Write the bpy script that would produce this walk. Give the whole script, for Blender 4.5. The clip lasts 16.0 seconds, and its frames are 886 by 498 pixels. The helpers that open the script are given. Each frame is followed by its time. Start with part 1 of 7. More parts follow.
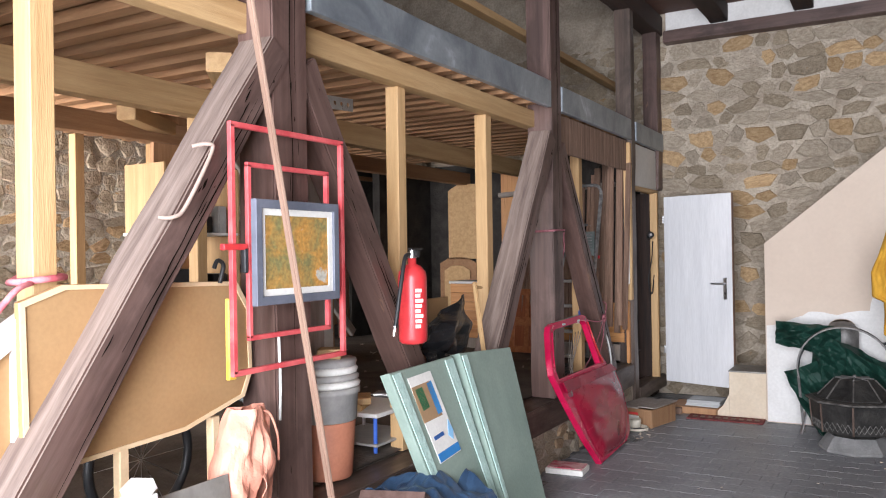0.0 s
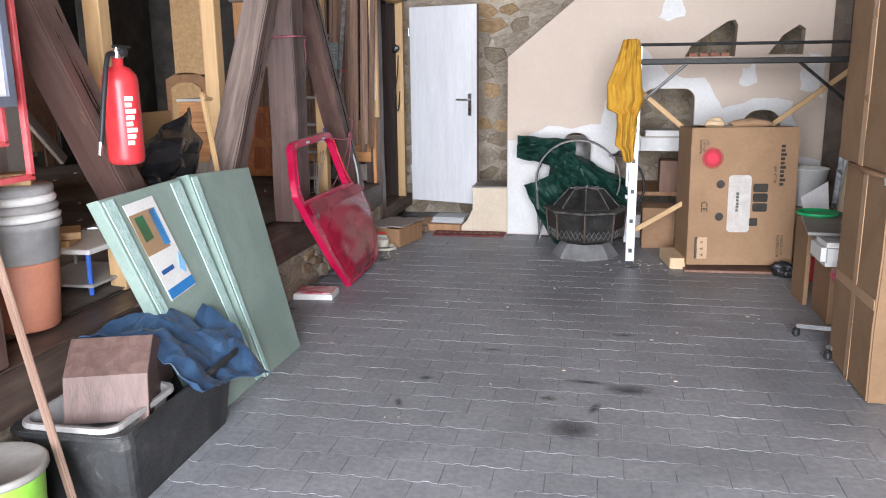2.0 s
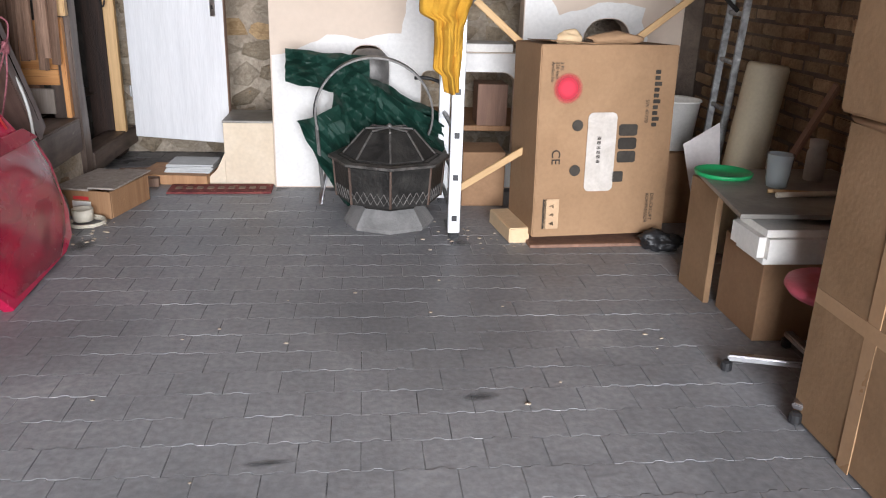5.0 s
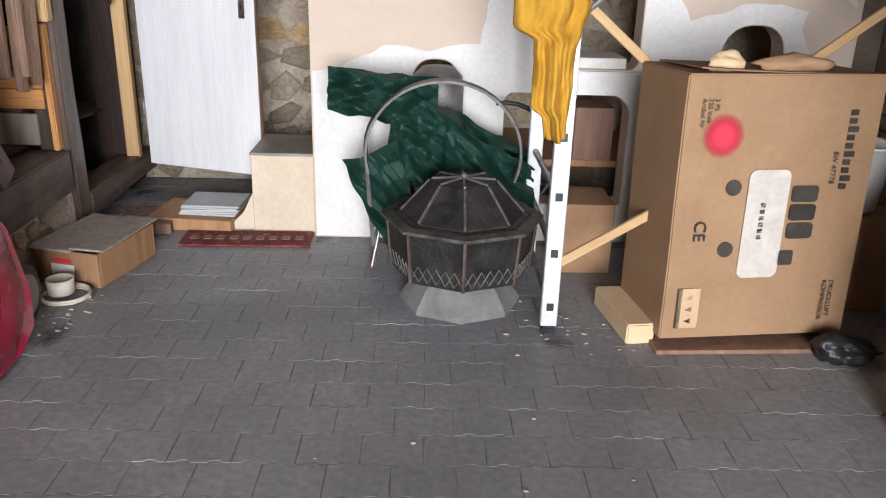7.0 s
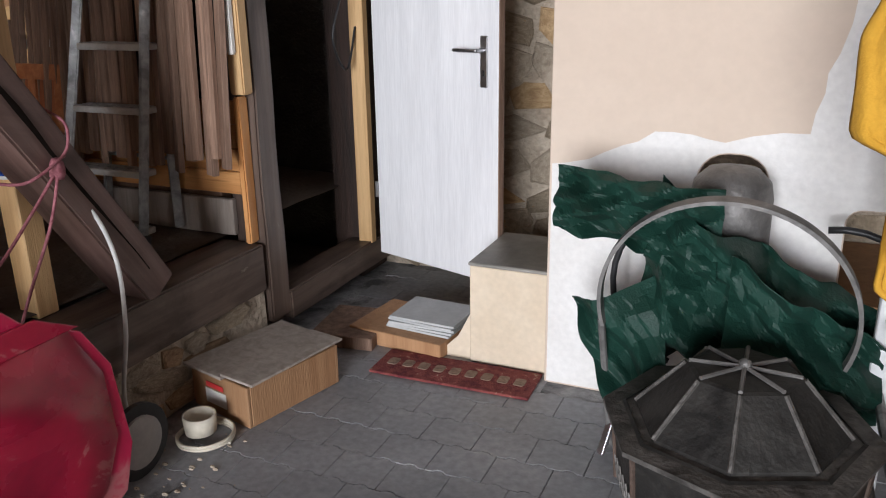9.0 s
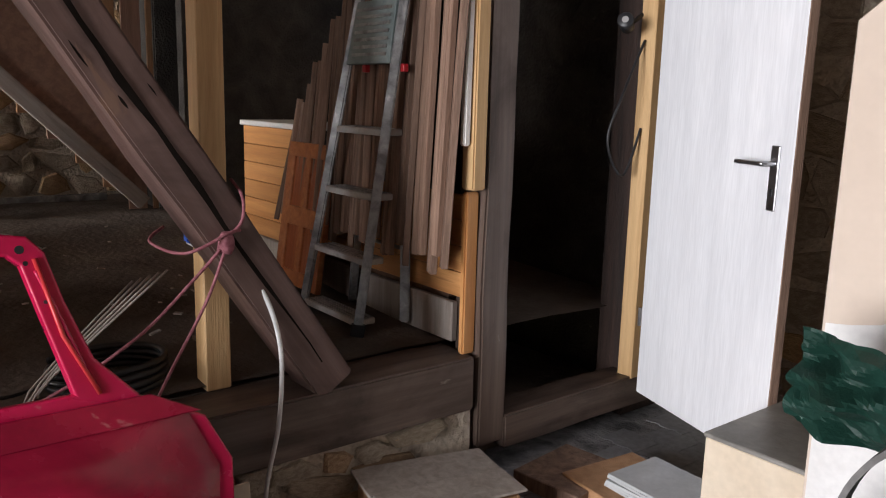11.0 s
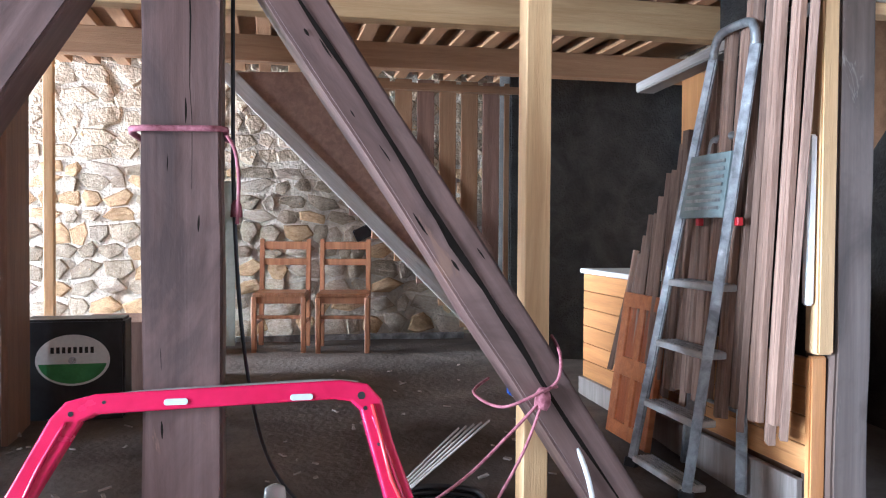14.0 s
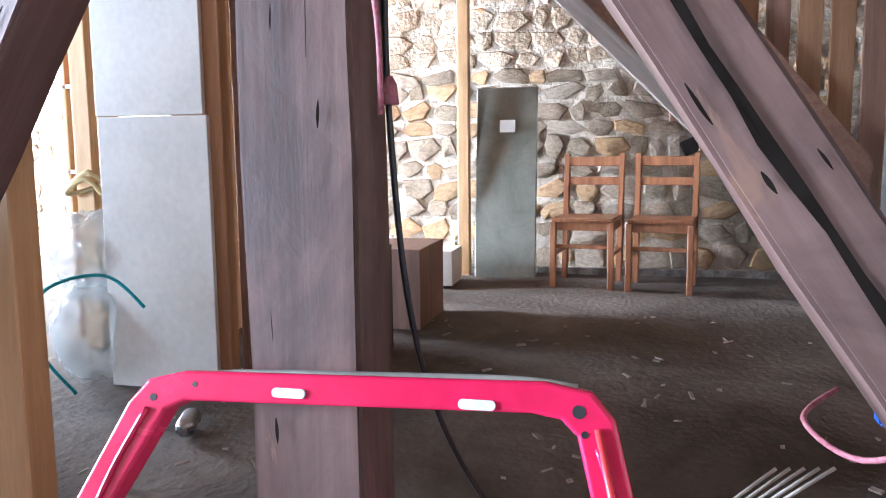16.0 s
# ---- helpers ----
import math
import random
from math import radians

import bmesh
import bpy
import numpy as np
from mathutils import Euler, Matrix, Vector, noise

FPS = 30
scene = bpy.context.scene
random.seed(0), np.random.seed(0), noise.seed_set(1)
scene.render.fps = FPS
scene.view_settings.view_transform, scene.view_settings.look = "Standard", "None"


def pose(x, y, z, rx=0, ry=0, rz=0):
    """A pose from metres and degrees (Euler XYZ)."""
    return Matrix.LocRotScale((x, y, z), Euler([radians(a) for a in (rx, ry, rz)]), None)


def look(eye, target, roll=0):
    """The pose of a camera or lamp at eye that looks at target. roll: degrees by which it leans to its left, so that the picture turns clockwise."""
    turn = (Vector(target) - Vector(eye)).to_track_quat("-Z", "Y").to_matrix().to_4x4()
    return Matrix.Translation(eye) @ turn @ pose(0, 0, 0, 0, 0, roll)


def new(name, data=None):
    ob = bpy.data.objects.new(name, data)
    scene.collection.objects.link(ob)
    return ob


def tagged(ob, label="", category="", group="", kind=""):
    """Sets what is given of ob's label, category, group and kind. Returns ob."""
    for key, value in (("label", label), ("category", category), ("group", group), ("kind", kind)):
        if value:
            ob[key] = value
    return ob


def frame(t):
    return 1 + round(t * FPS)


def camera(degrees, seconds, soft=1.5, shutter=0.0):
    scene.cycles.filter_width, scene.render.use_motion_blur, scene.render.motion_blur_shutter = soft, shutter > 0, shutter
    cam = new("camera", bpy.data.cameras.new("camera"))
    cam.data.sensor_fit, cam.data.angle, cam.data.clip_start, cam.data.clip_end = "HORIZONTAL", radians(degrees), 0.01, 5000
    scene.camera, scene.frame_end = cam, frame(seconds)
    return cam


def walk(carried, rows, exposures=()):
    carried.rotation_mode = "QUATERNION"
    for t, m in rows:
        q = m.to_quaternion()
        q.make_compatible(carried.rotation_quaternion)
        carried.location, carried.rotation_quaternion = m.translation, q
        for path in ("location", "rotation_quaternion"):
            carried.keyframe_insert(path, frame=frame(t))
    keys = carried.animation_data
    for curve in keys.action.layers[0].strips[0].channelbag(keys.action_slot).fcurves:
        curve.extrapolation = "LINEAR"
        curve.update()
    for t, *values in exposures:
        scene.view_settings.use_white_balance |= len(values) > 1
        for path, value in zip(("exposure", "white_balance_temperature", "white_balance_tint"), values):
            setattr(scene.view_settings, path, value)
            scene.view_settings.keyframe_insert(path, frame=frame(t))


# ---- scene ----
cam = camera(58.3, 16.0, soft=1.1)
PATH = [
    (0, (-0.993, 0.658, 1.641), (-1.98, 2.397, 1.648), -0.9),
    (0.5, (-1.031, 0.692, 1.621), (-1.97, 2.455, 1.527), -0.9),
    (1, (-1.045, 0.71, 1.609), (-1.856, 2.527, 1.41), -1.3),
    (1.5, (-1.116, 0.757, 1.565), (-1.738, 2.632, 1.252), -1.0),
    (2, (-1.163, 1.075, 1.537), (-1.549, 2.989, 1.104), -0.6),
    (2.5, (-1.24, 1.409, 1.529), (-1.385, 3.331, 0.998), -0.1),
    (3, (-1.375, 1.753, 1.525), (-1.318, 3.661, 0.927), 0.3),
    (3.5, (-1.39, 2.105, 1.508), (-1.282, 3.999, 0.876), 0.6),
    (6, (-1.495, 3.825, 1.451), (-1.272, 5.694, 0.774), 2.2),
    (6.5, (-1.534, 4.135, 1.471), (-1.365, 6.002, 0.774), 1.9),
    (7, (-1.452, 4.499, 1.518), (-1.404, 6.367, 0.806), 1.7),
    (7.5, (-1.474, 4.81, 1.508), (-1.575, 6.679, 0.804), 1.4),
    (8, (-1.433, 5.194, 1.541), (-1.751, 7.043, 0.846), 0.2),
    (10.5, (-1.029, 6.434, 1.469), (-2.403, 7.817, 1.024), 0.9),
    (11, (-1.072, 6.596, 1.457), (-2.619, 7.807, 1.084), 1.5),
    (11.5, (-0.968, 6.726, 1.497), (-2.683, 7.721, 1.233), 1.1),
    (12, (-0.871, 6.756, 1.548), (-2.687, 7.581, 1.405), 0.5),
    (12.5, (-0.85, 6.731, 1.573), (-2.717, 7.444, 1.512), -0.1),
    (13, (-0.844, 6.732, 1.572), (-2.74, 7.368, 1.562), -0.4),
    (13.5, (-0.865, 6.738, 1.567), (-2.786, 7.297, 1.564), -0.2),
    (14, (-1.014, 6.704, 1.529), (-2.968, 7.13, 1.48), 0.4),
    (14.5, (-1.23, 6.732, 1.484), (-3.218, 6.906, 1.354), 0.5),
    (15, (-1.491, 6.881, 1.486), (-3.48, 6.792, 1.292), 0.4),
    (15.5, (-1.741, 6.939, 1.468), (-3.708, 6.668, 1.228), 1.2),
    (16, (-1.986, 7.021, 1.478), (-3.921, 6.575, 1.232), -0.6),
]
EXPOSURES = [(0, -0.33, 6300, 15), (1.5, -0.27, 6150, 14), (2.5, -0.04, 6150, 14), (6, 0.03, 6450, 14), (8, -0.12, 6450, 14), (10.5, -0.25, 6350, 14), (11.2, -0.1, 6600, 16),
             (12, 0.08, 6000, 13), (12.5, 0.7, 5500, 12), (13, 1.1, 5300, 11), (13.5, 1.3, 5150, 9), (14, 1.6, 5050, 8), (15, 1.85, 5000, 9), (16, 1.9, 5100, 9)]
walk(cam, [(t, look(eye, target, roll)) for t, eye, target, roll in PATH], EXPOSURES)

# ---- light ----
world = bpy.data.worlds.new("world")
scene.world = world
world.use_nodes = True
sky = world.node_tree.nodes.new("ShaderNodeTexSky")
sky.sky_type = 'NISHITA'
sky.sun_disc = False
sky.sun_elevation, sky.sun_rotation = radians(42), radians(200)
world.node_tree.links.new(sky.outputs[0], world.node_tree.nodes["Background"].inputs[0])
world.node_tree.nodes["Background"].inputs[1].default_value = 0.12
sun = new("sun", bpy.data.lights.new("sun", 'SUN'))
sun.data.energy, sun.data.angle, sun.data.color = 2.5, radians(0.6), (1.0, 0.95, 0.88)
sun.matrix_world = look((0, 0, 0), (0.35, -0.95, -0.9))


def window_light(name, eye, target, w, h, power, color):
    lamp = new(name, bpy.data.lights.new(name, 'AREA'))
    lamp.data.shape, lamp.data.size, lamp.data.size_y = 'RECTANGLE', w, h
    lamp.data.energy, lamp.data.color = power, color
    lamp.matrix_world = look(eye, target)
    return lamp


window_light("gate_daylight", (-1.1, -1.65, 1.75), (-1.5, 5, 1.2), 3.6, 3.2, 1400, (0.93, 0.97, 1.0))
side_window = window_light("side_window_daylight", (-6.6, 1.35, 1.75), (-7.3, 6.2, 1.5), 1.4, 1.4, 160, (1.0, 0.98, 0.94))
side_window.data.spread = radians(100)


# ---- materials ----
def mat(name, c1, c2, rough=0.7, metal=0.0, scale=4.0, grain=None, bump=0.15, fine=60.0, vary=0.0, spec=0.4, c3=None, c3_at=0.62, isl=False, mot=0.05, place=False):
    """A surface of two colours mixed by noise, with fine grain and relief. grain: stretch of the noise on the object's axes."""
    m = bpy.data.materials.new(name)
    m.use_nodes = True
    nt = m.node_tree
    n, l = nt.nodes, nt.links
    b = n["Principled BSDF"]
    tc = n.new("ShaderNodeTexCoord")
    mp = n.new("ShaderNodeMapping")
    mp.inputs["Scale"].default_value = grain or (1, 1, 1)
    oi = n.new("ShaderNodeObjectInfo")
    shift = n.new("ShaderNodeVectorMath")
    shift.operation = 'SCALE'
    shift.inputs[0].default_value = (7.1, 3.3, 5.7)
    l.new(oi.outputs["Random"], shift.inputs["Scale"])
    add = n.new("ShaderNodeVectorMath")
    if place:
        whole = n.new("ShaderNodeNewGeometry")
        l.new(whole.outputs["Position"], add.inputs[0])
    else:
        l.new(tc.outputs["Object"], add.inputs[0])
        l.new(shift.outputs[0], add.inputs[1])
    l.new(add.outputs[0], mp.inputs[0])
    big = n.new("ShaderNodeTexNoise")
    big.inputs["Distortion"].default_value = 0.5
    big.inputs["Scale"].default_value, big.inputs["Detail"].default_value, big.inputs["Roughness"].default_value = scale, 6, 0.62
    l.new(mp.outputs[0], big.inputs["Vector"])
    small = n.new("ShaderNodeTexNoise")
    small.inputs["Scale"].default_value, small.inputs["Detail"].default_value = fine, 4
    l.new(mp.outputs[0], small.inputs["Vector"])
    ramp = n.new("ShaderNodeValToRGB")
    ramp.color_ramp.elements[0].position, ramp.color_ramp.elements[1].position = 0.36, 0.64
    ramp.color_ramp.elements[0].color, ramp.color_ramp.elements[1].color = (*c1, 1), (*c2, 1)
    if c3:
        e = ramp.color_ramp.elements.new(c3_at + 0.1)
        e.color = (*c3, 1)
    l.new(big.outputs["Fac"], ramp.inputs[0])
    hsv = n.new("ShaderNodeHueSaturation")
    l.new(ramp.outputs[0], hsv.inputs["Color"])
    val = n.new("ShaderNodeMapRange")
    val.inputs["To Min"].default_value, val.inputs["To Max"].default_value = 1 - mot, 1 + mot
    val.inputs["From Min"].default_value, val.inputs["From Max"].default_value = 0.3, 0.7
    l.new(small.outputs["Fac"], val.inputs["Value"])
    out = val.outputs[0]
    if vary:
        rnd = n.new("ShaderNodeMapRange")
        rnd.inputs["To Min"].default_value, rnd.inputs["To Max"].default_value = 1 - vary, 1 + vary
        if isl:
            geo = n.new("ShaderNodeNewGeometry")
            l.new(geo.outputs["Random Per Island"], rnd.inputs["Value"])
        else:
            l.new(oi.outputs["Random"], rnd.inputs["Value"])
        mul = n.new("ShaderNodeMath")
        mul.operation = 'MULTIPLY'
        l.new(out, mul.inputs[0])
        l.new(rnd.outputs[0], mul.inputs[1])
        out = mul.outputs[0]
    l.new(out, hsv.inputs["Value"])
    l.new(hsv.outputs[0], b.inputs["Base Color"])
    rr = n.new("ShaderNodeMapRange")
    rr.inputs["To Min"].default_value, rr.inputs["To Max"].default_value = max(0.03, rough - 0.12), min(1, rough + 0.12)
    l.new(big.outputs["Fac"], rr.inputs["Value"])
    l.new(rr.outputs[0], b.inputs["Roughness"])
    b.inputs["Metallic"].default_value = metal
    b.inputs["Specular IOR Level"].default_value = spec
    if bump:
        bp = n.new("ShaderNodeBump")
        bp.inputs["Strength"].default_value, bp.inputs["Distance"].default_value = bump, 0.02
        mx = n.new("ShaderNodeMath")
        l.new(big.outputs["Fac"], mx.inputs[0])
        l.new(small.outputs["Fac"], mx.inputs[1])
        l.new(mx.outputs[0], bp.inputs["Height"])
        l.new(bp.outputs[0], b.inputs["Normal"])
    return m


def clear(name, tint, rough=0.05, alpha=0.3):
    m = bpy.data.materials.new(name)
    m.use_nodes = True
    b = m.node_tree.nodes["Principled BSDF"]
    b.inputs["Base Color"].default_value = (*tint, 1)
    b.inputs["Roughness"].default_value = rough
    b.inputs["Alpha"].default_value = alpha
    return m


G = (18, 18, 1.2)


def aged_timber(name, dark, mid, pale, scrape):
    """Old hewn wood: long streaks down the object's z axis, sooty patches, scraped spots, fine checks in relief."""
    m = bpy.data.materials.new(name)
    m.use_nodes = True
    n, l = m.node_tree.nodes, m.node_tree.links
    b = n["Principled BSDF"]
    tc, oi = n.new("ShaderNodeTexCoord"), n.new("ShaderNodeObjectInfo")
    shift, add = n.new("ShaderNodeVectorMath"), n.new("ShaderNodeVectorMath")
    shift.operation = 'SCALE'
    shift.inputs[0].default_value = (3.1, 4.7, 9.3)
    l.new(oi.outputs["Random"], shift.inputs["Scale"])
    l.new(tc.outputs["Object"], add.inputs[0])
    l.new(shift.outputs[0], add.inputs[1])

    def layer(scale, stretch, detail, distort=0.3):
        mp, t = n.new("ShaderNodeMapping"), n.new("ShaderNodeTexNoise")
        mp.inputs["Scale"].default_value = stretch
        t.inputs["Scale"].default_value, t.inputs["Detail"].default_value = scale, detail
        t.inputs["Roughness"].default_value, t.inputs["Distortion"].default_value = 0.65, distort
        l.new(add.outputs[0], mp.inputs[0])
        l.new(mp.outputs[0], t.inputs["Vector"])
        return t.outputs["Fac"]

    def ramp(fac, stops):
        r = n.new("ShaderNodeValToRGB")
        e = r.color_ramp.elements
        e[0].position, e[1].position = stops[0][0], stops[1][0]
        e[0].color, e[1].color = (*stops[0][1], 1), (*stops[1][1], 1)
        for p, c in stops[2:]:
            e.new(p).color = (*c, 1)
        l.new(fac, r.inputs[0])
        return r.outputs[0]

    def mix(fac, a, c):
        x = n.new("ShaderNodeMix")
        x.data_type = 'RGBA'
        l.new(fac, x.inputs["Factor"])
        l.new(a, x.inputs["A"])
        l.new(c, x.inputs["B"])
        return x.outputs["Result"]

    streak = layer(1.0, (15, 15, 0.6), 8)
    blot = layer(2.2, (1.6, 1.6, 0.7), 6, 0.8)
    spot = layer(7.0, (1.4, 1.4, 0.5), 5, 1.0)
    base = ramp(streak, [(0.3, dark), (0.5, mid), (0.72, pale)])
    soot = ramp(streak, [(0.3, tuple(0.55 * c for c in dark)), (0.6, tuple(0.62 * c for c in mid))])
    black, white = (0, 0, 0), (1, 1, 1)
    col = mix(ramp(blot, [(0.47, black), (0.66, white)]), base, soot)
    chip = n.new("ShaderNodeRGB")
    chip.outputs[0].default_value = (*scrape, 1)
    col = mix(ramp(spot, [(0.655, black), (0.72, (0.75, 0.75, 0.75))]), col, chip.outputs[0])
    l.new(col, b.inputs["Base Color"])
    l.new(ramp(blot, [(0.3, (0.34, 0.34, 0.34)), (0.7, (0.58, 0.58, 0.58))]), b.inputs["Roughness"])
    b.inputs["Specular IOR Level"].default_value = 0.45
    bp, sm = n.new("ShaderNodeBump"), n.new("ShaderNodeMath")
    bp.inputs["Strength"].default_value, bp.inputs["Distance"].default_value = 0.12, 0.012
    l.new(streak, sm.inputs[0])
    l.new(spot, sm.inputs[1])
    l.new(sm.outputs[0], bp.inputs["Height"])
    l.new(bp.outputs[0], b.inputs["Normal"])
    return m


M_TIMBER = aged_timber("old_timber", (0.068, 0.035, 0.028), (0.113, 0.066, 0.055), (0.168, 0.107, 0.092), (0.19, 0.11, 0.075))
M_TIMBER_GREY = aged_timber("weathered_timber", (0.06, 0.038, 0.029), (0.11, 0.076, 0.06), (0.17, 0.125, 0.1), (0.3, 0.26, 0.22))
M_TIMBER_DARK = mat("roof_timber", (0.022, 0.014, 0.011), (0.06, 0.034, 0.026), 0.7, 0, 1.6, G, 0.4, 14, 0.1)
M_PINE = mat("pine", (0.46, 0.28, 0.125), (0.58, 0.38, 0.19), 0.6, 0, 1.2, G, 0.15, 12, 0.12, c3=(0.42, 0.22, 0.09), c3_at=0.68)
M_PINE_DIM = mat("darker_pine", (0.3, 0.155, 0.075), (0.4, 0.225, 0.115), 0.65, 0, 1.2, G, 0.2, 12, 0.2, c3=(0.25, 0.12, 0.06), c3_at=0.66)
M_PINE_ORANGE = mat("varnished_pine", (0.5, 0.22, 0.075), (0.64, 0.32, 0.12), 0.4, 0, 1.2, G, 0.1, 10, 0.12, c3=(0.3, 0.1, 0.03), c3_at=0.68)
M_LATH_PALE = mat("pale_weathered_wood", (0.26, 0.22, 0.19), (0.38, 0.33, 0.29), 0.8, 0, 1.4, G, 0.2, 14)
M_LATH = mat("weathered_lath", (0.15, 0.088, 0.06), (0.3, 0.19, 0.135), 0.75, 0, 1.4, G, 0.3, 14, 0.3, mot=0.16)
M_BOARD_BROWN = mat("brown_board", (0.2, 0.11, 0.075), (0.29, 0.165, 0.115), 0.6, 0, 1.2, G, 0.2, 12, 0.15)
M_STONE = mat("rubble_stone", (0.34, 0.265, 0.185), (0.53, 0.435, 0.32), 0.9, 0, 7, None, 0.9, 45, 0.16, 0.2, c3=(0.5, 0.29, 0.13), c3_at=0.6, mot=0.16)
M_STONE_GREY = mat("grey_rubble_stone", (0.33, 0.265, 0.2), (0.52, 0.44, 0.34), 0.9, 0, 6, None, 0.7, 45, 0.14, 0.2, c3=(0.44, 0.33, 0.23), c3_at=0.64, mot=0.16)
M_STONE_OCHRE = mat("ochre_stone", (0.36, 0.23, 0.12), (0.56, 0.39, 0.22), 0.9, 0, 5, None, 0.6, 45, 0.2, 0.2, mot=0.16)
M_MORTAR = mat("lime_mortar", (0.34, 0.275, 0.21), (0.52, 0.445, 0.355), 0.95, 0, 3.2, None, 1.0, 40, 0, 0.2, c3=(0.4, 0.33, 0.26), c3_at=0.6, mot=0.16)
M_MORTAR_PALE = mat("pale_lime_mortar", (0.46, 0.4, 0.32), (0.6, 0.54, 0.45), 0.95, 0, 5, None, 0.9, 50, 0, 0.2, mot=0.16)
M_PLASTER = mat("patched_plaster", (0.6, 0.49, 0.4), (0.65, 0.54, 0.445), 0.92, 0, 0.9, None, 0.04, 30, 0, 0.2, c3=(0.74, 0.69, 0.64), c3_at=0.58, mot=0.02)
M_WHITE = mat("white_filler", (0.7, 0.68, 0.655), (0.76, 0.745, 0.725), 0.92, 0, 3, None, 0.1, 40, 0, 0.2)
M_CREAM = mat("cream_board", (0.64, 0.53, 0.4), (0.7, 0.6, 0.47), 0.8, 0, 2, None, 0.06, 40, 0, 0.3)
M_PAVER = mat("concrete_paver", (0.2, 0.204, 0.216), (0.305, 0.308, 0.32), 0.52, 0, 1.1, None, 0.1, 34, 0.035, 0.5, c3=(0.385, 0.38, 0.38), c3_at=0.58, mot=0.17, place=True)
M_JOINT = mat("dusty_joint", (0.12, 0.12, 0.125), (0.36, 0.355, 0.355), 0.95, 0, 8, None, 0.4, 60, 0, 0.2)
M_EARTH = mat("dusty_floor", (0.075, 0.06, 0.05), (0.17, 0.143, 0.122), 0.95, 0, 1.6, None, 0.4, 30, 0, 0.2)
M_ZINC = mat("zinc_sheet", (0.22, 0.25, 0.28), (0.4, 0.44, 0.47), 0.45, 0.6, 2.5, None, 0.05, 40, 0.08, c3=(0.55, 0.6, 0.64), c3_at=0.6)
M_CEIL = mat("ceiling_board", (0.07, 0.03, 0.02), (0.13, 0.06, 0.04), 0.7, 0, 1.5, (1, 9, 9), 0.2, 20)
M_BRICK = mat("buff_brick", (0.22, 0.14, 0.085), (0.38, 0.27, 0.17), 0.9, 0, 6, None, 0.5, 60, 0.3, 0.2, mot=0.16)
M_BRICK_JOINT = mat("brick_joint", (0.1, 0.075, 0.06), (0.17, 0.13, 0.1), 0.95, 0, 6, None, 0.6, 60)
M_WALL = mat("grey_render", (0.36, 0.34, 0.31), (0.46, 0.43, 0.4), 0.9, 0, 2, None, 0.3, 30)


M_WHITE_BOARD = mat("white_board", (0.58, 0.56, 0.52), (0.66, 0.635, 0.59), 0.5, 0, 2, None, 0.03, 40)
M_DOOR = mat("white_grain_door", (0.7, 0.7, 0.715), (0.77, 0.77, 0.785), 0.45, 0, 1.5, (14, 14, 1.0), 0.04, 10)
M_STEEL = mat("brushed_steel", (0.45, 0.45, 0.46), (0.6, 0.6, 0.62), 0.3, 1.0, 8, None, 0.02)
M_ALU = mat("scuffed_aluminium", (0.2, 0.2, 0.2), (0.46, 0.47, 0.47), 0.48, 0.7, 14, None, 0.12, 50, c3=(0.66, 0.66, 0.65), c3_at=0.6)
M_ALU_DUST = mat("dusty_aluminium", (0.4, 0.385, 0.365), (0.56, 0.545, 0.52), 0.75, 0.0, 9, None, 0.1, 60)
M_BLACK = mat("black_plastic", (0.012, 0.012, 0.013), (0.03, 0.03, 0.032), 0.4, 0, 5, None, 0.05)
M_CARD = mat("cardboard", (0.2, 0.118, 0.06), (0.26, 0.158, 0.086), 0.85, 0, 2.5, None, 0.08, 50, 0.08)
M_CARD_LIGHT = mat("tan_cardboard", (0.3, 0.178, 0.095), (0.36, 0.22, 0.122), 0.85, 0, 2.5, None, 0.08, 50)
M_CARD_DARK = mat("brown_cardboard", (0.25, 0.14, 0.075), (0.34, 0.2, 0.11), 0.85, 0, 2.5, None, 0.08, 50, 0.1)
M_RED_CAR = mat("red_car_paint", (0.44, 0.006, 0.05), (0.56, 0.012, 0.075), 0.26, 0, 3, (1, 1, 0.5), 0.02, 30, spec=0.6, c3=(0.55, 0.16, 0.18), c3_at=0.58)
M_GREEN_FOAM = mat("green_foam_board", (0.2, 0.27, 0.23), (0.28, 0.35, 0.3), 0.42, 0, 2, None, 0.05, 60, 0.06)

M_ALU_WHITE = mat("bright_aluminium", (0.6, 0.61, 0.62), (0.74, 0.75, 0.76), 0.45, 0.3, 6, None, 0.05, 50)
M_TAPE = mat("packing_tape", (0.33, 0.2, 0.11), (0.4, 0.25, 0.14), 0.3, 0, 4, None, 0.02)
M_PAPER_GREY = mat("grey_card", (0.5, 0.47, 0.46), (0.6, 0.57, 0.56), 0.8, 0, 4, None, 0.03)
STAINS = [(-1.0, 4.85, 0.2, 0.12, 6), (-1.2, 4.92, 0.24, 0.05, -4), (-1.38, 4.68, 0.07, 0.06, 20), (-2.02, 4.84, 0.07, 0.05, 20), (-2.08, 4.51, 0.035, 0.1, 15), (-1.26, 4.36, 0.18, 0.2, 30), (-1.16, 4.6, 0.04, 0.14, -20),
          (-1.73, 5.32, 0.14, 0.03, 6), (-1.01, 5.7, 0.12, 0.05, 10), (-0.9, 7.42, 0.12, 0.1, 0), (-2.95, 7.4, 0.1, 0.2, 0)]

# ---- builders ----
def link(name, me, material, parent=None, label="", m=None):
    if material:
        me.materials.append(material)
    ob = new(name, me)
    if parent:
        ob.parent = parent
    if m is not None:
        ob.matrix_basis = m
    if label:
        ob["label"] = label
    return ob


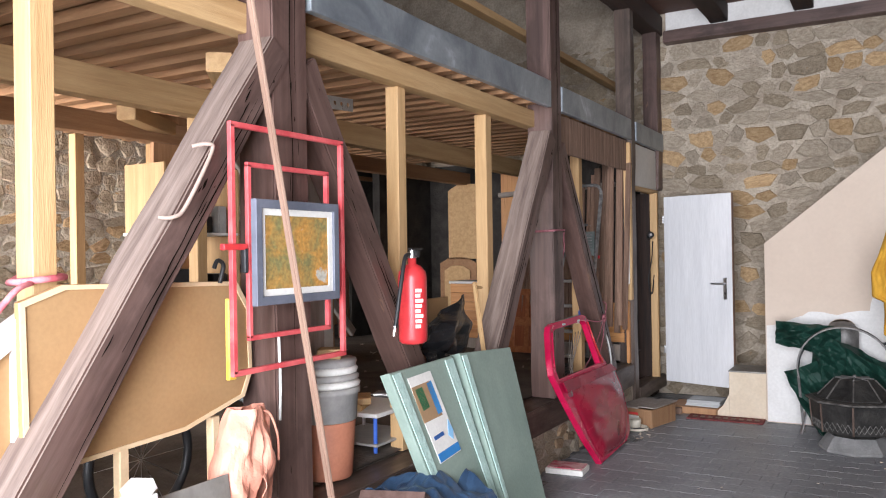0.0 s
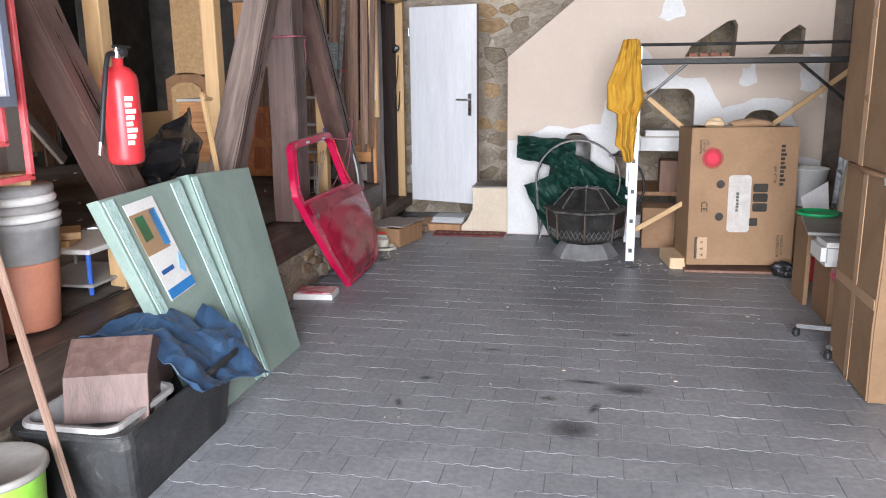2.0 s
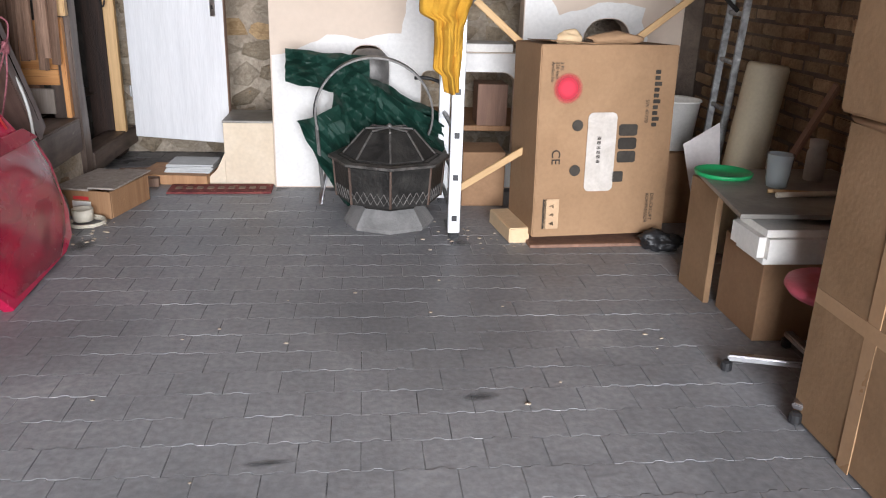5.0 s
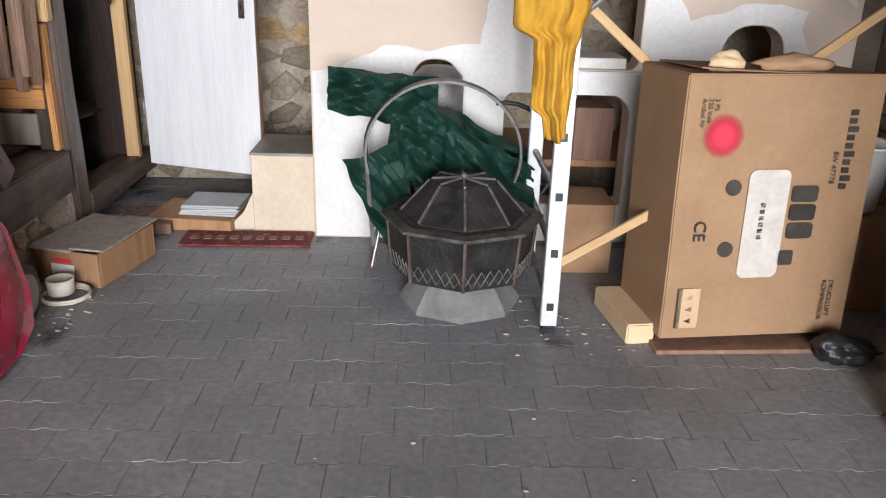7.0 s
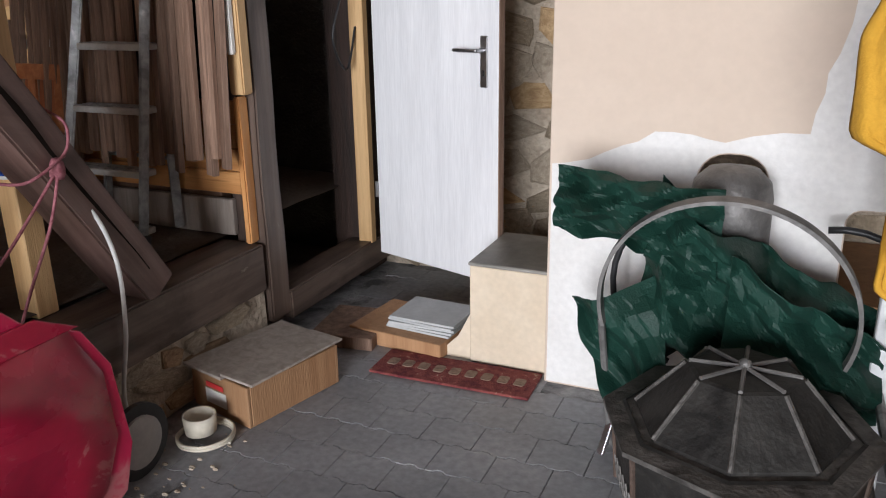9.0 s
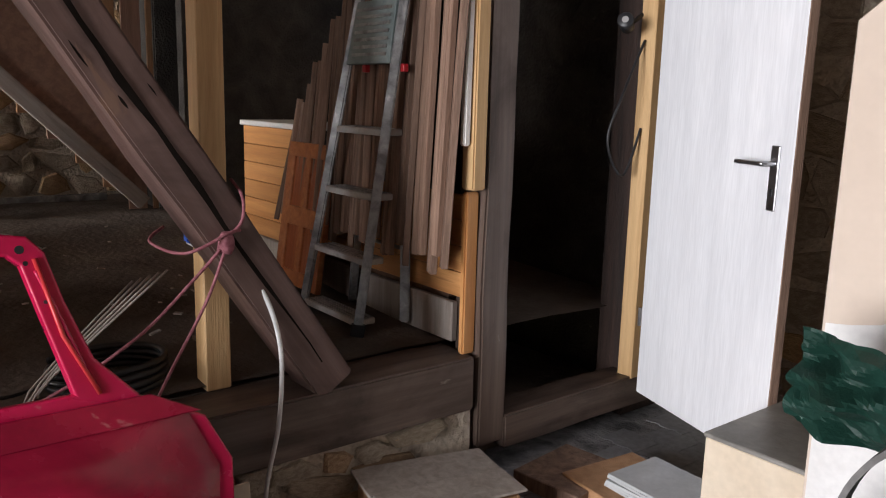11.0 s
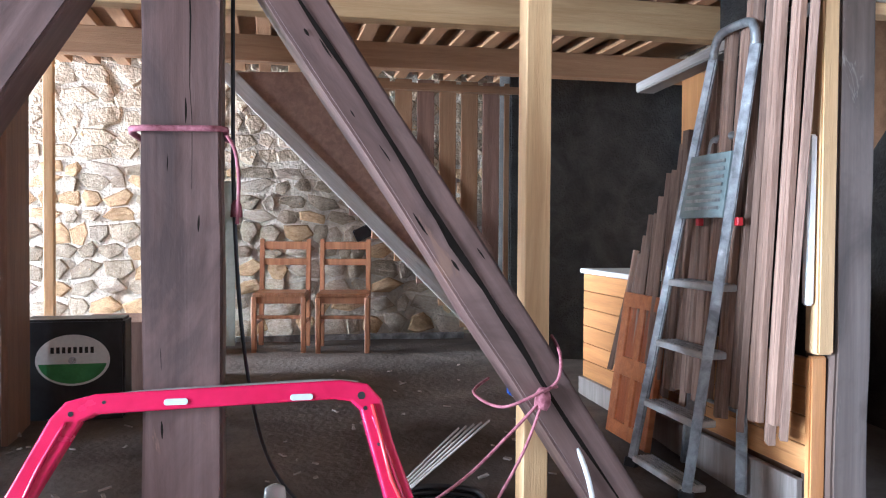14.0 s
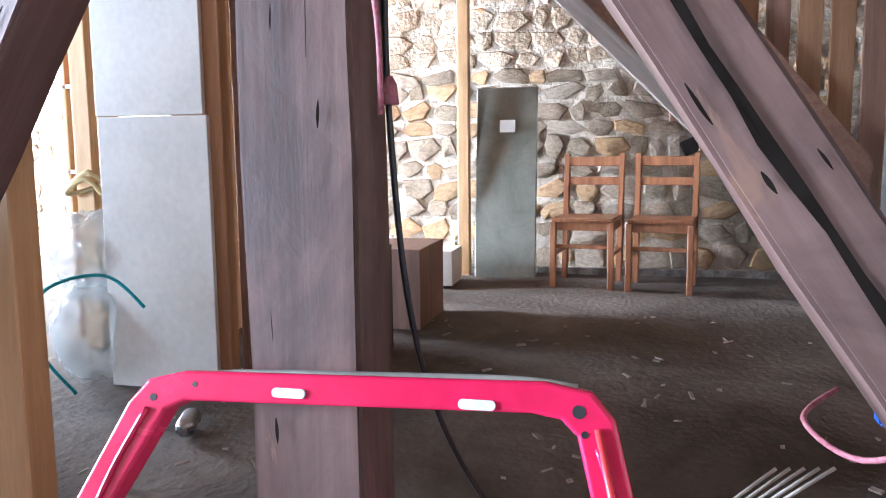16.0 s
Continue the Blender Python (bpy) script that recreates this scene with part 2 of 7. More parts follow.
def part(name, bm, material, parent=None, label="", m=None, smooth=False):
    me = bpy.data.meshes.new(name)
    if smooth:
        for f in bm.faces:
            f.smooth = True
    bm.to_mesh(me)
    bm.free()
    return link(name, me, material, parent, label, m)


def thing(name, x, y, z, rz=0, label="", category="", group="", rx=0, ry=0):
    ob = new(name)
    ob.matrix_basis = pose(x, y, z, rx, ry, rz)
    return tagged(ob, label, category, group)


def box(x0, x1, y0, y1, z0, z1, bevel=0.004, wob=0.0):
    """A box with bevelled edges; wob: worn unevenness in metres."""
    bm = bmesh.new()
    bmesh.ops.create_cube(bm, size=1)
    for v in bm.verts:
        v.co = Vector(((x0 + x1) / 2 + v.co.x * (x1 - x0), (y0 + y1) / 2 + v.co.y * (y1 - y0), (z0 + z1) / 2 + v.co.z * (z1 - z0)))
    if wob:
        dims = sorted(((x1 - x0, 0), (y1 - y0, 1), (z1 - z0, 2)))
        axis = dims[2][1]
        edges = [e for e in bm.edges if abs((e.verts[0].co - e.verts[1].co)[axis]) > 1e-5]
        bmesh.ops.subdivide_edges(bm, edges=edges, cuts=max(2, int(dims[2][0] / 0.2)), use_grid_fill=True)
    if bevel:
        sharp = [e for e in bm.edges if e.calc_face_angle(0) > 0.5]
        bmesh.ops.bevel(bm, geom=sharp, offset=bevel, segments=2 if bevel > 0.004 else 1, affect='EDGES')
    if wob:
        o = Vector((random.uniform(0, 50), random.uniform(0, 50), random.uniform(0, 50)))
        for v in bm.verts:
            v.co += noise.noise_vector(v.co * 2.3 + o) * wob + noise.noise_vector(v.co * 9 + o) * wob * 0.4
    return bm


def beam(name, p0, p1, w, h, material, parent=None, label="", roll=0, bevel=0.006, wob=0.0):
    """A squared timber from p0 to p1 (centre line), w across and h the other way; grain along it."""
    p0, p1 = Vector(p0), Vector(p1)
    d = p1 - p0
    q = d.to_track_quat('Z', 'Y').to_matrix().to_4x4()
    m = Matrix.Translation(p0) @ q @ pose(0, 0, 0, 0, 0, roll)
    return part(name, box(-w / 2, w / 2, -h / 2, h / 2, 0, d.length, bevel, wob), material, parent, label, m)


def rod(pts, r, closed=False, sides=8):
    """A tube along points, as a bmesh."""
    bm = bmesh.new()
    pts = [Vector(p) for p in pts]
    n = len(pts)
    rings = []
    prev = None
    for i, p in enumerate(pts):
        d = (pts[(i + 1) % n] - pts[i - 1]) if closed else (pts[min(i + 1, n - 1)] - pts[max(i - 1, 0)])
        d.normalize()
        if prev is None:
            a = d.orthogonal().normalized()
        else:
            a = (prev - d * prev.dot(d)).normalized()
        prev = a
        b = d.cross(a)
        rings.append([bm.verts.new(p + (a * math.cos(2 * math.pi * k / sides) + b * math.sin(2 * math.pi * k / sides)) * r) for k in range(sides)])
    for i in range(n if closed else n - 1):
        A, B = rings[i], rings[(i + 1) % n]
        for k in range(sides):
            bm.faces.new((A[k], A[(k + 1) % sides], B[(k + 1) % sides], B[k]))
    if not closed:
        bm.faces.new(rings[0][::-1])
        bm.faces.new(rings[-1])
    bmesh.ops.recalc_face_normals(bm, faces=bm.faces)
    return bm


def smooth_path(pts, steps=8):
    """Catmull-Rom through points."""
    p = [Vector(a) for a in pts]
    p = [p[0]] + p + [p[-1]]
    out = []
    for i in range(1, len(p) - 2):
        for s in range(steps):
            t = s / steps
            a, b, c, d = p[i - 1:i + 3]
            out.append(0.5 * ((2 * b) + (c - a) * t + (2 * a - 5 * b + 4 * c - d) * t * t + (3 * b - a - 3 * c + d) * t ** 3))
    return out + [p[-2]]


def lathe(profile, sides=24):
    """A turned body from (r, z) pairs."""
    bm = bmesh.new()
    rings = []
    for r, z in profile:
        rings.append([bm.verts.new((r * math.cos(2 * math.pi * k / sides), r * math.sin(2 * math.pi * k / sides), z)) for k in range(sides)])
    for A, B in zip(rings, rings[1:]):
        for k in range(sides):
            bm.faces.new((A[k], A[(k + 1) % sides], B[(k + 1) % sides], B[k]))
    bm.faces.new(rings[0][::-1])
    bm.faces.new(rings[-1])
    bmesh.ops.recalc_face_normals(bm, faces=bm.faces)
    return bm


def plate(outline, holes=(), thick=0.02, bevel=0.0):
    """A flat slab in local x and y with real holes, from -thick to 0 in z, as a bmesh."""
    cu = bpy.data.curves.new("plate", 'CURVE')
    cu.dimensions, cu.fill_mode = '2D', 'BOTH'
    cu.extrude, cu.bevel_depth = thick / 2 - bevel, bevel
    for loop in (outline, *holes):
        sp = cu.splines.new('POLY')
        sp.points.add(len(loop) - 1)
        for q, (x, y) in zip(sp.points, loop):
            q.co = (x, y, 0, 1)
        sp.use_cyclic_u = True
    ob = bpy.data.objects.new("plate", cu)
    me = ob.to_mesh()
    bm = bmesh.new()
    bm.from_mesh(me)
    ob.to_mesh_clear()
    bpy.data.objects.remove(ob)
    bpy.data.curves.remove(cu)
    bmesh.ops.remove_doubles(bm, verts=bm.verts, dist=1e-5)
    for v in bm.verts:
        v.co.z -= thick / 2
    for f in bm.faces:
        f.smooth = False
    return bm


def rounded(x0, x1, y0, y1, r, n=5):
    """Corner-rounded rectangle outline; r: one radius or four (from lower left, anticlockwise)."""
    rs = r if isinstance(r, (tuple, list)) else (r,) * 4
    out = []
    for (cx, cy, a), q in zip(((x0, y0, 180), (x1, y0, 270), (x1, y1, 0), (x0, y1, 90)), rs):
        ox = cx + (q if cx == x0 else -q)
        oy = cy + (q if cy == y0 else -q)
        for i in range(n + 1):
            t = radians(a + 90 * i / n)
            out.append((ox + q * math.cos(t), oy + q * math.sin(t)))
    return out


def cloth(w, h, nx, ny, fn):
    """A double-sided sheet bent by fn(u, v) -> place."""
    bm = bmesh.new()
    g = [[bm.verts.new(fn(i / nx, j / ny)) for i in range(nx + 1)] for j in range(ny + 1)]
    for j in range(ny):
        for i in range(nx):
            bm.faces.new((g[j][i], g[j][i + 1], g[j + 1][i + 1], g[j + 1][i]))
    return bm


def crease(u, v, seed, n=5):
    """Flat folds with straight creases, about -0.5 to 0.5."""
    r = random.Random(seed)
    h = 0.0
    for k in range(n):
        a, f, o = r.uniform(0, math.pi), r.uniform(0.8, 1.3) * (1.1 + 0.75 * k), r.uniform(0, 1)
        w = (u * math.cos(a) + v * math.sin(a)) * f + o + 0.25 * h
        h += (abs((w % 1.0) * 2 - 1) - 0.5) / (1.2 + 0.8 * k)
    return h * 0.6


def structure(ob, label="", category=""):
    return tagged(ob, label, category, kind="structure")


# stone pieces: a few shapes, stretched to each place in the wall
STONES = []
for k in range(18):
    bm = bmesh.new()
    n = random.choice((5, 5, 6, 6, 7))
    outer = []
    for i in range(n):
        a = 2 * math.pi * i / n + random.uniform(-0.34, 0.34)
        c, s_ = math.cos(a), math.sin(a)
        sq = min(0.62, 0.5 / max(abs(c), abs(s_))) * 0.8 + 0.5 * 0.2
        outer.append((c * sq * random.uniform(0.84, 1.22), s_ * sq * random.uniform(0.84, 1.22)))
    r0 = [bm.verts.new((x, y, -0.5)) for x, y in outer]
    r1 = [bm.verts.new((x * 0.97, y * 0.97, 0.35 + random.uniform(-0.2, 0.2))) for x, y in outer]
    r2 = [bm.verts.new((x * 0.84, y * 0.84, 0.85 + random.uniform(-0.35, 0.35))) for x, y in outer]
    top = bm.verts.new((random.uniform(-0.15, 0.15), random.uniform(-0.15, 0.15), 1.0))
    for i in range(n):
        j = (i + 1) % n
        bm.faces.new((r0[i], r0[j], r1[j], r1[i]))
        bm.faces.new((r1[i], r1[j], r2[j], r2[i]))
        bm.faces.new((r2[i], r2[j], top))
    me = bpy.data.meshes.new("stone")
    bm.to_mesh(me)
    bm.free()
    STONES.append(me)


def rubble(wall, m, w, h, courses, length, depth, materials, keep=lambda u, v: True, piece=lambda u, v: True, cap=300, name="stone"):
    """Stones on a wall face. m: the face's frame (x along, y up, z out)."""
    meshes = {}
    rest = bmesh.new()
    count = 0
    v = 0.0
    while v < h - 0.03:
        ch = min(random.uniform(0.75, 1.35) * courses, h - v)
        u = random.uniform(-0.15, 0)
        while u < w:
            lw = random.uniform(0.55, 1.6) * length
            cu, cv = u + lw / 2, v + ch / 2
            hh = ch * random.uniform(0.8, 1.0)
            if u > -0.02 and u + lw < w + 0.02 and keep(cu, cv):
                k = random.randrange(len(STONES))
                mt = random.choice(materials)
                s = Matrix.Diagonal((lw - 0.004, hh + 0.004, depth * random.uniform(0.5, 1.3), 1))
                mm = m @ pose(cu, cv + random.uniform(-0.015, 0.015), 0, 0, 0, random.uniform(-16, 16)) @ s
                if count < cap and piece(cu, cv):
                    count += 1
                    if (k, mt) not in meshes:
                        me = STONES[k].copy()
                        me.materials.append(mt)
                        meshes[k, mt] = me
                    ob = new(name, meshes[k, mt])
                    ob.parent = wall
                    ob.matrix_basis = mm
                else:
                    t = STONES[k].copy()
                    t.transform(mm)
                    rest.from_mesh(t)
                    bpy.data.meshes.remove(t)
            u += lw
        v += ch
    if len(rest.verts):
        ob = part(name + "_infill", rest, materials[0], wall)
        ob["kind"] = "stuff"
    else:
        rest.free()


def mortar(name, m, w, h, thick, wob=0.012, holes=None):
    """A wall slab with an uneven face, in the frame m (x along, y up, z out)."""
    nx, ny = max(2, int(w / 0.12)), max(2, int(h / 0.12))
    bm = bmesh.new()
    g = [[bm.verts.new((w * i / nx, h * j / ny, wob * noise.noise(Vector((w * i / nx * 3, h * j / ny * 3, w)))
                        + wob * 0.7 * noise.noise(Vector((w * i / nx * 9, h * j / ny * 9, h))))) for i in range(nx + 1)] for j in range(ny + 1)]
    for j in range(ny):
        for i in range(nx):
            bm.faces.new((g[j][i], g[j][i + 1], g[j + 1][i + 1], g[j + 1][i]))
    back = [bm.verts.new((x, y, -thick)) for x, y in ((0, 0), (w, 0), (w, h), (0, h))]
    bm.faces.new(back[::-1])
    for edge, (a, b) in ((g[0], (0, 1)), ([r[-1] for r in g], (1, 2)), (g[-1][::-1], (2, 3)), ([r[0] for r in g][::-1], (3, 0))):
        bm.faces.new((*edge[::-1], back[a], back[b]))
    bmesh.ops.recalc_face_normals(bm, faces=bm.faces)
    return structure(part(name, bm, M_MORTAR, m=m))


# ---- large structure ----
XF = -3.26          # front face of the timber wall
YB = 9.75           # stone back wall
XW = -7.5           # stone wall of the store
XR = 0.9            # brick wall
FACE_N = Matrix(((1, 0, 0, 0), (0, 0, -1, YB), (0, 1, 0, 0), (0, 0, 0, 1)))       # x along +x, out -y
FACE_W = Matrix(((0, 0, 1, XW), (1, 0, 0, 0), (0, 1, 0, 0), (0, 0, 0, 1)))        # x along +y, out +x
FACE_E = Matrix(((0, 0, -1, XR), (-1, 0, 0, 0), (0, 1, 0, 0), (0, 0, 0, 1)))      # x along -y, out -x

floor = structure(part("floor", box(-3.5, 1.2, -2.2, 10.0, -0.3, -0.0045, 0), M_JOINT), "grey interlocking concrete paver floor, dusty and stained", "floor")
ground = structure(part("ground", box(-60, 60, -90, -2.2, -0.35, -0.03, 0), mat("yard_gravel", (0.2, 0.19, 0.17), (0.32, 0.3, 0.27), 0.95, 0, 2)), "pale yard outside the gate", "ground")
bm = cloth(1, 1, 30, 60, lambda u, v: (XW + (XF - 0.2 - XW) * u, -0.2 + (YB + 0.2) * v,
                                       0.655 - 0.14 * u + 0.02 * noise.noise(Vector((u * 9, v * 20, 0))) + 0.008 * noise.noise(Vector((u * 40, v * 80, 3)))))
store_floor = structure(part("store_floor", bm, M_EARTH, smooth=True), "dusty earth floor of the raised store", "floor")
wall_north = mortar("wall_north", FACE_N @ pose(XW, 0, 0), XR - XW + 0.3, 5.3, 0.35)
structure(wall_north, "rubble stone wall in pale lime mortar", "wall")
wall_west = mortar("wall_west", FACE_W @ pose(-0.4, 0, 0), YB + 0.6, 5.3, 0.35, 0.014)
wall_west.data.materials[0] = M_MORTAR_PALE
structure(wall_west, "rough rubble stone wall of the raised store", "wall")
wall_east = structure(part("wall_east", box(XR, XR + 0.3, -2.0, 10.0, 0, 5.3, 0), M_BRICK_JOINT), "dark buff brick side wall", "wall")
bm = plate([(-8, 0), (1.2, 0), (1.2, 5.3), (-8, 5.3)], [[(-3.15, 0.001), (0.75, 0.001), (0.75, 3.35), (-3.15, 3.35)]], 0.3)
wall_south = structure(part("wall_south", bm, M_WALL, m=Matrix(((1, 0, 0, 0), (0, 0, -1, -2.0), (0, 1, 0, 0), (0, 0, 0, 1)))), "rendered gate wall with an open gateway", "wall")
bm = plate([(XW - 0.3, 0), (XF - 0.2, 0), (XF - 0.2, 5.3), (XW - 0.3, 5.3)], [[(-7.35, 1.0), (-5.85, 1.0), (-5.85, 2.5), (-7.35, 2.5)]], 0.3)
wall_store_south = structure(part("wall_store_south", bm, M_WALL, m=Matrix(((1, 0, 0, 0), (0, 0, -1, 1.2), (0, 1, 0, 0), (0, 0, 0, 1)))), "rendered end wall of the store with a window opening", "wall")
ceiling_store = structure(part("ceiling_store", box(XW - 0.3, -3.4, -2.3, 10.1, 5.3, 5.4, 0), M_CEIL), "dark boarded roof over the store", "ceiling")
ceiling = structure(part("ceiling", box(-3.4, XR + 0.3, -2.3, 10.1, 4.3, 4.4, 0), M_CEIL), "red-brown boarded ceiling", "ceiling")
structure(part("ceiling_side", box(-3.5, -3.4, -2.3, 10.1, 4.3, 5.4, 0), M_CEIL), "dark boards above the wall plate", "ceiling")

# plaster wall with a slanted top and rough openings
holes = [rounded(-1.05, -0.38, 0.21, 0.82, (0.02, 0.02, 0.12, 0.05)),
         rounded(-0.84, -0.36, 0.94, 1.38, (0.04, 0.06, 0.1, 0.12)),
         [(-0.48, 1.65), (-0.04, 1.65), (-0.03, 1.92), (-0.06, 1.97), (-0.12, 1.96), (-0.3, 1.84), (-0.42, 1.76)],
         rounded(0.05, 0.38, 0.86, 1.19, (0.03, 0.03, 0.13, 0.15)),
         rounded(-1.53, -1.29, 0.55, 0.98, (0.03, 0.03, 0.1, 0.1)),
         [(0.22, 1.66), (0.52, 1.66), (0.53, 1.88), (0.47, 1.92), (0.34, 1.83)]]
wall_plaster = structure(part("wall_plaster", plate([(-2.05, 0), (0.74, 0), (0.74, 3.96), (-2.05, 1.67)], holes, 0.16, 0.006), M_PLASTER,
                              m=Matrix(((1, 0, 0, 0), (0, 0, -1, 8.65), (0, 1, 0, 0), (0, 0, 0, 1)))),
                         "patchy beige and white plaster wall with slanted top and rough rounded openings", "wall")
structure(part("wall_plaster_return", box(0.74, XR, 8.7, 8.86, 0, 4.2, 0.004), M_BRICK_JOINT), "dark brick strip beside the plaster wall", "wall")


def timber(name, p0, p1, w, h, material, label, roll=0, wob=0.008, category="beam", bevel=0.008):
    return structure(beam(name, p0, p1, w, h, material, None, label, roll, bevel, wob), label, category)


TL = "dark red-brown hewn oak post, cracked and worn"
post_1 = timber("post_1", (XF - 0.1, 3.335, 0.5), (XF - 0.1, 3.335, 5.3), 0.23, 0.2, M_TIMBER, TL, 90, category="post")
post_2 = timber("post_2", (XF - 0.1, 6.471, 0.5), (XF - 0.1, 6.471, 5.3), 0.212, 0.2, M_TIMBER, TL, 90, category="post")
post_3 = timber("post_3", (XF - 0.08, 8.572, 0.12), (XF - 0.08, 8.572, 4.3), 0.135, 0.16, M_TIMBER_GREY, "weathered grey-brown door post with a filled patch", 90, category="post")
post_4 = timber("post_4", (XF - 0.08, 9.63, 2.3), (XF - 0.08, 9.63, 4.1), 0.18, 0.16, M_TIMBER, "dark corner post in the stone wall", 90, category="post")
BL = "dark diagonal oak brace, split along the grain"
brace_1 = timber("brace_1", (XF - 0.09, 3.28, 2.53), (XF - 0.09, 1.8, 0.42), 0.19, 0.15, M_TIMBER, BL, 0, category="brace")
brace_2 = timber("brace_2", (XF - 0.1, 3.46, 2.5), (XF - 0.1, 4.72, 0.5), 0.17, 0.15, M_TIMBER, BL, 0, category="brace")
brace_3 = timber("brace_3", (XF - 0.07, 6.36, 2.52), (XF - 0.07, 5.1, 0.5), 0.17, 0.15, M_TIMBER, BL, 0, category="brace")
brace_4 = timber("brace_4", (XF - 0.085, 6.58, 2.46), (XF - 0.085, 7.88, 0.5), 0.17, 0.15, M_TIMBER, BL, 0, category="brace")


# Paler material for those faces of the two braces that point upward.
PALE_TOP = mat("pale_sawn_face", (0.14, 0.1, 0.085), (0.26, 0.2, 0.17), 0.85, 0, 1.2, G, 0.15, 9, 0, 0.3, mot=0.12)
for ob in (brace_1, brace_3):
    ob.data.materials.append(PALE_TOP)
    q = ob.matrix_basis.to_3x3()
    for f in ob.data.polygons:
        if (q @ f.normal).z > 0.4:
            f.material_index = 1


def crack(ob, face, x, z0, z1, w, seed):
    """A drying crack: a dark jagged slit on one face of a timber. face: local axis and side ('x+' and so on)."""
    bm = bmesh.new()
    n = 26
    L, Rr = [], []
    for i in range(n + 1):
        z = z0 + (z1 - z0) * i / n
        c = x + 0.012 * noise.noise(Vector((z * 2.2, seed, 0))) + 0.004 * noise.noise(Vector((z * 14, seed, 4)))
        h = w * (0.25 + 0.75 * math.sin(math.pi * i / n)) * (0.7 + 0.5 * noise.noise(Vector((z * 6, seed, 9))))
        for side, row in ((-h, L), (h, Rr)):
            off = face[2]
            row.append(bm.verts.new((off, c + side, z) if face[0] == 'x' else (c + side, off, z)))
    for i in range(n):
        bm.faces.new((L[i], Rr[i], Rr[i + 1], L[i + 1]))
    return part("crack", bm, M_CRACK, ob)


M_CRACK = mat("crack_shadow", (0.008, 0.006, 0.005), (0.015, 0.012, 0.01), 1.0, 0, 8, None, 0, spec=0.0)
for ob, ln in ((post_1, 4.8), (post_2, 4.8), (brace_1, 2.5), (brace_4, 2.3), (brace_3, 2.2), (brace_2, 2.2)):
    q = ob.matrix_basis.to_3x3()
    big = ob == brace_4
    for axis, vec in (('x', Vector((1, 0, 0))), ('y', Vector((0, 1, 0)))):
        out = q @ vec
        if abs(out.x) > 0.8:
            ext = [v.co["xy".index(axis)] for v in ob.data.vertices]
            off = (max(ext) if out.x > 0 else min(ext))
            off += 0.001 if out.x > 0 else -0.001
            for k in range(1 if big else 2):
                crack(ob, (axis, 0, off), 0.0 if big else random.uniform(-0.07, 0.07), 0.1 if big else random.uniform(0, ln * 0.5), ln * 0.97 if big else random.uniform(ln * 0.55, ln), 0.013 if big else 0.004, k * 3.1 + ln)
    for axis, vec in (('x', Vector((1, 0, 0))), ('y', Vector((0, 1, 0)))):
        out = q @ vec
        if abs(out.x) > 0.8:
            ext = [v.co["xy".index(axis)] for v in ob.data.vertices]
            off = (max(ext) if out.x > 0 else min(ext)) + (0.0015 if out.x > 0 else -0.0015)
            for k in range(12):
                z0 = random.uniform(0.1, ln * 0.6)
                crack(ob, (axis, 0, off), random.uniform(-0.06, 0.06), z0, z0 + random.uniform(0.015, 0.09), random.uniform(0.002, 0.006), k * 1.7 + ln)
sill_beam = timber("sill_beam", (XF - 0.11, 0.8, 0.39), (XF - 0.11, 8.48, 0.39), 0.22, 0.21, M_TIMBER_GREY, "heavy dark oak sill beam on a low stone plinth", 0)
door_sill = timber("door_sill", (XF - 0.07, 8.63, 0.16), (XF - 0.07, 9.7, 0.16), 0.16, 0.14, M_TIMBER_GREY, "weathered timber threshold", 0)
wall_plate = timber("wall_plate", (-3.2, YB - 0.08, 4.0), (XR, YB - 0.08, 4.0), 0.16, 0.13, M_TIMBER, "dark wall plate over the stone wall", 0)
top_plate = timber("top_plate", (XF - 0.08, -2, 4.16), (XF - 0.08, YB, 4.16), 0.2, 0.22, M_TIMBER_DARK, "dark top plate of the timber wall", 0)
for k in range(5):
    timber("ceiling_beam", (-2.62 + 0.85 * k, -2, 4.2), (-2.62 + 0.85 * k, YB, 4.2), 0.19, 0.19, M_TIMBER_DARK, "dark ceiling beam", 0)
structure(part("wall_white_gap", box(-3.2, XR, YB - 0.03, YB, 4.07, 4.3, 0.004), M_WHITE), "white plaster strip between beam ends", "wall")
# low plinth of stone and brick
FACE_P = Matrix(((0, 0, 1, XF - 0.02), (1, 0, 0, 0.8), (0, 1, 0, 0), (0, 0, 0, 1)))
plinth = mortar("plinth", FACE_P, 7.68, 0.285, 0.25, 0.015)
structure(plinth, "low rubble stone plinth under the sill beam", "wall")
structure(part("store_edge", box(XF - 0.45, XF - 0.225, 0.8, 8.46, 0.0, 0.49, 0.01), M_EARTH), "earth edge behind the sill beam", "floor")
# mezzanine
for y0, y1 in ((0.9, 3.2), (3.46, 6.34), (6.58, 8.47), (8.64, 9.72)):
    structure(part("fascia", box(XF - 0.03, XF + 0.015, y0, y1, 2.73, 2.93, 0.004, 0.004), M_ZINC), "grey zinc-clad fascia of the mezzanine", "fascia")
structure(part("fascia_board", box(XF - 0.06, XF - 0.035, 6.58, 8.46, 2.42, 2.72, 0.004, 0.003), M_LATH), "grey weathered board below the fascia", "fascia")
# The beam beyond x -5 takes the darker of the two pine colours.
for x, z, hh, ww in ((XF - 0.19, 2.66, 0.13, 0.1), (-4.72, 2.58, 0.17, 0.11), (-5.75, 2.56, 0.15, 0.1)):
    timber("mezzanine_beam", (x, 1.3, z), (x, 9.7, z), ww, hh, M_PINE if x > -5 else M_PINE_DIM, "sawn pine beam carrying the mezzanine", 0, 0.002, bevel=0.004)
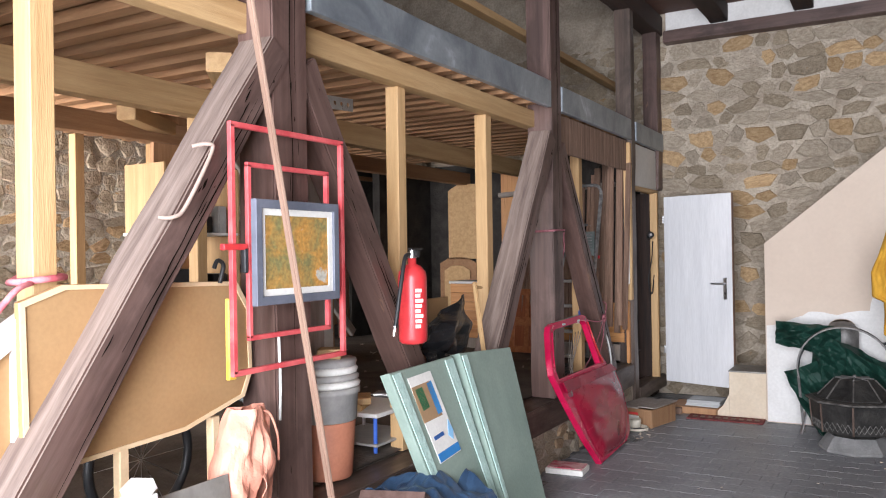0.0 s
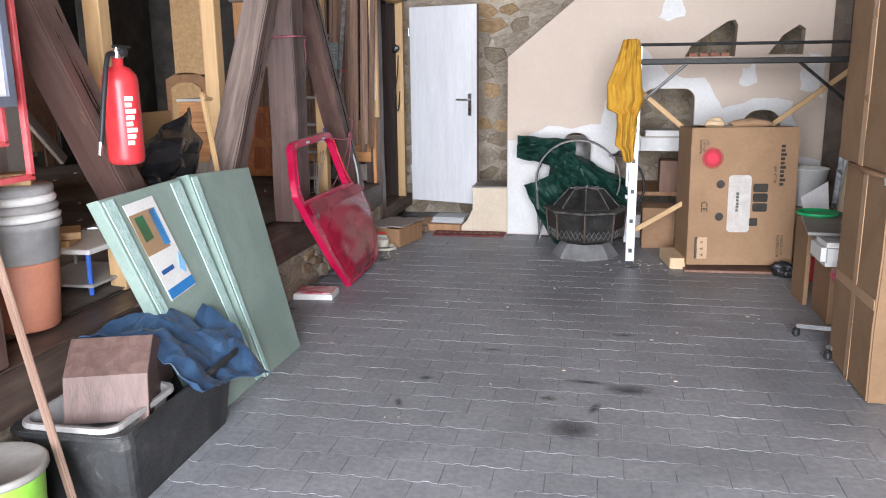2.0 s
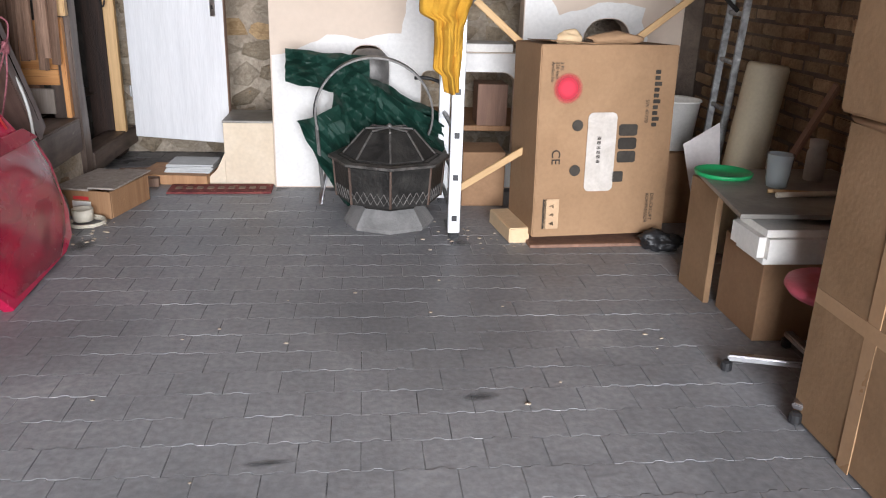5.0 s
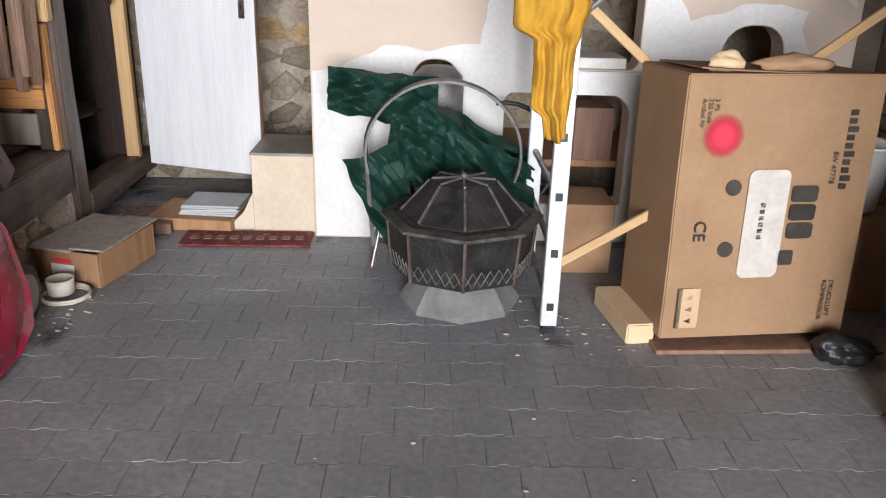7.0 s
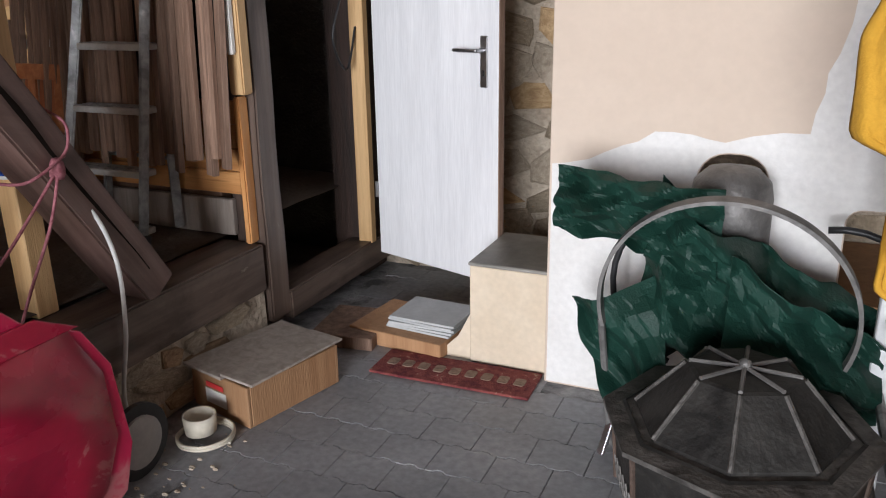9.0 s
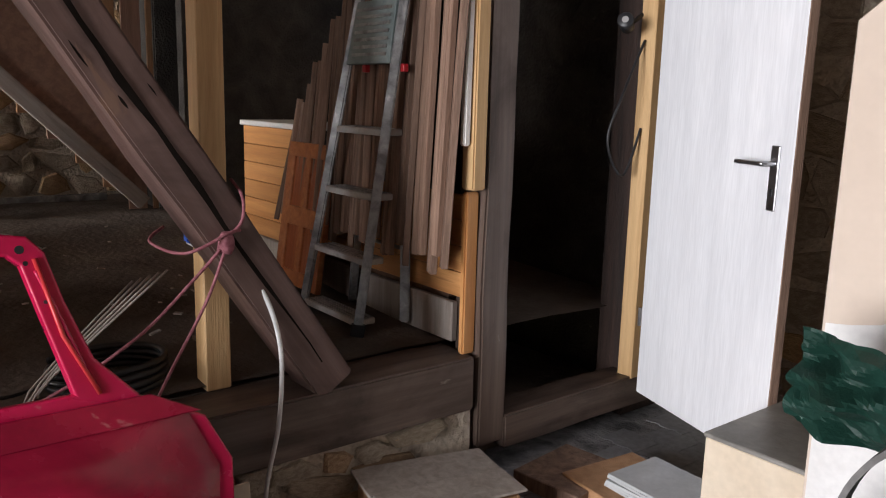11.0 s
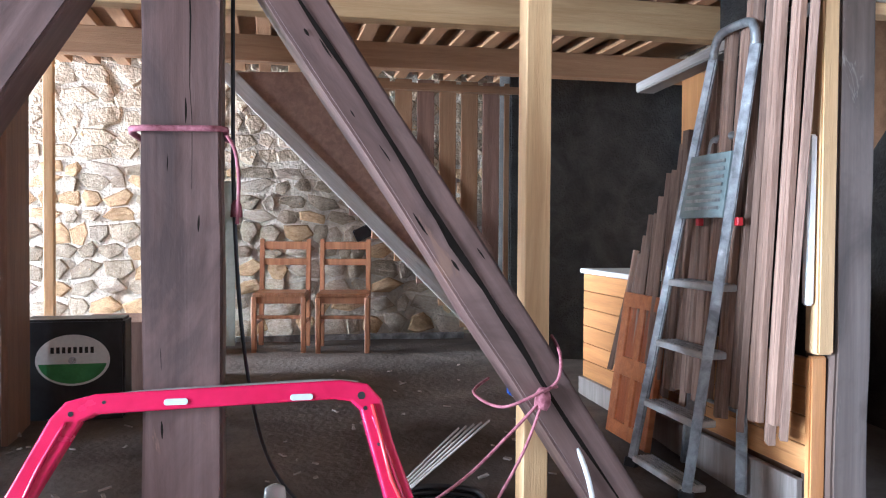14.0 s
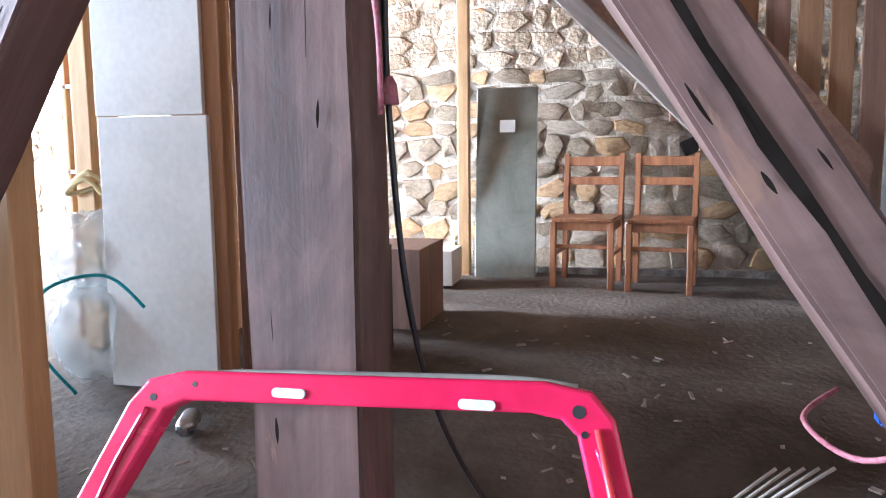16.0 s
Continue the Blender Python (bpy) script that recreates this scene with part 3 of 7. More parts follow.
mezz = thing("mezzanine_joists", -5.3, 1.3, 2.75, label="row of narrow sawn pine joists under the mezzanine", category="joist")
mezz["kind"] = "structure"
for k in range(38):
    y = 1.42 + k * 0.21 + random.uniform(-0.015, 0.015)
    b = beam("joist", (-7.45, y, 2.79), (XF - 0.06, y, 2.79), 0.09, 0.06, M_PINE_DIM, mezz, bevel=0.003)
    b.matrix_parent_inverse = mezz.matrix_basis.inverted()
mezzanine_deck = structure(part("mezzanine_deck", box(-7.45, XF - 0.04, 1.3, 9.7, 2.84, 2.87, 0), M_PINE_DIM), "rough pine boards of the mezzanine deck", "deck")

timber("upper_rail", (-3.75, 3.6, 3.5), (-3.75, 9.72, 3.5), 0.09, 0.06, M_PINE, "pine rail above the mezzanine", 0, 0, bevel=0.003)
# door opening and its leaf
door_head = structure(part("door_head_panel", box(XF - 0.06, XF - 0.03, 8.64, 9.55, 2.29, 2.72, 0.003), M_WHITE_BOARD), "white board panel over the doorway", "panel")
timber("door_head", (XF - 0.05, 8.64, 2.265), (XF - 0.05, 9.55, 2.265), 0.07, 0.04, M_PINE, "pine batten over the doorway", 0, 0, bevel=0.003)
door_jamb = timber("door_jamb", (XF - 0.03, 9.43, 0.2), (XF - 0.03, 9.43, 2.25), 0.05, 0.08, M_PINE, "new pine door jamb", 90, 0, category="door frame", bevel=0.003)
# Filler block given the dark roof timber so it fades into the passage shade.
structure(part("wall_behind_jamb", box(XF - 0.25, XF - 0.08, 9.46, 9.74, 0, 2.25, 0.01), M_TIMBER_DARK), "added block beside the door jamb, coloured dark like the shaded passage", "wall")
door_1 = thing("door_1", -3.145, 9.365, 0.21, -18, "white painted wood-grain door leaf, standing open", "door")
part("leaf", box(0, 0.775, -0.04, 0, 0, 1.985, 0.004), M_DOOR, door_1)
hp = part("handle_plate", box(0.68, 0.72, -0.048, -0.04, 0.9, 1.12, 0.003), M_STEEL, door_1, "brushed steel handle plate")
part("lever", rod(smooth_path([(0.7, -0.045, 1.06), (0.7, -0.09, 1.06), (0.685, -0.1, 1.06), (0.575, -0.1, 1.06)], 5), 0.009), M_STEEL, hp, "steel lever", smooth=True)
part("keyhole", box(0.695, 0.705, -0.05, -0.047, 0.95, 0.975, 0.001), M_BLACK, hp)
for z in (0.3, 1.7):
    part("hinge", rod([(-0.005, -0.045, z), (-0.005, -0.045, z + 0.08)], 0.008), M_STEEL, door_1)
part("edge_band", box(0.776, 0.781, -0.038, -0.002, 0.0, 1.985, 0.001), M_LATH, door_1, "worn brown leaf edge")
# ---- things: the timber front ----
GREEN_PRINT = mat("green_band", (0.02, 0.18, 0.1), (0.04, 0.25, 0.15), 0.5)
M_PINK = mat("pink_cloth", (0.6, 0.12, 0.15), (0.75, 0.28, 0.3), 0.9, 0, 20, None, 0.2)
M_TAN = mat("fibreboard", (0.33, 0.19, 0.085), (0.39, 0.235, 0.11), 0.7, 0, 1.5, None, 0.04, 60)
M_TAN_RIM = mat("pale_board_edge", (0.66, 0.47, 0.28), (0.72, 0.54, 0.34), 0.7, 0, 4, None, 0.05)
M_RED = mat("red_lacquer", (0.5, 0.02, 0.03), (0.6, 0.05, 0.05), 0.35, 0, 4, None, 0.03)
M_RED_FRAME = mat("red_oxide_frame", (0.55, 0.06, 0.07), (0.66, 0.13, 0.13), 0.5, 0, 8, None, 0.06)
M_SLATE = mat("slate_blue_frame", (0.1, 0.11, 0.14), (0.15, 0.16, 0.2), 0.5, 0, 4, None, 0.05)
M_PAPER = mat("off_white_paper", (0.72, 0.7, 0.66), (0.78, 0.76, 0.72), 0.8, 0, 4, None, 0.02)
M_ART = mat("autumn_painting", (0.22, 0.2, 0.08), (0.55, 0.27, 0.06), 0.6, 0, 9, None, 0.1, 60, c3=(0.48, 0.46, 0.4), c3_at=0.6, mot=0.25)
M_PEACH = mat("peach_plastic_bag", (0.55, 0.23, 0.16), (0.65, 0.31, 0.22), 0.45, 0, 6, None, 0.15, 30)
M_SHEET = mat("scratched_sheet", (0.2, 0.19, 0.17), (0.36, 0.34, 0.31), 0.5, 0.3, 4, None, 0.1, 40)
M_LIME = mat("lime_plastic", (0.25, 0.55, 0.05), (0.32, 0.65, 0.09), 0.45, 0, 5, None, 0.05)
M_GREY_PL = mat("grey_plastic", (0.3, 0.29, 0.28), (0.42, 0.4, 0.38), 0.55, 0, 5, None, 0.05)
M_TERRA = mat("terracotta_plastic", (0.4, 0.15, 0.09), (0.5, 0.2, 0.12), 0.55, 0, 4, None, 0.05)
M_TUB = mat("black_mortar_tub", (0.02, 0.02, 0.021), (0.05, 0.05, 0.05), 0.5, 0, 6, None, 0.2, 50, c3=(0.14, 0.13, 0.12), c3_at=0.64)
M_HOOD = mat("dark_brown_wood", (0.1, 0.06, 0.05), (0.16, 0.1, 0.085), 0.55, 0, 2, (12, 1, 12), 0.15, 14)
M_BLUE = mat("blue_plastic_bag", (0.03, 0.065, 0.13), (0.055, 0.11, 0.2), 0.35, 0, 8, None, 0.1)
M_BAG = mat("black_bin_bag", (0.008, 0.008, 0.009), (0.02, 0.02, 0.022), 0.22, 0, 8, None, 0.1, spec=0.6)
M_FOIL = mat("mint_film", (0.38, 0.55, 0.5), (0.5, 0.66, 0.61), 0.2, 0, 12, None, 0.3, 40)
M_RUST = mat("rusty_iron", (0.07, 0.045, 0.035), (0.14, 0.1, 0.08), 0.7, 0.4, 8, None, 0.3)
M_CORD = mat("pink_cord", (0.2, 0.055, 0.07), (0.32, 0.12, 0.14), 0.8, 0, 60, None, 0.2)
M_CABLE = mat("white_cable", (0.6, 0.6, 0.58), (0.7, 0.7, 0.68), 0.5, 0, 10, None, 0.02)
M_BLUE_TAPE = mat("blue_plastic", (0.02, 0.08, 0.4), (0.04, 0.13, 0.55), 0.4)
M_YELLOW = mat("yellow_plastic", (0.7, 0.5, 0.05), (0.8, 0.6, 0.1), 0.4)


def block(name, x0, x1, y0, y1, z0, z1, material, label, category, group="", bevel=0.004, wob=0.0, rz=0, rx=0, ry=0):
    """A simple solid thing standing at its own base."""
    cx, cy = (x0 + x1) / 2, (y0 + y1) / 2
    ob = part(name, box(x0 - cx, x1 - cx, y0 - cy, y1 - cy, 0, z1 - z0, bevel, wob), material, m=pose(cx, cy, z0, rx, ry, rz))
    return tagged(ob, label, category, group)


def store_z(x):
    return 0.655 - 0.14 * (x - XW) / (XF - 0.2 - XW)


def upright(name, x, y, z0, z1, w, material, label, group=""):
    ob = beam(name, (x, y, z0), (x, y, z1), w, w, material, bevel=0.004)
    return tagged(ob, label, "post", group)


PG = "pine props under the mezzanine"
props = [upright("pine_prop", -3.5, y, 0.5, 2.6, w, M_PINE, "new sawn pine prop under the mezzanine beam", PG) for y, w in ((4.54, 0.085), (5.67, 0.09), (7.55, 0.085))]
prop_l = upright("pine_prop", -3.49, 2.3, 0.5, 2.6, 0.09, M_PINE, "new sawn pine prop with a pink cloth tied round it", PG)
tie = thing("cloth_tie", -3.49, 2.3, 1.56, label="pink cloth strip knotted round a pine prop", category="cloth")
part("loop", rod([(0.06 * sx, 0.06 * sy, 0.004 * k) for k, (sx, sy) in enumerate(((-1, -1), (0, -1.1), (1, -1), (1.1, 0), (1, 1), (0, 1.1), (-1, 1), (-1.1, 0)))], 0.012, True), M_PINK, tie, smooth=True)
part("tail", rod(smooth_path([(0.06, -0.06, 0), (0.09, -0.13, -0.02), (0.08, -0.19, -0.09)], 5), 0.01), M_PINK, tie, smooth=True)

# tabletop leaning behind the brace, in the plane of y and z
YZ = Matrix(((0, 0, 1, 0), (1, 0, 0, 0), (0, 1, 0, 0), (0, 0, 0, 1)))      # local x along y, local y up, local z out towards +x
YZ_LEAN = lambda x, y, z, lean: pose(x, y, z, 0, -lean, 0) @ YZ
top_out = [(0, 0.0), (0.5, 0.02), (0.82, 0.1), (0.87, 0.2), (0.87, 0.47), (0.8, 0.58), (0.0, 0.6), (-0.15, 0.55), (-0.15, 0.08)]
table_top = tagged(part("tabletop_board", plate(top_out, (), 0.02, 0.003), M_TAN, m=YZ_LEAN(-3.37, 2.32, 0.95, 2)), "tan fibreboard tabletop with chipped corners, leaning behind the brace", "tabletop")
inner = [(0.36 + (x - 0.36) * 0.965, 0.3 + (y - 0.3) * 0.95) for x, y in top_out]
part("edge_strip", plate(top_out, (inner,), 0.006, 0.001), M_TAN_RIM, table_top, "pale edge strip", m=pose(0, 0, 0.0065))
tagged(part("table_leg_frame", box(-0.02, 0.02, -0.02, 0.02, 0, 0.45, 0.004), M_TAN_RIM, m=pose(-3.4, 2.55, 0.52)), "pale wooden trestle leg under the tabletop", "trestle")
tagged(part("table_leg_frame", box(-0.02, 0.02, -0.02, 0.02, 0, 0.47, 0.004), M_TAN_RIM, m=pose(-3.41, 3.0, 0.52)), "pale wooden trestle leg under the tabletop", "trestle")
wf = thing("window_sash", -3.4, 1.98, 0.5, label="white and tan window sash leaning beside the prop", category="window sash")
part("frame", plate([(0, 0), (0.24, 0), (0.24, 0.98), (0.08, 0.88), (0, 0.82)], ([(0.06, 0.06), (0.18, 0.06), (0.18, 0.86), (0.06, 0.78)],), 0.05, 0.003), M_WHITE_BOARD, wf, m=YZ)
part("panel", plate([(0.05, 0.05), (0.19, 0.05), (0.19, 0.87), (0.05, 0.79)], (), 0.01), M_TAN, wf, m=pose(-0.02, 0, 0) @ YZ)


def ring_frame(name, y0, y1, z0, z1, t, parent):
    f = new(name)
    f.parent = parent
    for nm, a, b in (("side_bar", (0, y0, z0), (0, y0, z1)), ("side_bar", (0, y1, z0), (0, y1, z1)), ("cross_bar", (0, y0 - t / 2, z0), (0, y1 + t / 2, z0)), ("cross_bar", (0, y0 - t / 2, z1), (0, y1 + t / 2, z1))):
        beam(nm, a, b, t, t, M_RED_FRAME, f, bevel=0.002)
    return f


rf = thing("hung_frame_set", XF + 0.04, 0, 0, label="two nested red-painted metal frames hung on the post", category="frames")
ring_frame("outer_frame", 2.93, 3.63, 1.18, 2.15, 0.022, rf)
ring_frame("inner_frame", 3.02, 3.52, 1.31, 2.0, 0.02, rf)
clamp = thing("screw_clamp", XF + 0.045, 2.93, 1.67, label="red screw clamp on the metal frame", category="clamp")
part("bar", box(-0.012, 0.012, -0.06, 0.07, -0.01, 0.015, 0.003), M_RED, clamp)
part("jaw", box(-0.012, 0.012, 0.05, 0.07, -0.1, 0.0, 0.003), M_BLACK, clamp)
lv = thing("spirit_level", XF - 0.01, 2.965, 1.15, label="yellow spirit level standing behind the red frame", category="spirit level")
part("body", box(-0.01, 0.01, -0.02, 0.02, 0, 0.32, 0.003), M_YELLOW, lv)
chain = tagged(part("chain", rod(smooth_path([(XF + 0.03, 3.2, 1.31), (XF + 0.035, 3.2, 1.1), (XF + 0.03, 3.2, 0.95)], 8), 0.006), M_CABLE), "thin white bead chain hanging from the frame", "chain")

pt = thing("painting", XF + 0.085, 3.02, 1.44, label="framed autumn landscape painting with white mount", category="painting")
part("frame", plate([(0, 0), (0.53, 0), (0.53, 0.42), (0, 0.42)], ([(0.03, 0.03), (0.5, 0.03), (0.5, 0.39), (0.03, 0.39)],), 0.03, 0.003), M_SLATE, pt, "slate-blue frame", m=YZ)
part("mount", plate([(0.03, 0.03), (0.5, 0.03), (0.5, 0.39), (0.03, 0.39)], ([(0.06, 0.06), (0.47, 0.06), (0.47, 0.36), (0.06, 0.36)],), 0.006), M_PAPER, pt, "white mount", m=pose(-0.012, 0, 0) @ YZ)
part("canvas", plate([(0.055, 0.055), (0.475, 0.055), (0.475, 0.365), (0.055, 0.365)], (), 0.004), M_ART, pt, m=pose(-0.017, 0, 0) @ YZ)
tagged(beam("wooden_lath", (-2.9, 3.27, 0.0), (-3.06, 2.82, 2.85), 0.035, 0.02, mat("planed_lath", (0.24, 0.15, 0.11), (0.33, 0.22, 0.165), 0.6, 0, 1.4, G, 0.1, 12)), "long thin wooden lath leaning on the frames", "lath")
tagged(part("iron_hook", rod(smooth_path([(XF - 0.01, 2.78, 2.05), (XF + 0.03, 2.82, 2.06), (XF + 0.04, 2.83, 2.03), (XF + 0.04, 2.7, 1.82), (XF + 0.03, 2.65, 1.78), (XF - 0.01, 2.62, 1.78)], 6), 0.008), mat("pale_iron", (0.32, 0.24, 0.2), (0.42, 0.32, 0.27), 0.6), smooth=True), "bent iron bar hooked on the brace", "hook")
tagged(part("walking_stick_handle", rod(smooth_path([(-3.36, 3.0, 1.53), (-3.34, 3.0, 1.6), (-3.34, 2.97, 1.62), (-3.34, 2.95, 1.59)], 6), 0.009), M_BLACK, smooth=True), "black hooked handle over the tabletop edge", "handle")

ex = thing("fire_extinguisher", XF + 0.1, 4.15, 1.17, label="red fire extinguisher hung on the brace", category="extinguisher", rx=0, ry=0)
part("cylinder", lathe([(0.055, 0), (0.072, 0.012), (0.075, 0.03), (0.075, 0.34), (0.07, 0.37), (0.045, 0.4), (0.022, 0.41), (0.022, 0.44)], 28), M_RED, ex, smooth=True)
valve = part("valve", lathe([(0.024, 0.44), (0.026, 0.45), (0.026, 0.47), (0.012, 0.475), (0.012, 0.49)], 14), M_STEEL, ex, "chrome valve")
part("lever", box(-0.012, 0.012, -0.02, 0.09, 0.482, 0.494, 0.003), M_BLACK, valve)
part("gauge", rod([(0.02, 0.0, 0.463), (0.04, 0.0, 0.463)], 0.017, sides=14), M_BLACK, valve)
part("hose", rod(smooth_path([(0, -0.02, 0.46), (0.02, -0.1, 0.44), (0.03, -0.16, 0.3), (0.03, -0.2, 0.15), (0.03, -0.215, 0.1)], 8), 0.011), M_BLACK, ex, "black hose", smooth=True)
part("nozzle", rod([(0.03, -0.215, 0.11), (0.03, -0.225, 0.06)], 0.009), M_STEEL, ex)
for k in range(8):
    part("text_bar", box(0.0735, 0.0765, -0.022, 0.006 + 0.008 * (k % 3), 0.085 + k * 0.026, 0.103 + k * 0.026, 0), M_PAPER, ex, "white lettering bar", m=pose(0, 0, 0, 0, 0, -32))


def bulge_of(u, v):
    return math.sin(math.pi * u) * math.sin(math.pi * v)


# black bin bag on a batten, behind the foam boards
def crumple(cx, cy, cz, rx, ry, rz, amp, seed, sharp=2.2, sub=4, pinch=0.0):
    """A crumpled closed bag."""
    bm = bmesh.new()
    bmesh.ops.create_icosphere(bm, subdivisions=sub, radius=1)
    o = Vector((seed * 3.7, seed * 1.3, seed * 7.1))
    for v in bm.verts:
        c = v.co.copy()
        f = 1 + amp * (0.9 * noise.noise(c * 1.1 + o) + 0.75 * (0.3 - abs(noise.noise(c * sharp + o * 2))) + 0.42 * (0.3 - abs(noise.noise(c * sharp * 2.3 + o))) + 0.2 * (0.3 - abs(noise.noise(c * sharp * 5 + o))))
        k = 1 - pinch * max(0, c.z)
        v.co = Vector((cx + c.x * rx * f * k, cy + c.y * ry * f * k, max(cz + c.z * rz * f, cz - rz)))
    for f in bm.faces:
        f.smooth = True
    return bm


bag = tagged(part("bin_bag", cloth(1, 1, 50, 50, lambda u, v: (0.06 + 0.1 * crease(u, v, 33, 4) + 0.05 * bulge_of(u, v), -0.26 + 0.54 * u + 0.06 * v * (0.5 - u), 0.2 * (0.7 + 0.3 * u) - 0.5 * v * (0.75 + 0.25 * u) - 0.1 * (1 - u) * (1 - v))), M_BAG, m=pose(-3.42, 4.84, 1.17)), "crumpled black bin bag over a board behind the foam boards", "bag")
bag.modifiers.new("thickness", 'SOLIDIFY').thickness = 0.004
tagged(beam("batten", (-3.28, 5.32, 0.5), (-3.28, 5.08, 1.45), 0.03, 0.02, M_PINE), "pale pine batten with a short crosspiece", "batten")
tagged(beam("batten", (-3.265, 5.05, 1.42), (-3.265, 5.15, 1.41), 0.025, 0.02, M_PINE), "short pine crosspiece on the batten", "batten")
tagged(part("backing_board", box(-0.01, 0.01, -0.3, 0.3, 0, 0.85, 0.003), M_TAN, m=pose(-3.52, 4.85, 0.5)), "brown board standing behind the black bag", "board")

# green foam boards leaning on the sill
lean = math.degrees(math.atan2(0.29, 1.04))
fa = thing("foam_board_pack", -2.87, 0, 0.0, label="shrink-wrapped green foam underlay boards with a paper label, leaning", category="foam boards")
fa_m = pose(0, 0, 0, 0, -lean, 0) @ YZ
part("board", plate([(4.18, 0), (4.7, 0), (4.56, 1.09), (3.93, 1.08)], (), 0.06, 0.006), M_GREEN_FOAM, fa, m=fa_m)
part("film_edge", plate([(4.645, 0.01), (4.695, 0.01), (4.555, 1.085), (4.47, 1.08)], (), 0.006, 0.001), M_FOIL, fa, "glossy mint film edge", m=pose(0.009, 0, 0) @ fa_m)
part("film_edge", plate([(4.19, 0.01), (4.235, 0.01), (4.01, 1.08), (3.94, 1.075)], (), 0.006, 0.001), M_FOIL, fa, "glossy mint film edge", m=pose(0.009, 0, 0) @ fa_m)
lab = part("label", plate([(4.17, 0.58), (4.4, 0.6), (4.29, 1.05), (4.06, 1.04)], (), 0.003), M_PAPER, fa, "white and blue product label", m=pose(0.007, 0, 0) @ fa_m)
for nm, q, c in (("picture", [(4.11, 0.8), (4.3, 0.81), (4.255, 1.0), (4.07, 0.99)], (0.35, 0.22, 0.12)), ("picture", [(4.13, 0.86), (4.2, 0.87), (4.17, 0.98), (4.1, 0.975)], (0.05, 0.2, 0.09)),
                 ("blue_band", [(4.175, 0.585), (4.395, 0.605), (4.385, 0.65), (4.165, 0.63)], (0.03, 0.2, 0.5)), ("blue_mark", [(4.31, 0.7), (4.35, 0.67), (4.37, 0.72), (4.34, 0.78)], (0.25, 0.5, 0.75)),
                 ("text_bar", [(4.17, 0.7), (4.27, 0.71), (4.265, 0.73), (4.165, 0.72)], (0.03, 0.1, 0.3)), ("blue_band", [(4.26, 0.82), (4.31, 0.825), (4.27, 1.0), (4.22, 0.99)], (0.05, 0.25, 0.55))):
    part(nm, plate(q, (), 0.002), mat("label_print", c, tuple(1.15 * a for a in c), 0.6, 0, 8, None, 0.0), lab, m=pose(0, 0, 0.0022 if nm != "text_bar" else 0.003))
fb = thing("foam_board_pack", -2.845, 0, 0.0, label="green foam underlay boards leaning behind the wrapped pack", category="foam boards")
part("board", plate([(4.72, 0), (5.2, 0), (5.27, 1.06), (4.62, 1.1)], (), 0.07, 0.006), M_GREEN_FOAM, fb, m=fa_m)
part("film_edge", plate([(4.725, 0.005), (4.75, 0.005), (4.68, 1.09), (4.625, 1.09)], (), 0.006, 0.001), M_FOIL, fb, "glossy mint film edge", m=pose(0.009, 0, 0) @ fa_m)

# stacked buckets
bk = thing("bucket_stack", -3.52, 3.87, 0.515, label="terracotta bin with stacked grey buckets and wood on top", category="buckets")
part("bin", lathe([(0.13, 0), (0.135, 0.01), (0.155, 0.28), (0.15, 0.285)], 28), M_TERRA, bk, smooth=True)
part("grey_bucket", lathe([(0.15, 0.285), (0.16, 0.29), (0.168, 0.42), (0.18, 0.425), (0.18, 0.45), (0.165, 0.455)], 28), M_GREY_PL, bk, "grey plastic bucket", smooth=True)
for k in range(4):
    part("rim", lathe([(0.16, 0.455 + k * 0.035), (0.178 - 0.006 * k, 0.46 + k * 0.035), (0.182 - 0.006 * k, 0.475 + k * 0.035), (0.16, 0.489 + k * 0.035)], 28), (M_PAPER, M_GREY_PL)[k % 2], bk, "grey and white bucket rim", smooth=True)
tagged(part("wood_block", box(-0.03, 0.09, -0.06, 0.06, 0, 0.05, 0.004), M_PINE, m=pose(-3.52, 3.87, 1.11, 0, 0, 30)), "pine offcut on the bucket stack", "wood block")

# low bench with blocks beside the buckets
lb = thing("low_shelf", -3.7, 4.5, 0.52, label="low white-topped shelf on metal legs", category="shelf")
part("top", box(-0.2, 0.2, -0.2, 0.25, 0.2, 0.225, 0.004), M_PAPER, lb)
for x in (-0.17, 0.17):
    for y in (-0.17, 0.2):
        part("leg", rod([(x, y, 0), (x, y, 0.2)], 0.012), M_BLUE_TAPE if x > 0 else M_STEEL, lb)
part("lower_shelf", box(-0.2, 0.2, -0.2, 0.25, 0.04, 0.055, 0.003), M_GREY_PL, lb)
for k, (dx, dy, dz, r) in enumerate(((0.0, -0.1, 0.226, 20), (0.02, -0.08, 0.262, 35))):
    tagged(part("wood_offcut", box(-0.05, 0.05, -0.1, 0.1, 0, 0.035, 0.004), M_PINE, m=pose(-3.7 + dx, 4.5 + dy, 0.52 + dz, 0, 0, r)), "pale pine offcut on the low shelf", "wood block", "offcuts on the shelf")

def hanging_bag(u, v):
    """A loaded bag: narrow folded mouth, wider foot, vertical folds."""
    a = 2 * math.pi * u
    w = 0.07 + 0.17 * v - 0.13 * v * v * v + 0.012 * math.cos(a * 5 + 2 * v) * (1 - 0.4 * v)
    d = 0.04 + 0.05 * math.sin(math.pi * min(1, v * 0.9)) + 0.05 * crease(u * 3, v * 1.2, 14)
    close = 1 if v < 0.97 else 0.2
    sag = 0.06 * (1 + math.sin(a)) * max(0, v - 0.8)
    return (d * math.cos(a) * close + 0.05 * crease(u * 2, v * 1.4, 15), w * math.sin(a) * close + 0.05 * (0.5 - v), 0.22 - 0.44 * v - sag + 0.015 * crease(u * 2, v, 12))


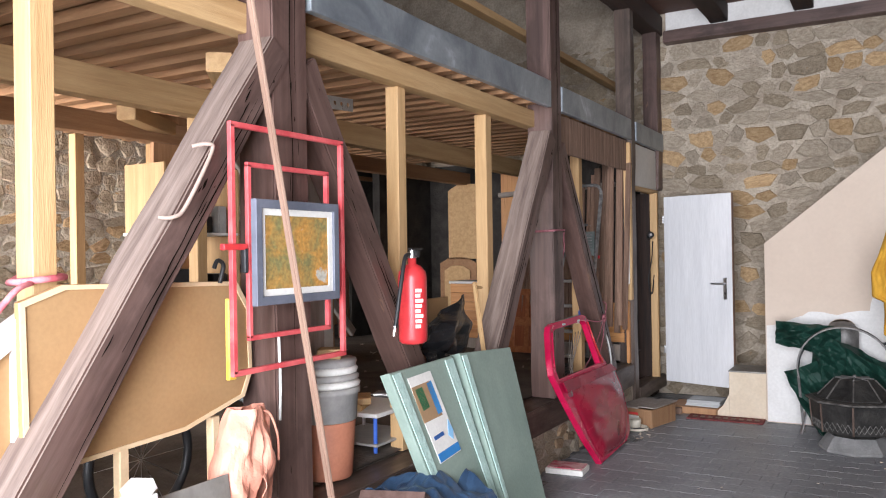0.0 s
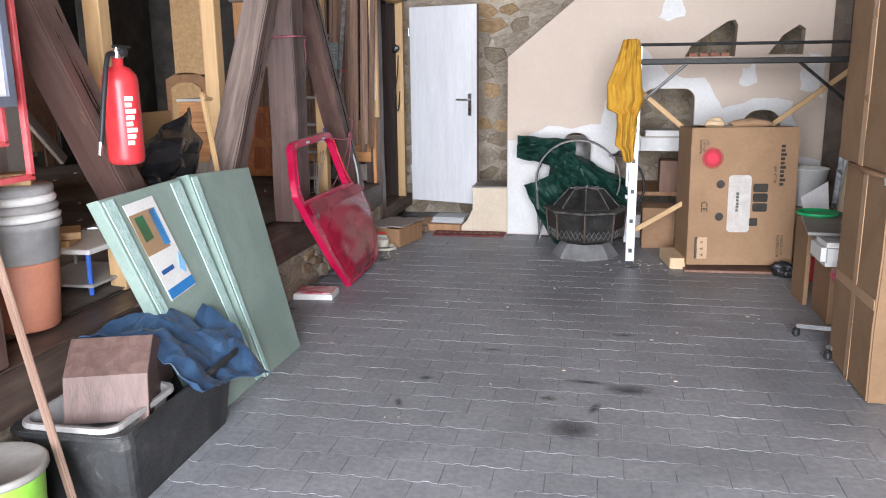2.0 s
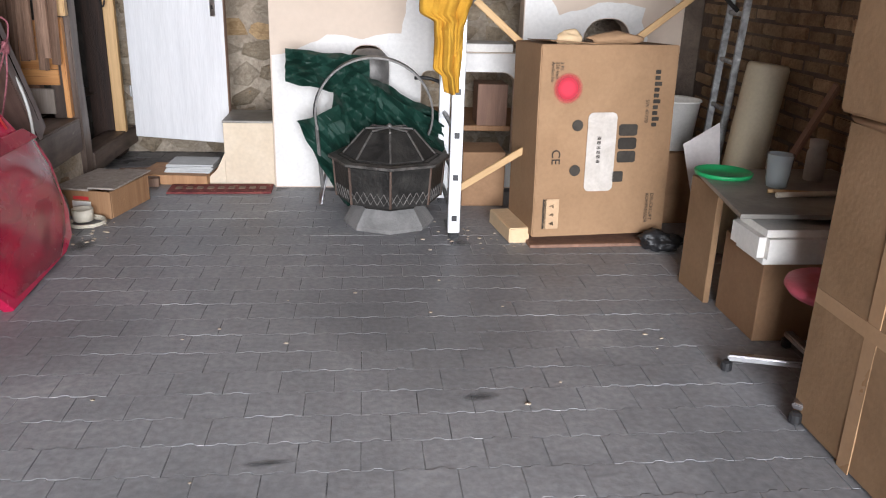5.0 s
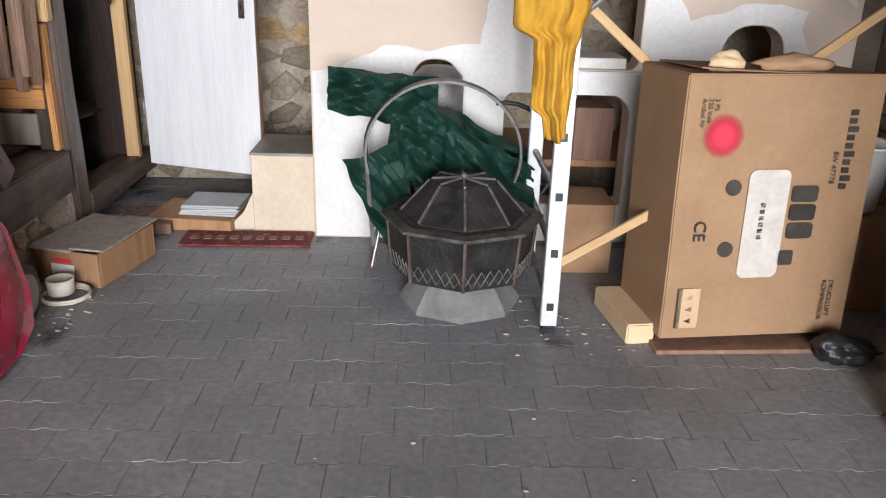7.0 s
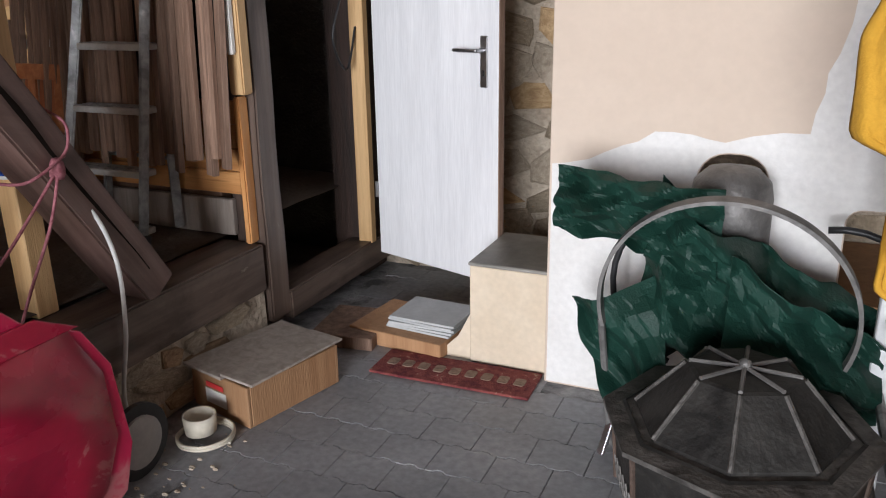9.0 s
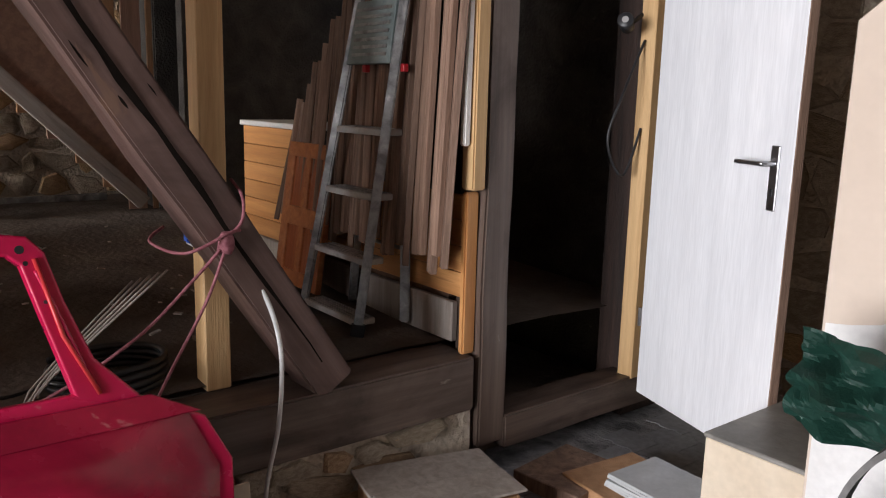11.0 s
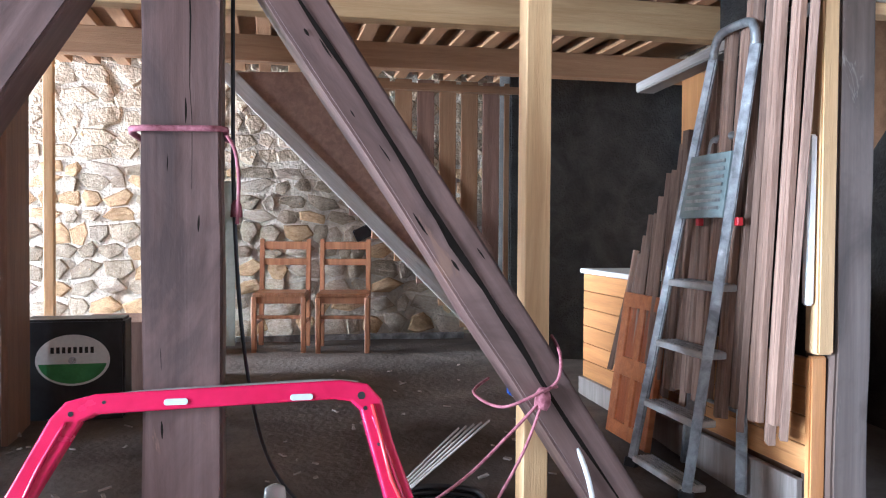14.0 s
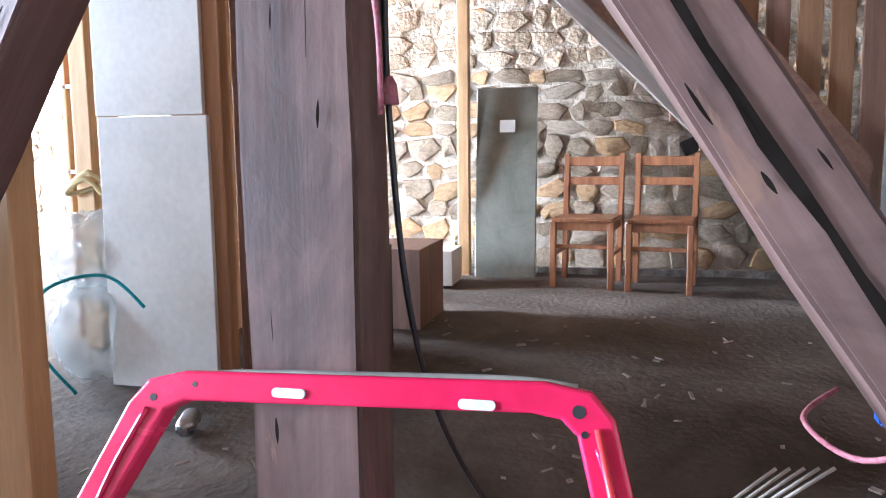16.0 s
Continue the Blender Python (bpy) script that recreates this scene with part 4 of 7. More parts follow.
bag = tagged(part("plastic_bag", cloth(1, 1, 72, 40, hanging_bag), M_PEACH, m=pose(-3.15, 2.9, 0.84)), "peach plastic bag hanging over the sill beam", "bag")
bag.modifiers.new("thickness", 'SOLIDIFY').thickness = 0.003
part("carry_handle", rod(smooth_path([(0.02, 0.05, 0.2), (0.05, 0.09, 0.19), (0.06, 0.125, 0.1), (0.06, 0.13, 0.0)], 6), 0.005), M_PEACH, bag, smooth=True)
tagged(part("metal_sheet", box(-0.004, 0.004, -0.17, 0.17, 0, 0.86, 0.001), M_SHEET, m=pose(-2.97, 2.6, 0, 0, -9, 0)), "scratched grey sheet leaning on the sill", "sheet")
pl = thing("paint_pail", -3.02, 3.03, 0, label="lime green paint pail with a dusty grey lid", category="pail")
part("body", lathe([(0.14, 0), (0.145, 0.01), (0.16, 0.31), (0.165, 0.32), (0.16, 0.33)], 30), M_LIME, pl, smooth=True)
part("lid", lathe([(0.172, 0.325), (0.175, 0.33), (0.175, 0.348), (0.165, 0.352), (0.155, 0.342), (0.01, 0.34)], 30), M_SHEET, pl, "dusty grey lid", smooth=True)


def tub_mesh(w, l, h, t, rim):
    """An open rectangular tub with flared sides and a turned rim."""
    bm = bmesh.new()
    lev = ((0.86, 0), (1, h), (1 + rim, h), (1 + rim, h - 0.015), (1 + rim * 0.8, h + 0.004), (0.98, h + 0.003), (0.83, t))
    rings = [[bm.verts.new((x * s, y * s * (1 if s < 1 else 1), z)) for x, y in rounded(-w / 2, w / 2, -l / 2, l / 2, 0.06, 4)] for s, z in lev]
    n = len(rings[0])
    for A, B in zip(rings, rings[1:]):
        for k in range(n):
            bm.faces.new((A[k], A[(k + 1) % n], B[(k + 1) % n], B[k]))
    bm.faces.new(rings[0][::-1])
    bm.faces.new(rings[-1])
    return bm


tub = tagged(part("mortar_tub", tub_mesh(0.44, 0.92, 0.32, 0.02, 0.06), M_TUB, m=pose(-2.98, 3.8, 0, 0, 0, 1)), "black plastic mortar tub, scuffed and full of scrap", "tub")
tagged(part("wash_basin", tub_mesh(0.36, 0.42, 0.14, 0.015, 0.08), M_GREY_PL, m=pose(-2.98, 3.56, 0.2)), "pale grey basin inside the mortar tub", "basin")
hd = thing("wooden_hood", -3.0, 3.72, 0.3, 20, label="dark brown angular wooden hood lying in the tub", category="wooden box", rx=0, ry=0)
part("body", plate([(-0.24, 0), (0.26, -0.03), (0.2, 0.14), (-0.06, 0.26), (-0.2, 0.16)], (), 0.3, 0.004), M_HOOD, hd, m=pose(0.15, 0, 0) @ YZ)
part("slot", box(0.152, 0.156, 0.0, 0.05, 0.15, 0.162, 0), M_BLACK, hd)
sheet = tagged(part("plastic_sheet", cloth(1, 1, 60, 60, lambda u, v: (-0.22 + 0.5 * v + 0.08 * crease(u, v, 52), -0.32 + 0.66 * u + 0.06 * crease(v, u, 50), 0.14 * math.sin(math.pi * min(1, 0.25 + v * 0.8)) * (1.0 - 0.3 * u) - 0.2 * v * v * (0.3 + u) + 0.1 * crease(u * 1.3, v * 1.3, 51, 6))), M_BLUE, m=pose(-2.97, 4.08, 0.4)), "crumpled blue plastic sheet hanging over the tub", "plastic sheet")
sheet.modifiers.new("thickness", 'SOLIDIFY').thickness = 0.004
tagged(part("carton", box(-0.14, 0.14, -0.1, 0.1, 0, 0.04, 0.003), M_PAPER, m=pose(-3.12, 6.22, 0.0, 0, 0, 5)), "flat white and red cardboard box on the floor", "box")
tagged(part("carton", box(-0.13, 0.13, -0.09, 0.09, 0, 0.008, 0.002), mat("red_smear_card", (0.5, 0.05, 0.1), (0.75, 0.55, 0.52), 0.7, 0, 9, None, 0.02), m=pose(-3.12, 6.22, 0.042, 0, 0, 5)), "red-smeared lid of the flat box", "box lid")
block("packet_carton", -3.16, -2.96, 2.02, 2.42, 0, 0.56, M_CARD, "open carton holding packets by the brace foot", "carton")
for k, (y, w, h, mt, lb) in enumerate(((2.08, 0.06, 0.27, M_PAPER, "white printed seed packet box"), (2.15, 0.05, 0.24, M_CARD, "plain brown packet"), (2.22, 0.06, 0.25, M_PAPER, "white printed packet"), (2.29, 0.06, 0.28, M_LIME, "lime green and white packet box"), (2.36, 0.06, 0.33, M_PAPER, "tall white packet with green and red print"))):
    pk = thing("seed_packet", -3.05, y, 0.561, 4 * k - 8, lb + " standing in a carton", "packet", "packets in the carton", ry=-4)
    part("box", box(-0.05, 0.05, -w / 2, w / 2, 0, h, 0.003), mt, pk)
    part("flap", box(-0.045, 0.045, -w / 2, w / 2, 0, 0.04, 0.002), mt, pk, m=pose(0, 0.01, h, 25, 0, 0))
    if mt == M_PAPER:
        part("printed_band", box(0.0505, 0.0525, -w * 0.4, w * 0.4, h * 0.75, h * 0.85, 0), GREEN_PRINT, pk, "green printed band")
        part("printed_picture", box(0.0505, 0.0525, -w * 0.4, w * 0.35, h * 0.4, h * 0.52, 0), M_RED, pk, "red printed picture")
whl = thing("bicycle_wheel", -3.72, 2.9, 0.53, label="bicycle wheel standing in the dark under the tabletop", category="wheel")
part("tyre", rod([(0, 0.25 * math.cos(a * math.pi / 16), 0.27 + 0.25 * math.sin(a * math.pi / 16)) for a in range(32)], 0.02, True), M_BLACK, whl, smooth=True)
for a in range(12):
    part("spoke", rod([(0, 0, 0.27), (0, 0.24 * math.cos(a * math.pi / 6), 0.27 + 0.24 * math.sin(a * math.pi / 6))], 0.0015, sides=4), M_STEEL, whl)

M_TILE_PALE = mat("pale_grey_clip", (0.4, 0.42, 0.43), (0.52, 0.54, 0.55), 0.5, 0, 9, None, 0.02)
# ---- the car door ----
# plane: top edge at x -3.23, foot at x -2.955
cd = thing("car_door", -2.955, 0, 0.012, label="red car door shell with empty window frame, leaning on the post", category="car door")
cd_lean = math.degrees(math.atan2(0.27, 1.06))
cd_m = pose(0, 0, 0, 0, -cd_lean, 0) @ YZ
outer = [(6.52, 0.0), (7.2, 0.03), (7.33, 0.08), (7.4, 0.2), (7.42, 0.45), (7.36, 0.58), (7.2, 0.665), (7.09, 0.79), (7.035, 0.95), (7.005, 1.07), (6.97, 1.11), (6.9, 1.122), (6.26, 1.107), (6.19, 1.09), (6.155, 1.05), (6.06, 0.86), (6.03, 0.75), (6.12, 0.58), (6.34, 0.22)]
win = [(6.11, 0.7), (7.05, 0.7), (6.99, 0.93), (6.96, 1.05), (6.93, 1.078), (6.88, 1.086), (6.26, 1.07), (6.22, 1.05), (6.115, 0.86), (6.09, 0.77)]
M_RED_DUSTY = mat("dusty_red_paint", (0.24, 0.006, 0.028), (0.36, 0.012, 0.04), 0.27, 0, 3.0, (1, 1.6, 0.7), 0.03, 30, spec=0.5, c3=(0.42, 0.1, 0.11), c3_at=0.56)
shell = part("panel", plate(outer, (win,), 0.05, 0.008), M_RED_CAR, cd, m=cd_m)
SKIN_L = [(0.03, 6.56), (0.12, 6.47), (0.24, 6.39), (0.44, 6.3), (0.62, 6.24)]
SKIN_R = [(0.03, 7.12), (0.12, 7.27), (0.24, 7.36), (0.44, 7.385), (0.62, 7.31)]


def skin(u, v):
    """The dented outer skin: swells outward, dips and ripples."""
    z = 0.03 + 0.59 * v

    def edge(rows):
        for (z0, a), (z1, b) in zip(rows, rows[1:]):
            if z <= z1 + 1e-6:
                return a + (b - a) * (z - z0) / (z1 - z0)
        return rows[-1][1]
    y = edge(SKIN_L) * (1 - u) + edge(SKIN_R) * u
    rim = min(1, 7 * min(u, 1 - u, v, 1 - v))
    swell = 0.045 * (math.sin(math.pi * u) * math.sin(math.pi * v)) ** 0.6 - 0.018 * math.exp(-((u - 0.55) / 0.2) ** 2 - ((v - 0.45) / 0.3) ** 2)
    return (y, z, 0.012 * rim + swell + 0.022 * rim * crease(u * 0.8, v * 0.8, 71, 4) + 0.01 * rim * noise.noise(Vector((u * 5, v * 4, 2))))


part("outer_skin", cloth(1, 1, 48, 36, skin), M_RED_DUSTY, cd, "dusty dented outer skin", m=pose(0.004, 0, 0.002) @ cd_m, smooth=True)
part("top_seal", rod(smooth_path([cd_m @ Vector((y, z, -0.03)) for y, z in ((6.24, 1.1), (6.35, 1.113), (6.6, 1.122), (6.85, 1.128), (6.95, 1.12))], 5), 0.008), M_SHEET, cd, "pale grey rubber seal", smooth=True)
for pts in (((7.075, 0.76), (7.02, 0.93), (6.985, 1.03)), ((6.08, 0.8), (6.13, 0.93), (6.19, 1.045))):
    part("frame_rib", rod(smooth_path([cd_m @ Vector((y, z, 0.002)) for y, z in pts], 5), 0.0055), M_RED_CAR, cd, smooth=True)
for y, z, r in ((6.955, 1.085, 0.011), (6.965, 1.05, 0.006), (6.2, 1.065, 0.007), (6.28, 1.092, 0.005), (7.0, 0.95, 0.005)):
    part("bolt_hole", rod([(0, 0, -0.002), (0, 0, 0.0008)], r, sides=12), M_BLACK, cd, "dark bolt hole", m=cd_m @ pose(y, z, 0.0))
part("waist_moulding", plate([(6.16, 0.6), (7.33, 0.61), (7.22, 0.67), (6.12, 0.675)], (), 0.016, 0.005), M_RED_DUSTY, cd, m=pose(0.024, 0, 0.006) @ cd_m)
part("lock_hole", rod([(-0.005, 0, 0), (0.006, 0, 0)], 0.04, sides=16), M_RED, cd, m=cd_m @ pose(6.62, 0.55, 0.014, 0, 90, 0))
for y in (6.42, 6.75):
    part("clip_slot", plate(rounded(y + 0.01, y + 0.07, 1.079, 1.094, 0.007), (), 0.004, 0.001), M_TILE_PALE, cd, "pale grey clip slot", m=cd_m @ pose(0, 0, 0.0035))
part("seal_groove", rod([cd_m @ Vector((y, z, 0.004)) for y, z in ((7.1, 0.7), (7.03, 0.86), (6.985, 1.06))], 0.006), M_RED, cd, smooth=True)
part("lock_plate", box(-0.01, 0.014, -0.02, 0.02, -0.02, 0.02, 0.003), M_STEEL, cd, m=cd_m @ pose(6.21, 0.58, 0.01, 0, 0, 20))

# ---- the store ----
def rope(name, pts, r, material, label, category="rope", steps=8):
    return tagged(part(name, rod(smooth_path(pts, steps), r, sides=6), material, smooth=True), label, category)


rope("cord", [(XF - 0.21, 6.34, 1.785), (XF + 0.008, 6.345, 1.79), (XF + 0.01, 6.46, 1.795), (XF + 0.01, 6.575, 1.797), (XF - 0.1, 6.58, 1.8), (XF - 0.21, 6.58, 1.79)], 0.009, M_CORD, "pink cord tied round the oak post", steps=3)
rope("cord", [(XF + 0.005, 6.59, 1.78), (XF - 0.01, 6.61, 1.74), (XF - 0.01, 6.62, 1.66), (XF - 0.03, 6.615, 1.54)], 0.005, M_CORD, "pink cord end hanging from the post")
rope("power_cable", [(-3.37, 6.6, 2.6), (-3.38, 6.6, 2.0), (-3.37, 6.605, 1.55), (-3.42, 6.64, 1.1), (-3.6, 6.72, 0.75), (-3.62, 6.9, 0.56), (-3.7, 7.1, 0.545)], 0.006, M_BLACK, "black power cable hanging beside the post", "cable")
tagged(part("cable_plug", lathe([(0.006, 0.05), (0.014, 0.035), (0.017, 0.0)], 12), M_CORD, m=pose(-3.36, 6.61, 1.56), smooth=True), "dark red socket on the hanging cable", "plug")
kn = thing("knotted_cord", XF, 7.475, 1.03, label="pink cord knotted round the brace and prop", category="rope")
for k, pts in enumerate((((-0.2, 0.05, 0.0), (-0.05, 0.09, 0.02), (0.03, 0.03, 0.03), (0.02, -0.1, -0.02), (-0.1, -0.16, 0.0), (-0.22, -0.08, 0.02)),
                         ((0.02, 0.02, 0.0), (0.02, -0.08, -0.1), (0.015, -0.25, -0.25), (0.01, -0.5, -0.38), (0.0, -0.75, -0.42)),
                         ((0.02, 0.03, 0.02), (0.03, -0.04, -0.15), (0.02, -0.15, -0.35), (0.02, -0.26, -0.55)),
                         ((0.02, 0.03, 0.02), (0.02, 0.07, 0.06), (0.015, 0.075, 0.13), (-0.1, 0.09, 0.17)))):
    part("strand", rod(smooth_path(pts, 7), 0.005, sides=6), M_CORD, kn, smooth=True)
part("knot", crumple(0.02, 0.02, 0, 0.022, 0.025, 0.035, 0.3, 4, 2, 2), M_CORD, kn)
rope("white_cable", [(XF - 0.13, 7.5, 0.98), (XF - 0.02, 7.6, 0.9), (XF + 0.02, 7.66, 0.7), (XF + 0.03, 7.65, 0.45), (XF + 0.03, 7.6, 0.2), (XF + 0.06, 7.62, 0.01)], 0.008, M_CABLE, "white cable hanging over the sill beam", "cable")
rope("cable_tie", [(XF - 0.3, 7.5, 0.98), (XF - 0.19, 7.5, 0.985), (XF - 0.19, 7.6, 0.98), (XF - 0.3, 7.6, 0.975)], 0.008, M_CABLE, "white cable wound round the pine prop", "cable", 3)
tagged(part("socket_block", box(-0.02, 0.02, -0.03, 0.03, 0, 0.1, 0.006), M_BLUE_TAPE, m=pose(XF - 0.185, 7.48, 1.0)), "blue and white socket strapped to the prop", "socket")
for k in range(5):
    rope("white_rod", [(XF - 0.15 - 0.02 * k, 7.38 - 0.02 * k, 0.93 - 0.01 * k), (XF - 0.12, 7.1 - 0.03 * k, 0.72 - 0.02 * k), (XF - 0.1 + 0.02 * k, 6.95, 0.6 - 0.01 * k)], 0.0034, M_LATH_PALE, "thin white conduit piece in a bundle", "conduit", 3)
tagged(part("coiled_cable", rod(smooth_path([(0.16 * math.cos(a * 1.1) * (1 - a * 0.01), 0.18 * math.sin(a * 1.1), 0.01 + a * 0.004) for a in range(22)], 5), 0.012, sides=6), M_BLACK, m=pose(-3.62, 7.25, 0.53), smooth=True), "coiled black cable on the store floor", "cable")
gas = thing("camping_stove", -3.42, 6.72, 0.5, label="red and green camping gas lamp behind the car door", category="gas lamp")
part("cartridge", lathe([(0.06, 0), (0.085, 0.02), (0.09, 0.07), (0.05, 0.1)], 20), mat("green_enamel", (0.01, 0.12, 0.05), (0.02, 0.18, 0.08), 0.35), gas, smooth=True)
part("shade", lathe([(0.09, 0.1), (0.1, 0.13), (0.07, 0.19), (0.03, 0.2)], 8), mat("orange_red_plastic", (0.75, 0.1, 0.06), (0.85, 0.17, 0.1), 0.35), gas, "orange-red shade")
part("glass", lathe([(0.025, 0.2), (0.035, 0.22), (0.03, 0.255), (0.01, 0.265)], 16), clear("bottle_glass", (0.7, 0.75, 0.72), 0.1, 0.5), gas, smooth=True)


def chair(x, y, z, rz):
    c = thing("chair", x, y, z, rz, "worn reddish wooden chair with slatted back against the stone wall", "chair", "pair of chairs")
    mt = M_CHAIR
    part("seat", box(-0.19, 0.19, -0.19, 0.19, 0.41, 0.435, 0.01), mt, c)
    part("seat_rail", box(-0.17, 0.17, 0.165, 0.185, 0.36, 0.41, 0.003), mt, c)
    part("seat_rail", box(0.15, 0.17, -0.17, 0.17, 0.36, 0.41, 0.003), mt, c)
    for yy in (-0.175, 0.175):
        part("front_leg", box(0.145, 0.18, yy - 0.018, yy + 0.018, 0, 0.41, 0.004), mt, c)
        beam("back_leg", (-0.17, yy, 0), (-0.25, yy, 0.82), 0.036, 0.036, mt, c)
        part("stretcher", box(-0.17, 0.16, yy - 0.009, yy + 0.009, 0.2, 0.225, 0.003), mt, c)
    part("stretcher", box(0.15, 0.17, -0.17, 0.17, 0.25, 0.275, 0.003), mt, c)
    for zz, hh in ((0.74, 0.06), (0.62, 0.05)):
        part("back_slat", box(-0.25, -0.232, -0.17, 0.17, zz, zz + hh, 0.004), mt, c, m=pose(0.01 if zz < 0.7 else 0, 0, 0))
    return c


M_CHAIR = mat("reddish_wood", (0.22, 0.09, 0.04), (0.34, 0.15, 0.07), 0.45, 0, 1.5, G, 0.1, 12)
chair(-6.98, 6.79, 0.63, -8)
chair(-6.9, 7.24, 0.63, -8)
tagged(part("metal_plate", box(-0.02, 0.02, -0.2, 0.2, 0, 1.26, 0.004), mat("grey_green_plate", (0.19, 0.2, 0.17), (0.3, 0.31, 0.27), 0.5, 0.2, 3, None, 0.05), m=pose(-7.15, 6.25, 0.63, 0, -6, 0)), "grey-green metal plate with a paper sticker, leaning on stone", "plate")
tagged(part("sticker", box(-0.001, 0.001, -0.05, 0.05, -0.04, 0.04, 0), M_PAPER, m=pose(-7.232, 6.26, 1.63, 0, -6, 0) @ pose(0.024, 0, 0)), "white paper sticker on the plate", "sticker")
upright("pine_stud", -7.2, 5.97, 0.64, 2.7, 0.075, M_PINE, "pale pine stud before the stone wall")
block("foam_box", -7.05, -6.75, 5.55, 5.98, 0.64, 0.86, M_PAPER, "white foam box by the stone wall", "box")
block("wooden_box", -6.2, -5.7, 5.65, 6.05, 0.6, 1.0, M_BOARD_BROWN, "dark brown wooden box on the store floor", "box")
tagged(part("angle_rail", box(-0.015, 0.015, -0.9, 0.9, 0, 0.05, 0.002), M_ALU, m=pose(-7.3, 7.35, 0.645)), "perforated metal rail along the foot of the stone wall", "rail")
tagged(part("wall_box", box(-0.02, 0.03, -0.08, 0.08, -0.05, 0.05, 0.006), M_BLACK, m=pose(-7.475, 7.45, 1.5, 25, 0, 0)), "small black box fixed to the stone wall", "wall box")

# stair with side board and slatted screen
st = thing("stair", -6.6, 0, 0, label="timber stair with grey stringer and brown side board", category="stair")
st_m = YZ
part("side_board", plate([(6.36, 2.58), (7.62, 1.42), (8.25, 0.82), (8.3, 1.4), (7.62, 2.2), (7.1, 2.62)], (), 0.025, 0.002), M_BOARD_BROWN, st, m=pose(-0.02, 0, 0) @ st_m)
beam("stringer", (0.03, 6.33, 2.66), (0.03, 8.3, 0.7), 0.05, 0.1, M_LATH_PALE, st, "pale grey stringer")
sc = thing("slatted_screen", -6.74, 0, 0, label="screen of upright reddish pine boards with gaps", category="screen")
for k in range(8):
    y = 7.32 + k * 0.165
    beam("slat", (0, y, max(0.635, 2.61 - (y - 6.33) * 0.995)), (0, y, 2.62), 0.022, 0.125, M_PINE_DIM if k % 3 else M_BOARD_BROWN, sc, bevel=0.003)
beam("rail", (0.03, 6.3, 2.56), (0.03, 9.6, 2.56), 0.1, 0.05, M_PINE_DIM, sc)
# recess wall behind the screen, its shade put into a near-black colour
structure(part("wall_recess", box(-7.0, -6.7, 8.45, 9.74, 0.6, 2.75, 0.01), mat("recess_shade_stone", (0.03, 0.027, 0.024), (0.07, 0.063, 0.056), 0.95, 0, 4, None, 0.6)), "stone recess of the store, coloured near-black for its shade", "wall")

# white panel, stud and dark board
wp = thing("coated_partition", -4.72, 5.31, store_z(-4.72), label="two white coated boards fixed one above the other on a stud", category="panel")
part("lower_board", box(-0.012, 0.012, -0.28, 0.185, 0.0, 1.06, 0.002), M_WHITE_BOARD, wp)
part("upper_board", box(-0.012, 0.012, -0.285, 0.17, 1.064, 2.0, 0.002), M_WHITE_BOARD, wp)
part("stud", box(-0.08, -0.014, 0.15, 0.235, 0, 2.0, 0.004), M_PINE_DIM, wp, "pine stud")
block("dark_plank_wall", -5.15, -4.81, 5.55, 5.58, 0.56, 2.55, M_BOARD_BROWN, "dark boarded partition behind the white panel", "partition")
upright("pine_stud", -5.2, 4.62, 0.58, 2.6, 0.09, M_PINE, "pine stud of the store partition")
upright("pine_stud", -6.5, 4.62, 0.6, 2.6, 0.08, M_PINE, "pine stud of the window partition")
upright("pine_stud", -6.5, 5.33, 0.6, 2.6, 0.06, M_PINE, "thin pine stud of the window partition")
tagged(part("pine_board", box(-0.02, 0.02, -0.17, 0.17, 0, 2.1, 0.004), M_PINE_DIM, m=pose(-5.76, 4.88, 0.605)), "wide pine board standing in the partition", "board")
tagged(beam("pine_rail", (-6.48, 4.5, 2.66), (-6.38, 5.8, 2.7), 0.06, 0.05, M_PINE_DIM), "pine rail over the partition studs", "rail")
for x, y0, y1, z in ((-3.95, 3.6, 4.2, 2.62), (-5.4, 4.2, 5.2, 2.6)):
    tagged(beam("short_beam", (x, y0, z), (x - 0.6, y1 + 0.1, z), 0.13, 0.1, M_PINE), "short pine beam under the joists", "beam")
bb = thing("sign_box", -5.2, 5.76, store_z(-5.2), label="black crate with an oval white and green sign", category="sign box")
part("case", box(-0.2, 0.0, -0.24, 0.24, 0, 0.5, 0.012), M_BLACK, bb)
ov = [(0.17 * math.cos(a * math.pi / 20), 0.3 + 0.125 * math.sin(a * math.pi / 20)) for a in range(40)]
oi_ = [(x * 0.93, 0.3 + (y - 0.3) * 0.92) for x, y in ov]
part("oval", plate(ov, (), 0.006, 0.001), M_PAPER, bb, "white oval sign", m=pose(0.008, 0, 0) @ YZ)
part("green_field", plate([p for p in oi_ if p[1] < 0.3], (), 0.003), mat("green_print", (0.03, 0.16, 0.04), (0.08, 0.3, 0.09), 0.5), bb, "green lower field", m=pose(0.0115, 0, 0) @ YZ)
for k in range(8):
    part("letter_bar", plate([(-0.1 + k * 0.026, 0.335), (-0.085 + k * 0.026, 0.335), (-0.085 + k * 0.026, 0.365), (-0.1 + k * 0.026, 0.365)], (), 0.003), M_BLACK, bb, "dark letter bar", m=pose(0.0115, 0, 0) @ YZ)
part("boss", rod([(0.01, 0, 0.3), (0.02, 0, 0.3)], 0.018, sides=14), M_STEEL, bb)
